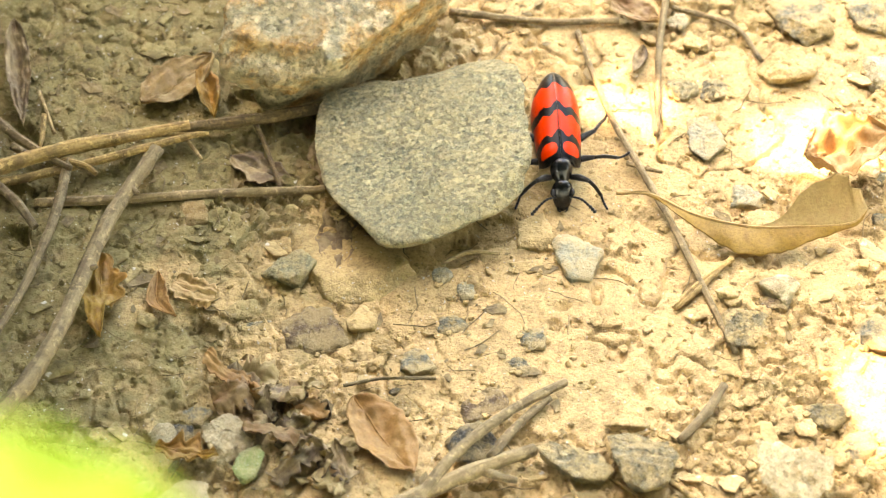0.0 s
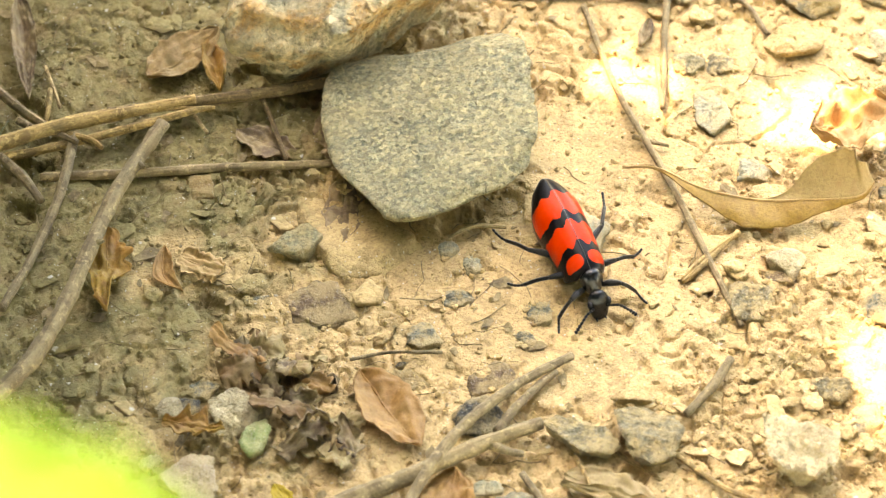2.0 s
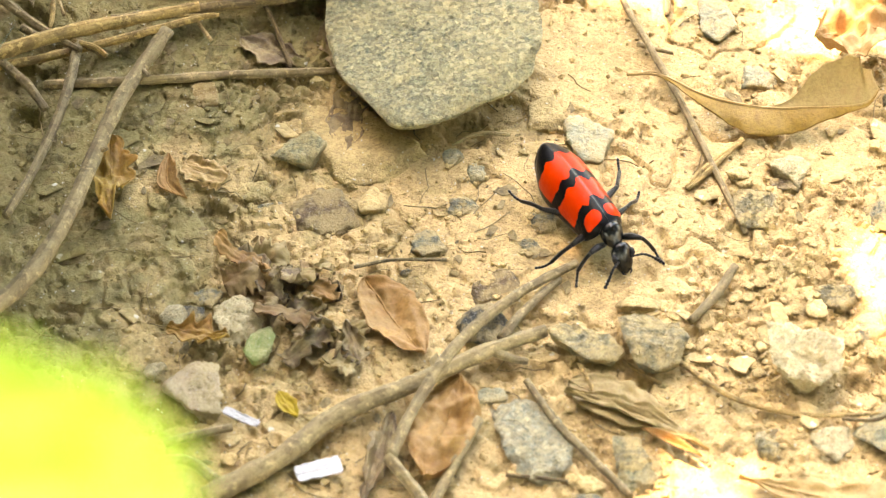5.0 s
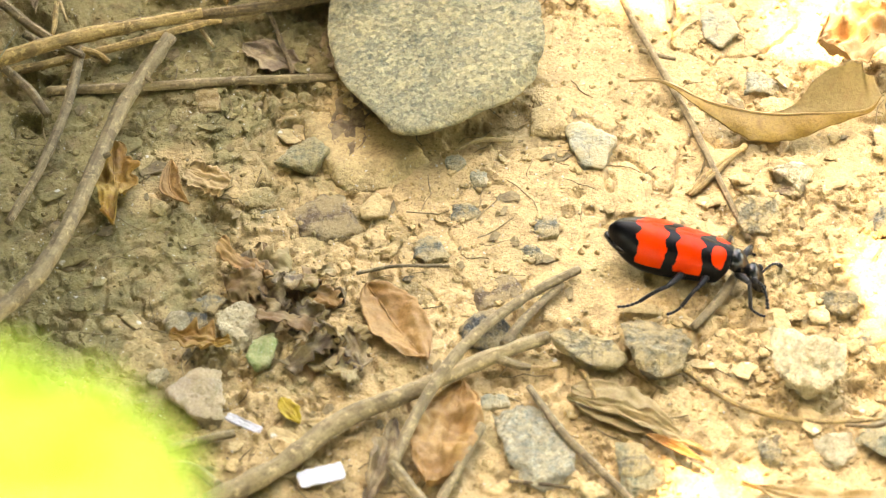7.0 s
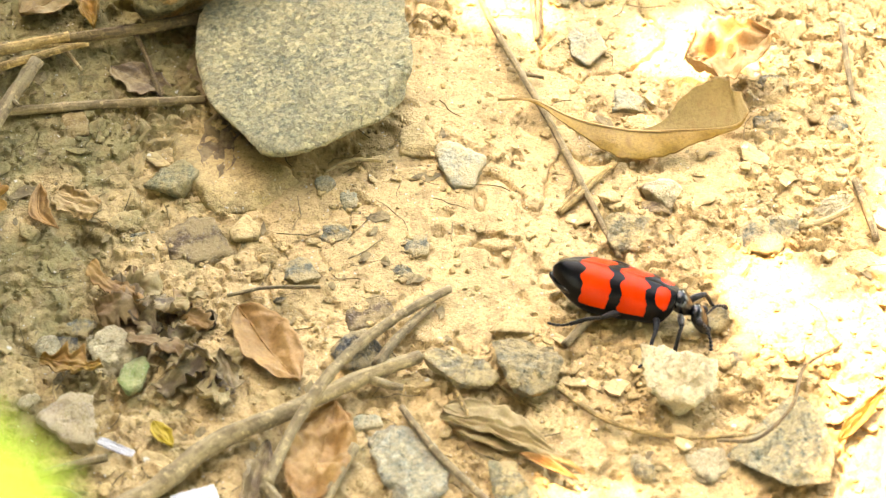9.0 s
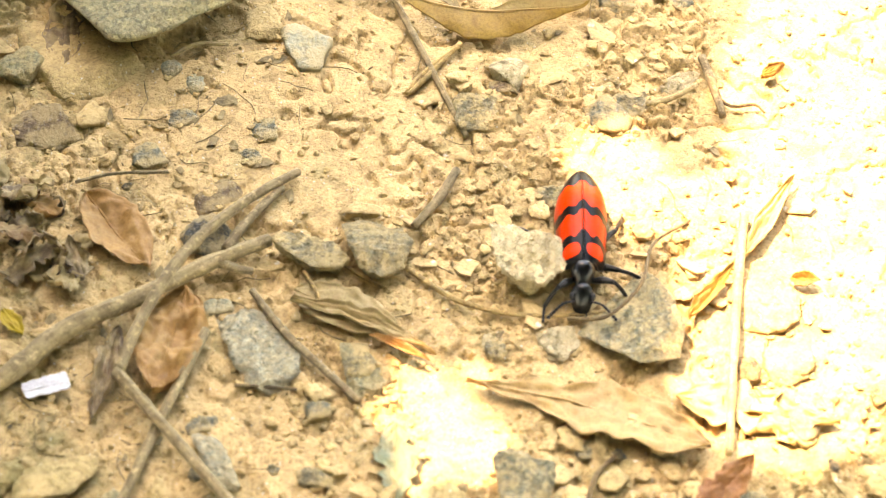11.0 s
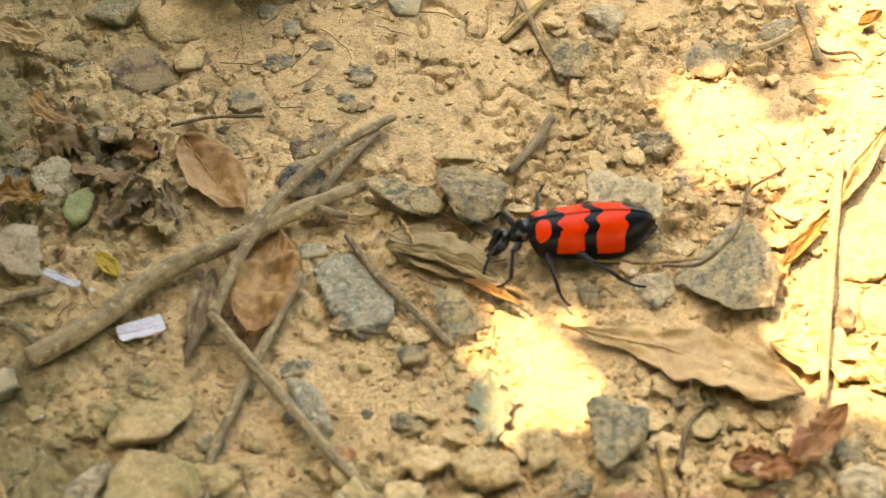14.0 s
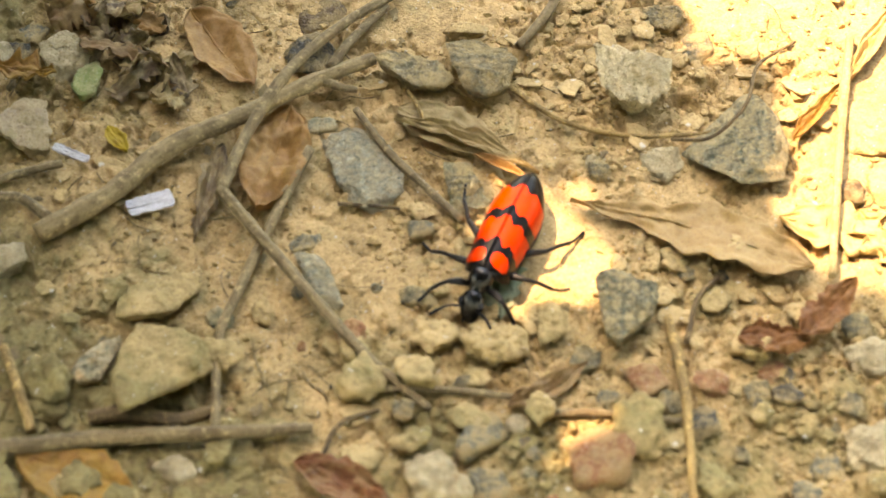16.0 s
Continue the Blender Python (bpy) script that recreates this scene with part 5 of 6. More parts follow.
twig("branch", [(-0.0449, 0.0412, 5.0), (-0.0513, 0.0273, 5.0), (-0.0549, 0.0136, 6.0), (-0.0584, -0.0002, 7.0), (-0.0631, -0.0125, 8.0), (-0.069, -0.0203, 8.0)], (1.2, 1.3, 1.5), TWIG, "bent grey-brown branch lying on other twigs", 201, shoots=[([(-0.0548, 0.0139, 6.0), (-0.0536, 0.0138, 6.6), (-0.0529, 0.0141, 6.8)], (0.7, 0.5, 0.4)), ([(-0.0487, 0.0329, 5.0), (-0.0479, 0.0314, 5.6), (-0.0473, 0.0307, 5.8)], (0.6, 0.4, 0.3))])
twig("twig", [(-0.0595, 0.0405, 3.0), (-0.0611, 0.0273, 3.0), (-0.0646, 0.0139, 3.0), (-0.0687, 0.0032, 3.0)], (0.9, 0.8, 0.7), TWIG, "thin grey-brown twig on dry clay", 202, shoots=[([(-0.0617, 0.0424, 3.0), (-0.0577, 0.0395, 3.4), (-0.055, 0.0374, 3.5)], (0.7, 0.5))])
twig("twig", [(-0.0734, 0.0505, 4.0), (-0.0683, 0.0453, 4.0), (-0.0639, 0.0425, 4.0)], (0.9, 0.8, 0.7), TWIG, "short dark twig among litter", 203)
twig("twig", [(-0.0404, 0.046, 2.0), (-0.0389, 0.0436, 2.0), (-0.0378, 0.0419, 2.0)], (0.4, 0.35, 0.3), BLEACHED, "pale bit of broken stem", 204)
twig("twig", [(-0.0299, 0.0518, 2.0), (-0.0273, 0.0452, 1.5), (-0.0247, 0.0367, 1.0)], (0.45, 0.4, 0.35), ROOT, "thin dark rootlet beneath the stalk", 205)
twig("stick", [(0.0252, 0.0735, 1.0), (0.0297, 0.0547, 1.2), (0.0345, 0.0416, 1.4), (0.0395, 0.0283, 1.4), (0.0443, 0.0134, 1.0), (0.0484, 0.0017, 0.6)], (0.45, 0.62, 0.5), TWIG, "long thin weathered stick", 206, shoots=[([(0.0326, 0.0426, 1.0), (0.0354, 0.0413, 1.0), (0.0384, 0.0405, 0.8)], (0.5, 0.3))])
twig("stalk", [(0.0411, 0.0835, 1.0), (0.039, 0.0683, 1.0), (0.038, 0.0496, 0.8)], (0.7, 0.6, 0.35), TWIG, "thin upright-lying pale stalk", 207)
twig("twig", [(0.0033, 0.0781, 1.0), (0.0193, 0.0757, 1.0), (0.0324, 0.0757, 1.0)], (0.7, 0.6, 0.6), TWIG, "grey-brown twig half sunk in clay", 208)
twig("twig", [(0.0417, 0.079, 1.0), (0.0522, 0.0752, 1.0), (0.0563, 0.0659, 1.0)], (0.45, 0.45, 0.4), TWIG, "thin dark bent twig", 209)
twig("twig", [(0.0392, 0.0111, 0.6), (0.0435, 0.0158, 1.0), (0.049, 0.0208, 1.2)], (0.35, 0.5, 0.4), STRAW, "curved thin straw on dry clay", 210)
twig("branch", [(-0.0349, -0.0508, 2.0), (-0.0246, -0.0448, 2.5), (-0.0152, -0.0364, 3.0), (-0.0049, -0.0309, 3.5), (0.0072, -0.024, 3.2), (0.0162, -0.0193, 2.5)], (1.7, 1.5, 1.0), TWIG, "forked grey-brown branch on dry clay", 211, shoots=[([(0.0081, -0.0239, 3.0), (0.0107, -0.0247, 2.6), (0.0134, -0.0248, 1.5)], (0.9, 0.5))])
twig("twig", [(-0.0074, -0.0447, 4.0), (-0.0033, -0.0341, 4.5), (0.0033, -0.0226, 4.5), (0.0123, -0.0123, 3.0), (0.0213, -0.0048, 1.2)], (0.9, 0.95, 0.7), TWIG, "grey-brown twig lying across a branch", 212)
twig("twig", [(0.0187, -0.0077, 1.0), (0.0136, -0.014, 2.0), (0.0094, -0.0206, 2.0)], (0.6, 0.75, 0.85), TWIG, "short tan twig on dry clay", 213)
twig("twig", [(-0.0078, -0.0446, 4.0), (0.0013, -0.0576, 3.0), (0.0124, -0.0733, 1.8), (0.0218, -0.0831, 1.0)], (0.95, 0.9, 0.6), TWIG, "straight brown twig lying over another", 214)
twig("twig", [(0.0059, -0.0363, 2.0), (-0.0002, -0.0496, 2.0), (-0.0051, -0.0614, 1.5), (-0.0083, -0.07, 1.0), (-0.0091, -0.0857, 1.0)], (0.8, 0.8, 0.7), TWIG, "straight grey twig under another", 215)
twig("stalk", [(0.0903, -0.0173, 2.2), (0.0868, -0.0353, 2.4), (0.0824, -0.0625, 2.0)], (0.7, 0.75, 0.6), BLEACHED, "long sun-bleached stalk on dry clay", 216)
twig("twig", [(0.0462, -0.0056, 1.5), (0.0428, -0.0117, 1.5), (0.0386, -0.017, 1.2)], (0.7, 0.8, 0.6), TWIG, "short broken grey twig", 217)
twig("twig", [(0.0131, -0.028, 1.0), (0.0179, -0.0365, 1.2), (0.0227, -0.0426, 1.2), (0.0283, -0.05, 1.0)], (0.55, 0.65, 0.6), TWIG, "thin grey-brown twig beside a slab", 218)
twig("rootlet", [(0.0819, -0.0168, 1.0), (0.0753, -0.023, 2.5), (0.0721, -0.0332, 6.0), (0.0665, -0.0381, 5.0), (0.0609, -0.0361, 2.0)], (0.25, 0.3, 0.3), ROOT, "thin wiry rootlet looping over slate", 219)
twig("rootlet", [(0.0369, -0.0245, 1.0), (0.0444, -0.0314, 1.2), (0.0528, -0.0345, 1.0), (0.0612, -0.0355, 2.0), (0.069, -0.0345, 2.0)], (0.5, 0.4, 0.25), STRAW, "thin brown rootlet on crumbly soil", 220)
twig("leaf_stalk", [(-0.0136, -0.0054, 1.0), (-0.0074, -0.0043, 1.4), (0.001, -0.0039, 1.2)], (0.3, 0.26, 0.3), TWIG, "thin dark leaf stalk", 221)
twig("branch", [(-0.0412, -0.088, 2.0), (-0.0236, -0.0869, 2.0), (-0.0075, -0.0868, 2.0), (0.0048, -0.0859, 1.5)], (1.3, 1.2, 0.8), TWIG, "thick brown twig among stones", 222, shoots=[([(-0.0155, -0.087, 2.2), (-0.0145, -0.0864, 2.8), (-0.0139, -0.086, 3.0)], (0.6, 0.45, 0.35))])
twig("stalk", [(0.0575, -0.0685, 1.4), (0.0588, -0.0816, 1.6), (0.0586, -0.1007, 1.5)], (0.75, 0.75, 0.6), STRAW, "pale tan stalk with a bend", 223)
twig("rootlet", [(0.0599, -0.0727, 0.8), (0.0623, -0.065, 1.2), (0.0658, -0.0606, 0.8)], (0.4, 0.4, 0.3), ROOT, "dark curved rootlet on dry clay", 224)
twig("twig", [(-0.0396, -0.0706, 2.0), (-0.0374, -0.0776, 2.0), (-0.0352, -0.0854, 2.0)], (0.7, 0.8, 0.8), STRAW, "short straw on soil", 225)
twig("rootlet", [(0.0052, -0.093, 1.0), (0.0087, -0.0861, 2.0), (0.0146, -0.0831, 1.0)], (0.4, 0.4, 0.3), ROOT, "thin bent rootlet on dry clay", 226)
twig("stick", [(0.0122, -0.0794, 1.0), (0.0252, -0.0805, 1.4), (0.0349, -0.0815, 1.2), (0.0432, -0.0789, 1.0)], (0.4, 0.5, 0.35), TWIG, "thin brown stick on soil", 227)
twig("twig", [(0.0384, -0.0846, 1.0), (0.0478, -0.0853, 1.2), (0.0579, -0.0866, 1.0)], (0.7, 0.6, 0.5), TWIG, "dark twig among gravel", 228)
twig("straw", [(0.0776, 0.0068, 1.0), (0.0818, 0.0081, 1.4), (0.0862, 0.0106, 1.2)], (0.5, 0.5, 0.4), BLEACHED, "short pale straw on dry clay", 229)
twig("straw", [(0.0019, 0.0205, 1.0), (0.006, 0.0223, 2.0), (0.0113, 0.0224, 1.0)], (0.25, 0.4, 0.3), BLEACHED, "bent pale straw on dry clay", 230)
twig("twig", [(0.0373, 0.0606, 1.0), (0.0377, 0.0488, 1.0)], (0.5, 0.4), TWIG, "thin grey twig on dry clay", 231)
twig("twig", [(0.0891, 0.0519, 1.0), (0.089, 0.0415, 1.0), (0.0893, 0.0339, 1.0)], (0.6, 0.5, 0.4), TWIG, "thin grey twig in sun", 232)
twig("twig", [(0.0395, 0.0106, 0.8), (0.0433, 0.0144, 1.0), (0.0488, 0.0213, 1.0)], (0.35, 0.5, 0.4), STRAW, "bent brittle straw on dry clay", 233)
twig("twig", [(-0.0415, -0.0432, 1.5), (-0.0373, -0.0438, 1.5), (-0.0334, -0.0476, 1.5)], (0.8, 0.8, 0.9), TWIG, "short brown twig stub", 234)
twig("twig", [(-0.0415, -0.0403, 1.5), (-0.0357, -0.0386, 1.5), (-0.0314, -0.0375, 1.5)], (0.7, 0.7, 0.6), TWIG, "short brown twig stub", 235)
twig("twig", [(-0.0659, 0.0582, 1.5), (-0.0643, 0.0536, 1.5), (-0.0627, 0.0487, 1.5)], (0.35, 0.35, 0.3), BLEACHED, "pale short straw on dry clay", 236)
twig("twig", [(0.0213, -0.025, 1.0), (0.0229, -0.0297, 2.0), (0.0233, -0.0325, 1.5)], (0.3, 0.3, 0.25), STRAW, "thin tan stem by a curled leaf", 237)
twig("twig", [(0.027, -0.0232, 0.8), (0.0308, -0.0261, 1.0), (0.0337, -0.0287, 0.8)], (0.3, 0.3, 0.25), STRAW, "fine straw on soil", 238)
twig("twig", [(0.0098, -0.0458, 0.8), (0.0149, -0.0465, 1.0), (0.0191, -0.0471, 0.8)], (0.3, 0.3, 0.25), ROOT, "fine dark rootlet on dry clay", 239)
twig("twig", [(-0.0272, -0.0829, 1.2), (-0.0212, -0.0825, 1.2), (-0.0147, -0.0833, 1.2), (-0.0086, -0.0816, 1.2)], (1.0, 1.5, 1.2, 0.8), ROOT, "dark rotted piece of stick under a clay slab", 279)

# ---- leaves and litter ----
cupped_leaf("leaf", [(30.6, 34.8, 1.5), (35.6, 33.0, 3.4), (40.8, 29.1, 3.8), (46.9, 26.8, 3.6), (51.8, 25.6, 3.6), (56.7, 25.0, 4.0), (60.3, 24.8, 4.6), (64.6, 24.4, 5.2), (68.9, 25.0, 5.6), (70.8, 27.1, 6.5)],
            (0.2, 0.2, 0.7, 3.6, 5.4, 4.0, 3.4, 1.2, 0.5, 0.1), (0.2, 0.3, 0.3, 0.3, 0.3, 0.9, 7.0, 9.0, 8.5, 3.0), (-10, -10, -14, -22, -16, -30, -24, -40, -40, -20), (50, 40, 30, 30, 30, 40, 54, 58, 60, 62),
            LEAF_YELLOW, LEAF_OLIVE, "large curled dry leaf, yellowed lip and grey-tan blade", 240)
leaf("petal", 0.0612, 0.0378, 6.5, 9, 15.0, 13.5, LEAF_PEACH, "crumpled peach-coloured dry leaf in sunlight", 242, fold=26, curl=60, ripple=2.4, ragged=0.10, crush=0.8)
leaf("leaf", -0.0485, 0.0554, 0.9, 40, 15.5, 9.3, LEAF_TAN, "curled tan dead leaf with dark rim", 243, fold=22, curl=30, ripple=1.2, ragged=0.08, crush=0.4)
leaf("leaf", -0.0384, 0.0631, 2, -79, 12.8, 5.7, LEAF_ORANGE, "curled brown dead leaf edge", 244, fold=45, curl=20, ripple=1)
leaf("leaf", -0.0531, 0.0204, 1.5, -86, 18.7, 8.2, LEAF_ORANGE, "curled orange dead leaf", 245, ragged=0.16, fold=36, curl=45, ripple=1.4, twist=60, crush=1.2)
leaf("leaf", -0.0437, 0.0171, 1.2, -72, 11.5, 4.0, LEAF_COPPER, "small curled brown leaf", 246, kind='lance', fold=32, curl=50, ripple=0.6, bend=-14)
leaf("leaf", -0.0412, 0.0160, 0.5, -28, 7.6, 4.8, LEAF_HONEY, "small tan dead leaf half buried in clay", 247, kind='strip', fold=3, curl=10, ripple=0.9, ragged=0.16)
leaf("leaf", -0.0172, 0.0500, 0.5, -84, 15.0, 7.0, LEAF_DARK, "flat rotted leaf pressed into the soil", 280, fold=2, curl=5, ripple=0.7, ragged=0.16)
leaf("leaf", -0.0150, 0.0330, 0.5, -92, 15.5, 6.0, LEAF_DARK, "flat rotted leaf pressed into the soil", 281, fold=3, curl=5, ripple=0.7, ragged=0.16)
leaf("leaf", -0.0330, 0.0440, 0.5, -30, 12.0, 6.0, LEAF_DARK, "flat rotted leaf pressed into the soil", 282, fold=2, curl=5, ripple=0.7, ragged=0.16)
rotten_heap(-0.0226, -0.0128, -50, 27, 11, 30, 248)
leaf("leaf", -0.0118, -0.0080, 1.2, -60, 18.6, 9.4, LEAF_COPPER, "wrinkled brown dead leaf", 253, fold=16, curl=20, ripple=0.8, ragged=0.05, crush=0.3)
leaf("leaf", 0.0315, 0.0809, 1.5, -43, 10.2, 6.4, LEAF_BROWN, "curled red-brown dead leaf", 254, fold=25, curl=40, ripple=1)
leaf("leaf", 0.0365, 0.0697, 1.2, -106, 7.0, 2.5, LEAF_DARK, "small dark brown leaf scrap", 255, fold=20, curl=20, ripple=0.5)
leaf("leaf", -0.0712, 0.0739, 2, -82, 27.6, 5.7, LEAF_DARK, "long dark shrivelled leaf", 256, kind='lance', fold=40, curl=25, ripple=1)
leaf("leaf", -0.0422, -0.0190, 2.2, -16, 10.1, 6.4, LEAF_ORANGE, "small torn orange-brown leaf", 257, kind='lobed', fold=20, curl=40, ripple=1.2, ragged=0.2)
leaf("leaf", 0.0032, -0.0280, 1.5, -106, 20.9, 10.3, LEAF_COPPER, "broad red-brown dead leaf under twigs", 258, kind='oval', fold=10, curl=14, ripple=1.8, crush=0.5)
leaf("leaf", 0.0446, -0.0470, 1.2, -22, 38.0, 10.0, LEAF_HONEY, "long lance-shaped tan dead leaf", 259, kind='drop', fold=9, curl=8, ripple=0.8, ragged=0.14, bend=4, crush=0.2)
leaf("leaf", 0.0672, -0.0738, 3.4, -8, 10.6, 5.8, LEAF_RUSSET, "curled red-brown lobed leaf", 260, kind='oval', fold=20, curl=30, ripple=1.2, ragged=0.16, crush=0.6)
leaf("leaf", 0.0759, -0.0751, 3.8, 43, 12.8, 6.2, LEAF_RUSSET, "curled red-brown lobed leaf", 261, kind='oval', fold=26, curl=36, ripple=1.0, ragged=0.14, crush=0.5)
leaf("leaf", 0.0334, -0.0540, 1.2, -92, 14, 6.0, LEAF_GREEN, "faded green leaf scrap on soil", 262, fold=4, curl=6, ragged=0.22, ripple=0.8)
leaf("leaf", 0.0188, -0.0312, 2, -29, 24.4, 4.2, LEAF_OLIVE, "long curled grey-tan dead leaf", 263, kind='lance', fold=40, curl=16, ripple=1, bend=8, crush=0.4)
leaf("leaf", 0.0196, -0.0284, 1.2, -29, 17.5, 8.2, LEAF_OLIVE, "grey-tan weathered leaf remnant", 264, kind='oval', fold=12, curl=12, ripple=0.7, ragged=0.06)
leaf("leaf", 0.0306, -0.0380, 1.8, -32, 10.2, 2.6, LEAF_COPPER, "narrow red-brown rolled leaf", 265, kind='lance', fold=50, curl=10, ripple=0.4)
leaf("leaf", -0.0373, -0.0877, 1.2, -30, 19.4, 10.6, LEAF_ORANGE, "broad orange-tan dead leaf by a twig", 266, fold=8, curl=10, ripple=1)
leaf("leaf", 0.0021, -0.0918, 1.8, -32, 15.8, 7.2, LEAF_RED, "reddish dead leaf with folded edge", 267, fold=30, curl=20, ripple=1.2)
leaf("leaf", 0.0331, -0.0834, 1.4, 30, 13.9, 5.2, LEAF_BROWN, "rolled brown dead leaf among stones", 278, kind="lance", fold=42, curl=14, ripple=0.7, bend=-8, crush=0.3)
leaf("leaf", -0.0072, -0.0345, 1.2, -104, 18.8, 4.3, LEAF_DARK, "shrivelled dark brown leaf", 268, kind='lance', fold=30, curl=12, ripple=1.4, ragged=0.2)
leaf("paper_scrap", -0.0216, -0.0467, 1.8, 17, 7.1, 3.2, PAPER, "small torn white paper scrap on soil", 269, kind='strip', fold=3, curl=4, ripple=0.25, ragged=0.03, category='paper')
leaf("paper_scrap", -0.0328, -0.0342, 1.4, -30, 6.2, 1.4, PAPER, "narrow torn white paper scrap", 270, kind='strip', fold=10, curl=10, ripple=0.3, category='paper')
leaf("petal", -0.0247, -0.0309, 1.4, -58, 5.8, 2.9, PETAL, "small yellow dried petal", 271, fold=8, curl=20, ripple=0.4, category='petal')
leaf("leaf", 0.0759, -0.0506, 0.5, -15, 24.9, 8.9, LEAF_CREAM, "large pale dead leaf in full sun", 272, kind='lance', fold=6, curl=8, ripple=1.5, ragged=0.25)
leaf("leaf", 0.0796, -0.0364, 1.6, 49, 11.8, 3.6, LEAF_ORANGE, "curled orange-brown leaf edge", 273, kind='lance', fold=45, curl=30, ripple=0.6)
leaf("leaf", 0.0893, -0.0253, 1.2, 58, 18.9, 4.1, LEAF_CREAM, "pale rolled leaf edge in full sun", 274, kind='lance', fold=44, curl=8, ripple=1)
leaf("leaf", 0.0874, -0.0497, 0.8, -63, 12.0, 6.5, LEAF_CREAM, "torn pale dead leaf in full sun", 275, kind='lobed', fold=10, curl=14, ripple=1.6, ragged=0.25)
leaf("leaf", 0.0960, -0.0298, 1.6, -13, 4.4, 2.9, LEAF_ORANGE, "small orange leaf scrap", 276, fold=30, curl=40, ripple=0.8)
leaf("leaf", 0.0968, 0.0119, 1.6, 28, 4.4, 2.3, LEAF_ORANGE, "small orange leaf scrap", 277, fold=30, curl=40, ripple=0.8)
fresh_leaf = leaf("fresh_leaf", -0.0382, -0.2635, 291.3, 8, 26.4, 17.8, LEAF_FRESH, "fresh yellow-green leaf hanging close above the path", 77, fold=10, curl=12, ripple=1.0, pitch=0, roll=28, ragged=0.12, free=True, stalk=10)


# ---- loose crumbs and clods of soil ----
def rnd_of(rnd):
    return rnd.uniform(0, 1)


def joined(name, vs, fs, material, label, category, smooth=True):
    """Many small pieces of one stuff; vs are arrays of points, fs of triangles."""
    start = np.cumsum([0] + [len(v) for v in vs[:-1]])
    co, tri = np.concatenate(vs), np.concatenate([f + k for f, k in zip(fs, start)])
    me = bpy.data.meshes.new(name)
    me.vertices.add(len(co))
    me.vertices.foreach_set("co", co.ravel())
    me.loops.add(tri.size)
    me.loops.foreach_set("vertex_index", tri.ravel())
    me.polygons.add(len(tri))
    me.polygons.foreach_set("loop_start", np.arange(len(tri)) * 3)
    me.polygons.foreach_set("use_smooth", np.full(len(tri), smooth))
    me.update()
    me.materials.append(material)
    return tagged(new(name, me), label, category, kind="stuff")


def make_crumbs(count):
    rnd = np.random.RandomState(4)
    xy = rnd.uniform((-0.078, -0.104), (0.12, 0.088), (count * 2, 2))
    want = 0.35 + 0.65 * step(-0.05, 0.15, turned(xy[:, 0] / MM, xy[:, 1] / MM, 22, 2) + 0.006 * (xy[:, 0] / MM - 20))
    want = want * (1 - 0.7 * packed(xy[:, 0] / MM, xy[:, 1] / MM))
    xy = xy[rnd.rand(len(xy)) < want][:count]
    zs = ground_height(xy[:, 0], xy[:, 1])
    vs, fs = [], []
    for (x, y), z in zip(xy, zs):
        r = 0.10 + 0.50 * rnd.rand() ** 4
        pts, tri = ball(2) if r > 0.22 else ball(1)
        q = pts * (1 + 0.30 * np.sin(pts[:, [1, 2, 0]] * rnd.uniform(2, 4, 3) + rnd.uniform(0, 6, 3)))
        q = q * (r * MM * rnd.uniform(0.65, 1.35, 3) * (1, 1, 0.8))
        a = rnd.uniform(0, 6.28)
        q = q @ np.array(((math.cos(a), -math.sin(a), 0), (math.sin(a), math.cos(a), 0), (0, 0, 1)))
        vs.append(q + (x, y, z + 0.25 * r * MM))
        fs.append(np.array(tri))
    joined("soil_crumbs", vs, fs, CRUMB, "loose dry crumbs of ochre soil", "soil", False)


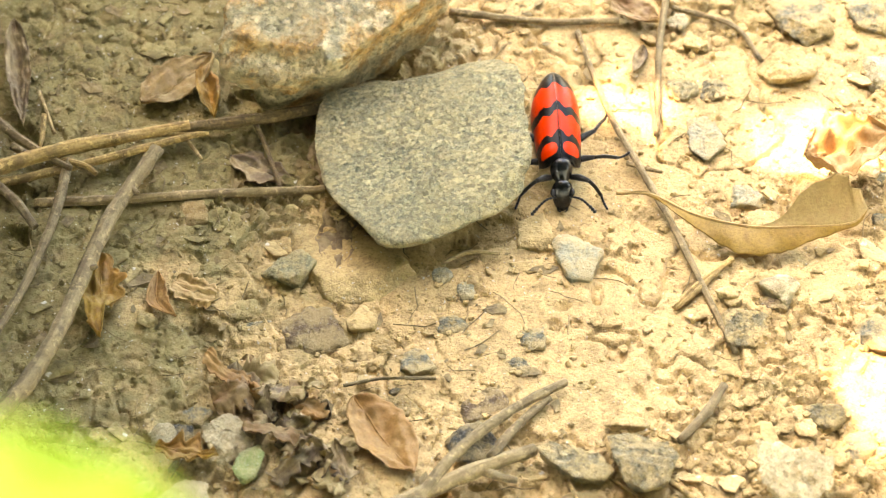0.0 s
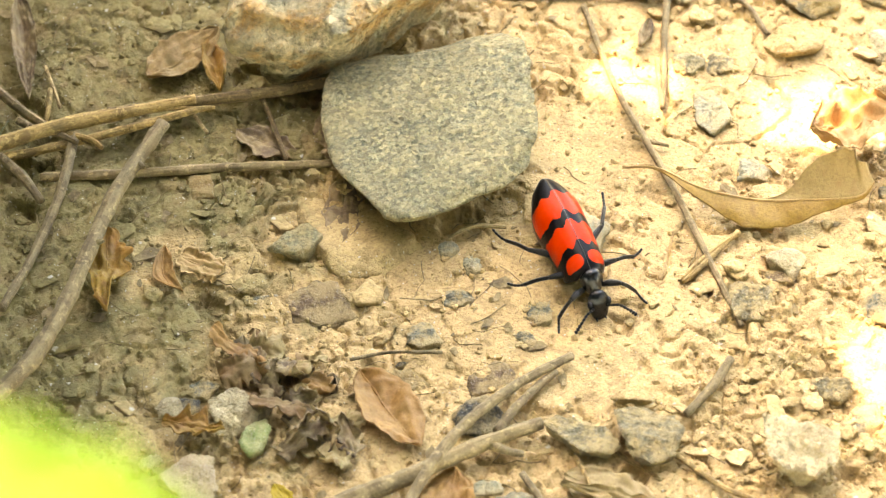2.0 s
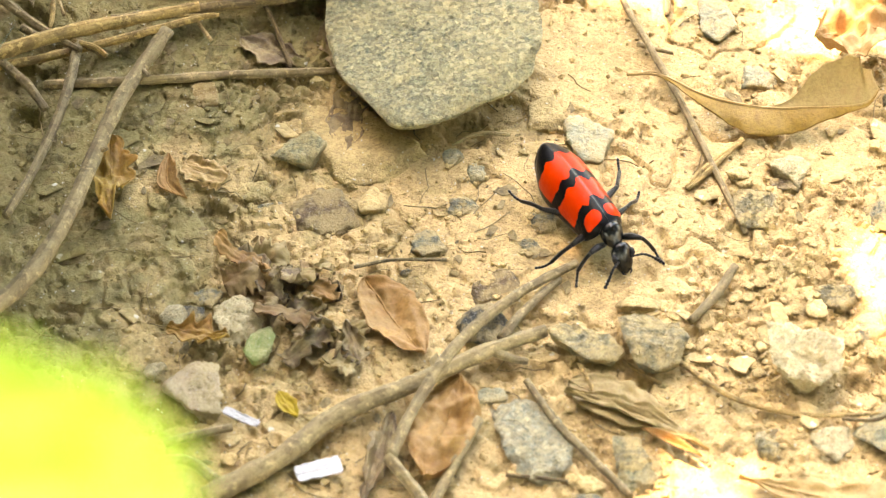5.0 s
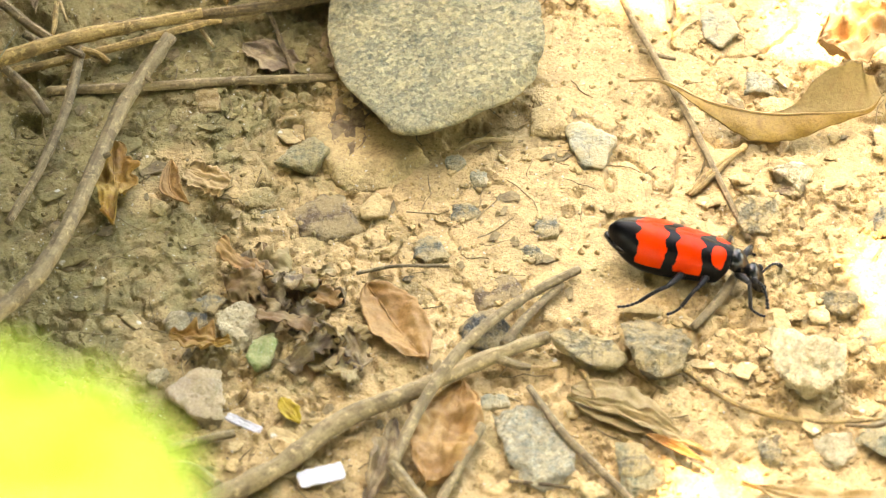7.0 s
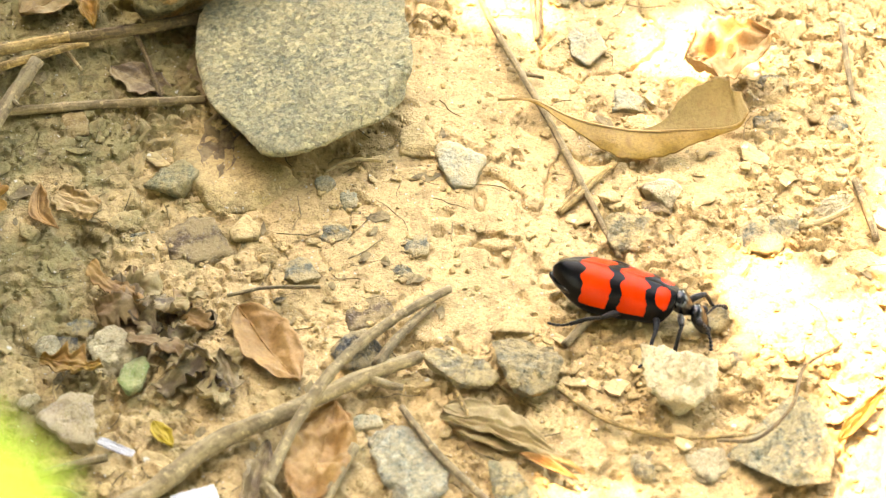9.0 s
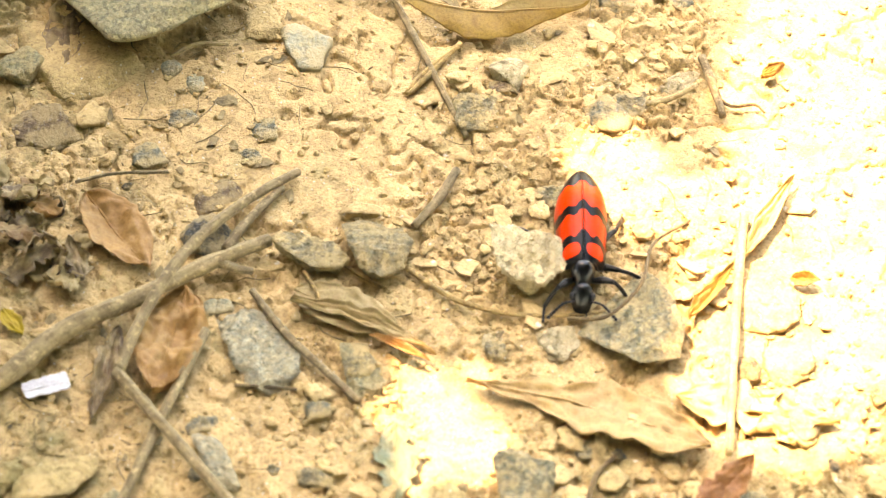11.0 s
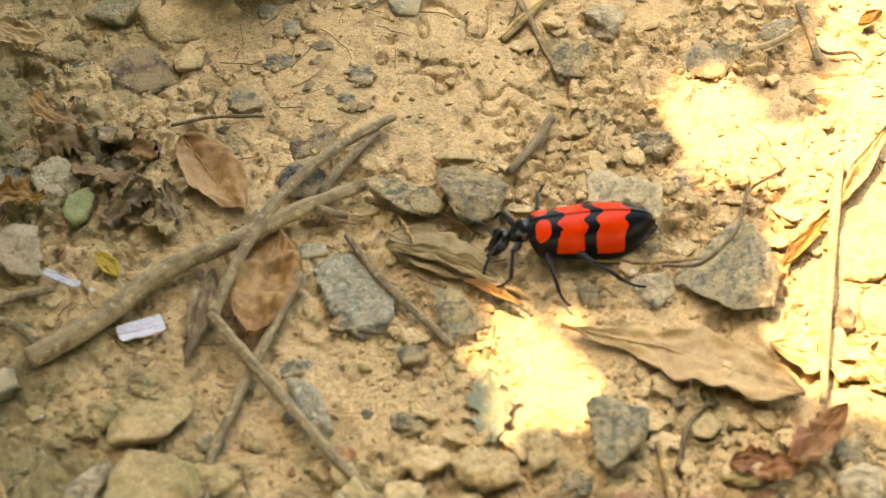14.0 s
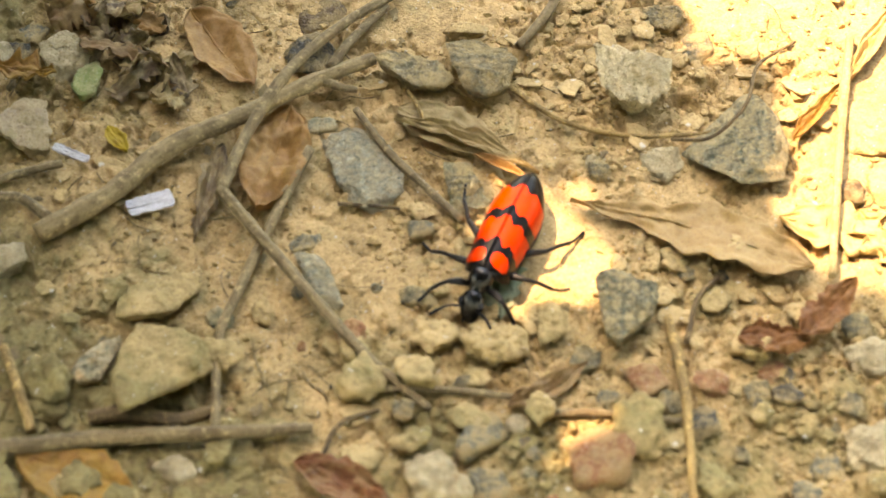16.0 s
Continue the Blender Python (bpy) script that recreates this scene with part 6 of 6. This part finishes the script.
def make_small_clods(count):
    """The smaller lumps of broken clay, too many to count."""
    rnd = np.random.RandomState(31)
    bases = []
    for k in range(12):
        sides = [(j * 60 + rnd.uniform(-22, 22), rnd.uniform(0.7, 1.3)) for j in range(6)]
        me = rock_mesh("lump", sides, rnd.uniform(1.2, 2.0), CRUMB, 80 + k, sharp=40, rough=3.2, level=3, lean_by=(-40, 4))
        bases.append((np.array([v.co[:] for v in me.vertices]), np.array([p.vertices[:] for p in me.polygons])))
        bpy.data.meshes.remove(me)
    vs, fs = [], []
    while len(vs) < count:
        x, y = rnd.uniform(-0.07, 0.115), rnd.uniform(-0.1, 0.08)
        if rnd.rand() > 0.06 + 0.94 * float(step(-0.05, 0.3, turned(x / MM, y / MM, 26, 2) + 0.007 * (x / MM - 38))) or on_stone(x, y) or rnd_of(rnd) < 0.9 * float(packed(x / MM, y / MM)):
            continue
        co, tri = bases[rnd.randint(12)]
        s = 0.25 + 0.75 * rnd.rand() ** 2.2
        a = rnd.uniform(0, 6.28)
        q = co * s @ np.array(((math.cos(a), -math.sin(a), 0), (math.sin(a), math.cos(a), 0), (0, 0, rnd.uniform(0.45, 0.8))))
        vs.append(q + (x, y, float(ground_height(x, y)) + 0.3 * s * MM))
        fs.append(tri)
    # soil banked against the bedded stones
    for sx, sy, sides in STONES:
        reach = sum(q[1] for q in sides) / len(sides)
        if reach > 12:
            continue
        for _ in range(int(6 + 3.2 * reach)):
            bearing, away = sides[rnd.randint(len(sides))]
            b = radians(bearing + rnd.normal(0, 28))
            d = away * rnd.uniform(0.92, 1.22) * MM
            x, y = sx + math.cos(b) * d, sy + math.sin(b) * d
            co, tri = bases[rnd.randint(12)]
            s = 0.14 + 0.42 * rnd.rand() ** 2
            a = rnd.uniform(0, 6.28)
            q = co * s @ np.array(((math.cos(a), -math.sin(a), 0), (math.sin(a), math.cos(a), 0), (0, 0, 0.9)))
            vs.append(q + (x, y, float(ground_height(x, y)) + 0.35 * s * MM))
            fs.append(tri)
    joined("soil_lumps", vs, fs, CRUMB, "broken lumps of dry ochre clay", "soil")


def make_flakes(count):
    """Thin angular flakes of dried clay, tilted and half sunk."""
    rnd = np.random.RandomState(51)
    kinds = []
    for _ in range(16):
        n = rnd.randint(5, 9)
        a = (np.arange(n) + rnd.uniform(-0.3, 0.3, n)) * 2 * math.pi / n
        rim = np.stack([np.cos(a) * rnd.uniform(0.7, 1.3, n), np.sin(a) * rnd.uniform(0.4, 0.9, n), rnd.normal(0, 0.06, n)], 1) * MM
        thick = rnd.uniform(0.18, 0.34) * MM
        inner = rim * 0.82 + (0, 0, 0.06 * MM)
        q = np.concatenate([inner, rim, rim * 0.9 - (0, 0, thick), [[0, 0, 0.08 * MM], [0, 0, -thick]]])
        tri = []
        for k in range(n):
            j = (k + 1) % n
            tri += [(3 * n, k, j), (k, n + k, j), (j, n + k, n + j), (n + k, 2 * n + k, n + j), (n + j, 2 * n + k, 2 * n + j), (3 * n + 1, 2 * n + j, 2 * n + k)]
        kinds.append(mesh_of("clay_flake", q, tri, CLOD, False))
    made = 0
    while made < count:
        x, y = rnd.uniform(-0.07, 0.115), rnd.uniform(-0.1, 0.08)
        if rnd.rand() > 0.35 + 0.65 * float(step(-0.1, 0.25, turned(x / MM, y / MM, 30, 2) + 0.005 * (x / MM - 25))) or on_stone(x, y) or rnd_of(rnd) < 0.9 * float(packed(x / MM, y / MM)):
            continue
        s = 0.8 + 2.4 * rnd.rand() ** 2
        ob = new("clay_flake", kinds[rnd.randint(16)])
        ob.matrix_basis = pose(x, y, float(ground_height(x, y)) + rnd.uniform(0.3, 0.85) * MM, rnd.normal(0, 12), rnd.normal(0, 12), rnd.uniform(0, 360)) @ Matrix.Diagonal((s, s, 1.0 + 0.3 * s, 1))
        tagged(ob, "thin broken flake of dried ochre clay", "clay flake", "flakes of dried clay")
        made += 1


def make_gravel(count):
    """Small mixed stones, thickest where the path turns gravelly."""
    rnd = random.Random(91)
    kinds = []
    for k, material in enumerate((ROCK_BLUE, ROCK_GREY, CLOD, ROCK_GREY, ROCK_BLUE, ROCK_GREEN, CLOD, ROCK_RED, CLOD, ROCK_DARK)):
        sides = [(j * 60 + rnd.uniform(-24, 24), rnd.uniform(0.75, 1.35)) for j in range(6)]
        kinds.append(rock_mesh("pebble", sides, rnd.uniform(1.2, 1.8), material, 140 + k, sharp=rnd.choice((10, 30)), rough=1.4, level=4, lean_by=(-36, 0)))
    made = 0
    while made < count:
        x, y = rnd.uniform(-0.045, 0.1), rnd.uniform(-0.1, 0.03)
        if rnd.random() > float(step(-0.045, -0.085, y)) + 0.03 or on_stone(x, y) or rnd_of(rnd) < 0.9 * float(packed(x / MM, y / MM)):
            continue
        s = 0.6 + 1.5 * rnd.random() ** 2
        ob = new("pebble", rnd.choice(kinds))
        ob.matrix_basis = pose(x, y, float(ground_height(x, y)) + 0.12 * s * MM, rnd.uniform(-12, 12), rnd.uniform(-12, 12), rnd.uniform(0, 360)) @ Matrix.Diagonal((s, s, s * 0.9, 1))
        tagged(ob, "small angular pebble bedded in dry clay", "pebble", "gravel on the path")
        made += 1


def make_fibres(count):
    """Fine roots and straw fibres lying on the soil."""
    rnd = np.random.RandomState(71)
    vs, fs = [], []
    while len(vs) < count:
        x, y = rnd.uniform(-0.074, 0.11), rnd.uniform(-0.1, 0.085)
        if rnd.rand() > 0.15 + 0.85 * float(step(0.15, -0.15, turned(x / MM, y / MM, 24, 2) + 0.006 * (x / MM + 5))):
            continue
        a, length = rnd.uniform(0, 6.28), rnd.uniform(2.5, 9) * MM
        p = []
        for k in range(5):
            p.append((x, y))
            a += rnd.normal(0, 0.35)
            x, y = x + math.cos(a) * length / 4, y + math.sin(a) * length / 4
        p = np.array(p)
        line = np.concatenate([p, (ground_height(p[:, 0], p[:, 1]) + rnd.uniform(0.2, 0.7) * MM)[:, None]], 1)
        r = rnd.uniform(0.06, 0.14) * MM
        side = np.array((-math.sin(a), math.cos(a), 0)) * r
        up = np.array((0, 0, r))
        q = np.concatenate([line + side, line + up, line - side, line - up])
        tri = []
        for i in range(4):
            for k in range(4):
                c, d = 5 * k + i, 5 * ((k + 1) % 4) + i
                tri += [(c, c + 1, d), (d, c + 1, d + 1)]
        vs.append(q)
        fs.append(np.array(tri))
    joined("root_fibres", vs, fs, LITTER, "fine dark roots and straw fibres on soil", "fibres")


def make_litter(count):
    """Scraps of rotted leaf and bark, most of them on the shaded side."""
    rnd = np.random.RandomState(14)
    vs, fs = [], []
    fan = np.array([(6, k, (k + 1) % 6) for k in range(6)])
    fan = np.concatenate([fan, fan[:, ::-1] + 7, np.array([(k, k + 7, (k + 1) % 6) for k in range(6)]), np.array([((k + 1) % 6, k + 7, (k + 1) % 6 + 7) for k in range(6)])])
    while len(vs) < count:
        x, y = rnd.uniform(-0.076, 0.11), rnd.uniform(-0.1, 0.085)
        if rnd.rand() > 0.08 + 0.92 * float(step(0.10, -0.14, turned(x / MM, y / MM, 24, 2) + 0.007 * (x / MM + 14))):
            continue
        r = (0.3 + 1.8 * rnd.rand() ** 3.5) * MM
        a = np.arange(6) * math.pi / 3 + rnd.uniform(-0.4, 0.4, 6)
        rim = np.stack([np.cos(a) * r * rnd.uniform(0.6, 1.4, 6), np.sin(a) * r * rnd.uniform(0.3, 0.8, 6), rnd.uniform(-0.12, 0.18, 6) * r], 1)
        top = np.concatenate([rim, [[0, 0, 0.05 * r]]])
        q = np.concatenate([top, top - (0, 0, 0.08 * MM)])
        b = rnd.uniform(0, 6.28)
        q = q @ np.array(((math.cos(b), -math.sin(b), 0), (math.sin(b), math.cos(b), 0), (0, 0, 1)))
        vs.append(q + (x, y, float(ground_height(x, y)) + 0.3 * MM))
        fs.append(fan)
    joined("leaf_litter", vs, fs, LITTER, "dark scraps of rotted leaf and bark", "litter", False)


def make_clods(count):
    rnd = random.Random(21)
    kinds = []
    for k in range(10):
        sides = [(j * 60 + rnd.uniform(-22, 22), rnd.uniform(0.7, 1.3)) for j in range(6)]
        kinds.append(rock_mesh("soil_clod", sides, rnd.uniform(1.3, 2.0), CLOD, 60 + k, sharp=40, rough=3.0, level=4, lean_by=(-40, 0)))
    made = 0
    while made < count:
        x, y = rnd.uniform(-0.07, 0.115), rnd.uniform(-0.1, 0.08)
        if rnd.random() > 0.12 + 0.88 * float(step(-0.05, 0.25, turned(x / MM, y / MM, 30, 2) + 0.006 * (x / MM - 35))) + 0.7 * float(step(-0.045, -0.08, y)) or on_stone(x, y) or rnd_of(rnd) < 0.9 * float(packed(x / MM, y / MM)):
            continue
        s = 0.5 + (1.0 + 1.6 * float(step(-0.045, -0.08, y))) * rnd.random() ** 2.5
        ob = new("soil_clod", rnd.choice(kinds))
        ob.matrix_basis = pose(x, y, float(ground_height(x, y)) + 0.45 * s * MM, rnd.uniform(-20, 20), rnd.uniform(-20, 20), rnd.uniform(0, 360)) @ Matrix.Diagonal((s, s, s * rnd.uniform(0.6, 1.0), 1))
        tagged(ob, "small rough clod of dry ochre clay", "clod", "clods of dry soil")
        made += 1


LITTER = leaf_material("leaf_scraps", (0.13, 0.09, 0.035), (0.32, 0.22, 0.085), (0.22, 0.16, 0.065), 0.7, 0.0)
make_clods(200)
make_crumbs(20000)
make_litter(600)
make_fibres(260)
make_small_clods(560)
make_flakes(290)
make_gravel(110)


# ---- the bush towards the sun, whose leaves shade the path but for a few gaps ----
GAPS = (  # middle x, y and half sizes of the sunlit gaps on the soil, and their turn
    (0.0298, 0.0575, 0.0042, 0.0034, 0),
    (0.0380, 0.0560, 0.0028, 0.0030, 0),
    (0.0612, 0.0490, 0.0066, 0.0060, 0),
    (0.0698, 0.0422, 0.0050, 0.0040, 0),
    (0.0722, -0.0076, 0.0056, 0.0089, 0),
    (0.0810, -0.0131, 0.0089, 0.0043, 0),
    (0.1128, 0.0141, 0.0185, 0.0227, 0),
    (0.1112, -0.0096, 0.0171, 0.0227, 0),
    (0.1041, -0.0275, 0.0177, 0.0208, 0),
    (0.0922, -0.0169, 0.0098, 0.0079, 0),
    (0.0892, -0.0336, 0.0087, 0.0151, 0),
    (0.0882, -0.0486, 0.0112, 0.0095, 0),
    (0.0954, -0.0531, 0.0111, 0.0099, 0),
    (0.0407, -0.0487, 0.0064, 0.0063, 0),
    (0.0412, -0.0586, 0.0067, 0.0071, 0),
    (0.0375, -0.0525, 0.0045, 0.0080, 0),
    (0.0439, -0.0883, 0.0037, 0.0021, 0),
)


def in_gap(x, y):
    for gx, gy, rx, ry, turn in GAPS:
        c, s = math.cos(radians(turn)), math.sin(radians(turn))
        u, v = (x - gx) * c + (y - gy) * s, (y - gy) * c - (x - gx) * s
        if (u / rx) ** 2 + (v / ry) ** 2 < 1:
            return True
    return False


def make_bush():
    rnd = random.Random(8)
    bush = new("bush")
    root = Vector((-0.42, 0.46, 0.0))
    bush.location = root
    tagged(bush, "leafy green bush overhanging the path", "bush")
    shape = [(-1.0, 0.0), (-0.55, 0.42), (0.0, 0.5), (0.55, 0.36), (1.0, 0.0), (0.55, -0.36), (0.0, -0.5), (-0.55, -0.42)]
    verts, faces = [], []
    for layer, height in enumerate((0.29, 0.305, 0.32)):
        y = -0.118
        while y < 0.1:
            x = -0.088
            while x < 0.13:
                gx, gy = x + rnd.uniform(-2.6, 2.6) * MM, y + rnd.uniform(-2.6, 2.6) * MM
                h = height + rnd.uniform(-10, 10) * MM
                size = rnd.uniform(5.0, 7.0) * MM
                head = rnd.uniform(0, 6.28)
                flat = [(gx + size * (u * math.cos(head) - v * math.sin(head)), gy + size * (u * math.sin(head) + v * math.cos(head))) for u, v in shape]
                if not any(in_gap(*q) for q in flat + [(gx, gy)]):
                    c = Vector((gx, gy, 0)) + TO_SUN * (h / TO_SUN.z) - root
                    k = len(verts)
                    tip = rnd.uniform(-0.25, 0.25)
                    for (u, v), q in zip(shape, flat):
                        verts.append((c.x + q[0] - gx, c.y + q[1] - gy, c.z + size * (tip * u - 0.12 * u * u)))
                    verts.append((c.x, c.y, c.z + 0.08 * size))
                    faces += [(k + j, k + (j + 1) % 8, k + 8) for j in range(8)]
                x += 5.2 * MM
            y += 5.2 * MM
    part("foliage", mesh_of("foliage", verts, faces, LEAF_THIN), bush, "small green leaves")["kind"] = "stuff"
    for k in range(7):
        a = Vector((rnd.uniform(-0.10, 0.12), rnd.uniform(-0.12, 0.12), 0)) + TO_SUN * (0.37 / TO_SUN.z) - root
        mid = Vector((a.x * 0.35, a.y * 0.35, a.z * 1.0))
        part("branch", tube_mesh("branch", [(0, 0, -0.01), tuple(mid * 0.5 + Vector((0, 0, 0.08))), tuple(mid), tuple(a)], (5, 3, 1.2), TWIG, k, 8, 0.05, 12), bush)


LEAF_BUSH = leaf_material("bush_leaf", (0.05, 0.10, 0.025), (0.08, 0.14, 0.035), (0.04, 0.08, 0.02), 0.5, 0.0, dust=0.0)
LEAF_THIN = leaf_material("thin_sunlit_leaf", (0.30, 0.33, 0.12), (0.38, 0.40, 0.16), (0.26, 0.28, 0.10), 0.5, 0.55, dust=0.0)
make_bush()


def blocking_thicket(x, y, height, spread, seed):
    """Unseen shrub added to block low skylight: stems that fork, loose crown of leaves."""
    rnd = np.random.RandomState(seed)
    shrub = new("shrub")
    shrub.location = (x, y, 0)
    tagged(shrub, "unseen shrub added to block low skylight", "shrub")
    tips = []
    for k in range(6):
        a, lean = k * 1.05 + rnd.uniform(-0.4, 0.4), rnd.uniform(0.15, 0.6) * spread
        top = (math.cos(a) * lean, math.sin(a) * lean, height * rnd.uniform(0.7, 0.95))
        part("stem", tube_mesh("stem", [(0, 0, -0.02), (top[0] * 0.3, top[1] * 0.3, top[2] * 0.5), top], (16, 10, 4), TWIG, seed + k, 8, 0.05, 60), shrub)
        tips += [np.array(top) * s + rnd.normal(0, 0.14 * spread, 3) * (1, 1, 0.8) for s in np.linspace(0.12, 1.0, 16) for _ in range(2)]
    vs, fs = [], []
    tri = np.array(((0, 1, 2), (0, 2, 3)))
    for c in tips:
        for _ in range(34):
            p = c + rnd.normal(0, 0.12 * spread, 3)
            u = rnd.normal(0, 1, 3)
            u = u / np.linalg.norm(u)
            v = np.cross(u, rnd.normal(0, 1, 3))
            v = v / np.linalg.norm(v)
            s = rnd.uniform(0.035, 0.06) * (0.5 + 0.25 * height)
            vs.append(np.array((p - u * s, p + v * s * 0.45, p + u * s, p - v * s * 0.45)))
            fs.append(tri)
    crown = joined("crown", vs, fs, LEAF_BUSH, "loose crown of green leaves", "")
    crown.parent = shrub


def shade_herb(x, y, spread_x, spread_y, height, seed):
    """An unseen low leafy plant, added to dim the soil near it."""
    rnd = np.random.RandomState(seed)
    plant = new("shade_herb")
    plant.location = (x, y, 0)
    tagged(plant, "unseen low leafy plant added to dim the left", "plant")
    vs, fs = [], []
    tri = np.array(((0, 1, 2), (0, 2, 3)))
    for k in range(16):
        top = rnd.uniform((-spread_x, -spread_y, 0.4 * height), (spread_x, spread_y, height))
        part("stem", tube_mesh("stem", [(top[0] * 0.3, top[1] * 0.3, -0.004), tuple(top * (0.7, 0.7, 0.5)), tuple(top)], (1.6, 1.2, 0.6), LEAF_BUSH, seed + k, 6, 0.03, 12), plant)
        for _ in range(110):
            p = top * (1, 1, rnd.uniform(0.1, 1.0)) + rnd.normal(0, 0.018, 3)
            u = rnd.normal(0, 1, 3)
            u = u / np.linalg.norm(u)
            v = np.cross(u, rnd.normal(0, 1, 3))
            v = v / np.linalg.norm(v)
            s = rnd.uniform(0.008, 0.014)
            vs.append(np.array((p - u * s, p + v * s * 0.5, p + u * s, p - v * s * 0.5)))
            fs.append(tri)
    leaves = joined("leaves", vs, fs, LEAF_BUSH, "small green leaves", "")
    leaves.parent = plant


# added just out of view to keep skylight off the left side
shade_herb(-0.160, 0.085, 0.026, 0.05, 0.24, 401)
shade_herb(-0.152, 0.0, 0.026, 0.06, 0.20, 402)
shade_herb(-0.11, 0.19, 0.05, 0.03, 0.18, 403)
# unseen shrubs, tallest behind the camera, so skylight falls from the far side
for k, (sx, sy, sh) in enumerate(((-1.4, 0.0, 2.0), (-1.25, -1.0, 3.6), (-0.5, -1.5, 4.6), (0.5, -1.5, 4.6), (1.3, -1.1, 4.2), (1.5, -0.1, 2.8), (1.5, 1.0, 1.6), (0.4, 2.0, 1.6), (-0.9, 2.0, 1.6))):
    blocking_thicket(sx, sy, sh, 0.4 + 0.2 * sh, 300 + k)


# ---- what moves ----
def ride(x, y):
    """Height at which the beetle's feet find hold: the mean of the soil round it."""
    return float(np.mean([ground_height(x + dx, y + dy) for dx in (-0.008, 0, 0.008) for dy in (-0.008, 0, 0.008)])) + 0.0009


def motions():
    # the near leaf hangs still, then swings aside
    home = fresh_leaf.matrix_basis.copy()
    away = Matrix.Translation((-0.027, -0.0065, 0.0065)) @ home
    walk(fresh_leaf, [(0, Matrix.Translation((0.002, 0.0014, 0.0007)) @ home), (6, home), (9.4, home), (10.2, Matrix.Translation((-0.0045, -0.0015, 0)) @ home), (12.0, away), (16, away)])
    walk(beetle, [
        (0.00, pose(0.02098, 0.04711, ride(0.0210, 0.0471), 0, 1.0, -87.0)),
        (0.50, pose(0.02107, 0.03895, ride(0.0211, 0.0390), 0, 3.3, -99.5)),
        (1.00, pose(0.02102, 0.02981, ride(0.0210, 0.0298), 0, 7.5, -117.8)),
        (1.50, pose(0.01953, 0.02509, ride(0.0195, 0.0251), 0, 8.3, -100.7)),
        (2.00, pose(0.02086, 0.01756, ride(0.0209, 0.0176), 0, 4.6, -68.4)),
        (2.50, pose(0.02126, 0.01453, ride(0.0213, 0.0145), 0, 5.1, -77.2)),
        (3.00, pose(0.02022, 0.01198, ride(0.0202, 0.0120), 0, -5.7, -103.2)),
        (3.50, pose(0.01880, 0.01284, ride(0.0188, 0.0128), 0, -4.2, -125.1)),
        (4.33, pose(0.02033, 0.00929, ride(0.0203, 0.0093), 0, -2.2, -88.1)),
        (5.17, pose(0.02188, 0.00569, ride(0.0219, 0.0057), 0, -0.2, -50.8)),
        (6.00, pose(0.02341, 0.00213, ride(0.0234, 0.0021), -9, 1.8, -13.8)),
        (6.50, pose(0.02991, -0.00280, ride(0.0299, -0.0028), -9, 4.7, -25.9)),
        (7.00, pose(0.03598, -0.00455, ride(0.0360, -0.0046), -9, 0.7, -16.2)),
        (7.50, pose(0.03639, -0.00393, ride(0.0364, -0.0039), -9, 0.5, -10.4)),
        (8.00, pose(0.03738, -0.00618, ride(0.0374, -0.0062), -9, -2.5, 10.4)),
        (8.50, pose(0.04272, -0.00730, ride(0.0427, -0.0073), -9, 0.7, -8.2)),
        (9.00, pose(0.04737, -0.00918, ride(0.0474, -0.0092), -9, -0.4, -18.9)),
        (9.50, pose(0.05341, -0.01220, ride(0.0534, -0.0122), -5, -2.3, -27.6)),
        (10.00, pose(0.05767, -0.01392, ride(0.0577, -0.0139), -5, -7.8, -55.4)),
        (10.20, pose(0.05859, -0.01460, ride(0.0586, -0.0146), -5, -11.0, -75.5)),
        (10.90, pose(0.06420, -0.01980, ride(0.0642, -0.0198), 0, -6.0, -92.0)),
        (11.60, pose(0.06360, -0.02800, ride(0.0636, -0.0280), 0, -6.0, -126.0)),
        (12.30, pose(0.05680, -0.03140, ride(0.0568, -0.0314), 4, -8.1, -158.3)),
        (12.50, pose(0.05607, -0.03268, ride(0.0561, -0.0327), 4, -7.8, -161.6)),
        (13.00, pose(0.05217, -0.03122, ride(0.0522, -0.0312), 4, 0.4, -192.6)),
        (13.50, pose(0.05054, -0.03056, ride(0.0505, -0.0306), 4, 0.0, -190.2)),
        (14.00, pose(0.04894, -0.03142, ride(0.0489, -0.0314), 4, -5.9, -173.8)),
        (14.50, pose(0.04484, -0.03354, ride(0.0448, -0.0335), 4, -20.0, -143.9)),
        (15.00, pose(0.03975, -0.03999, ride(0.0397, -0.0400), 0, -6.3, -132.8)),
        (15.50, pose(0.03711, -0.04768, ride(0.0371, -0.0477), 0, 0.4, -116.8)),
        (16.00, pose(0.03441, -0.05500, ride(0.0344, -0.0550), 0, -1.9, -115.9)),
    ])
    # alternating tripod steps while it walks, slower while it turns
    for leg, name, s in beetle_legs:
        first = (name == "middle_leg") == (s > 0)
        swing = {"front_leg": 16, "middle_leg": 14, "hind_leg": 12}[name]
        rows = []
        for k in range(81):
            t = k * 0.2
            a = math.pi * t / 0.4 + (0 if first else math.pi)
            lift = max(0.0, math.cos(a)) * 9
            rows.append((t, Matrix.Translation(leg.location) @ pose(0, 0, 0, lift * s, 0, swing * math.sin(a) * s)))
        walk(leg, rows)


motions()
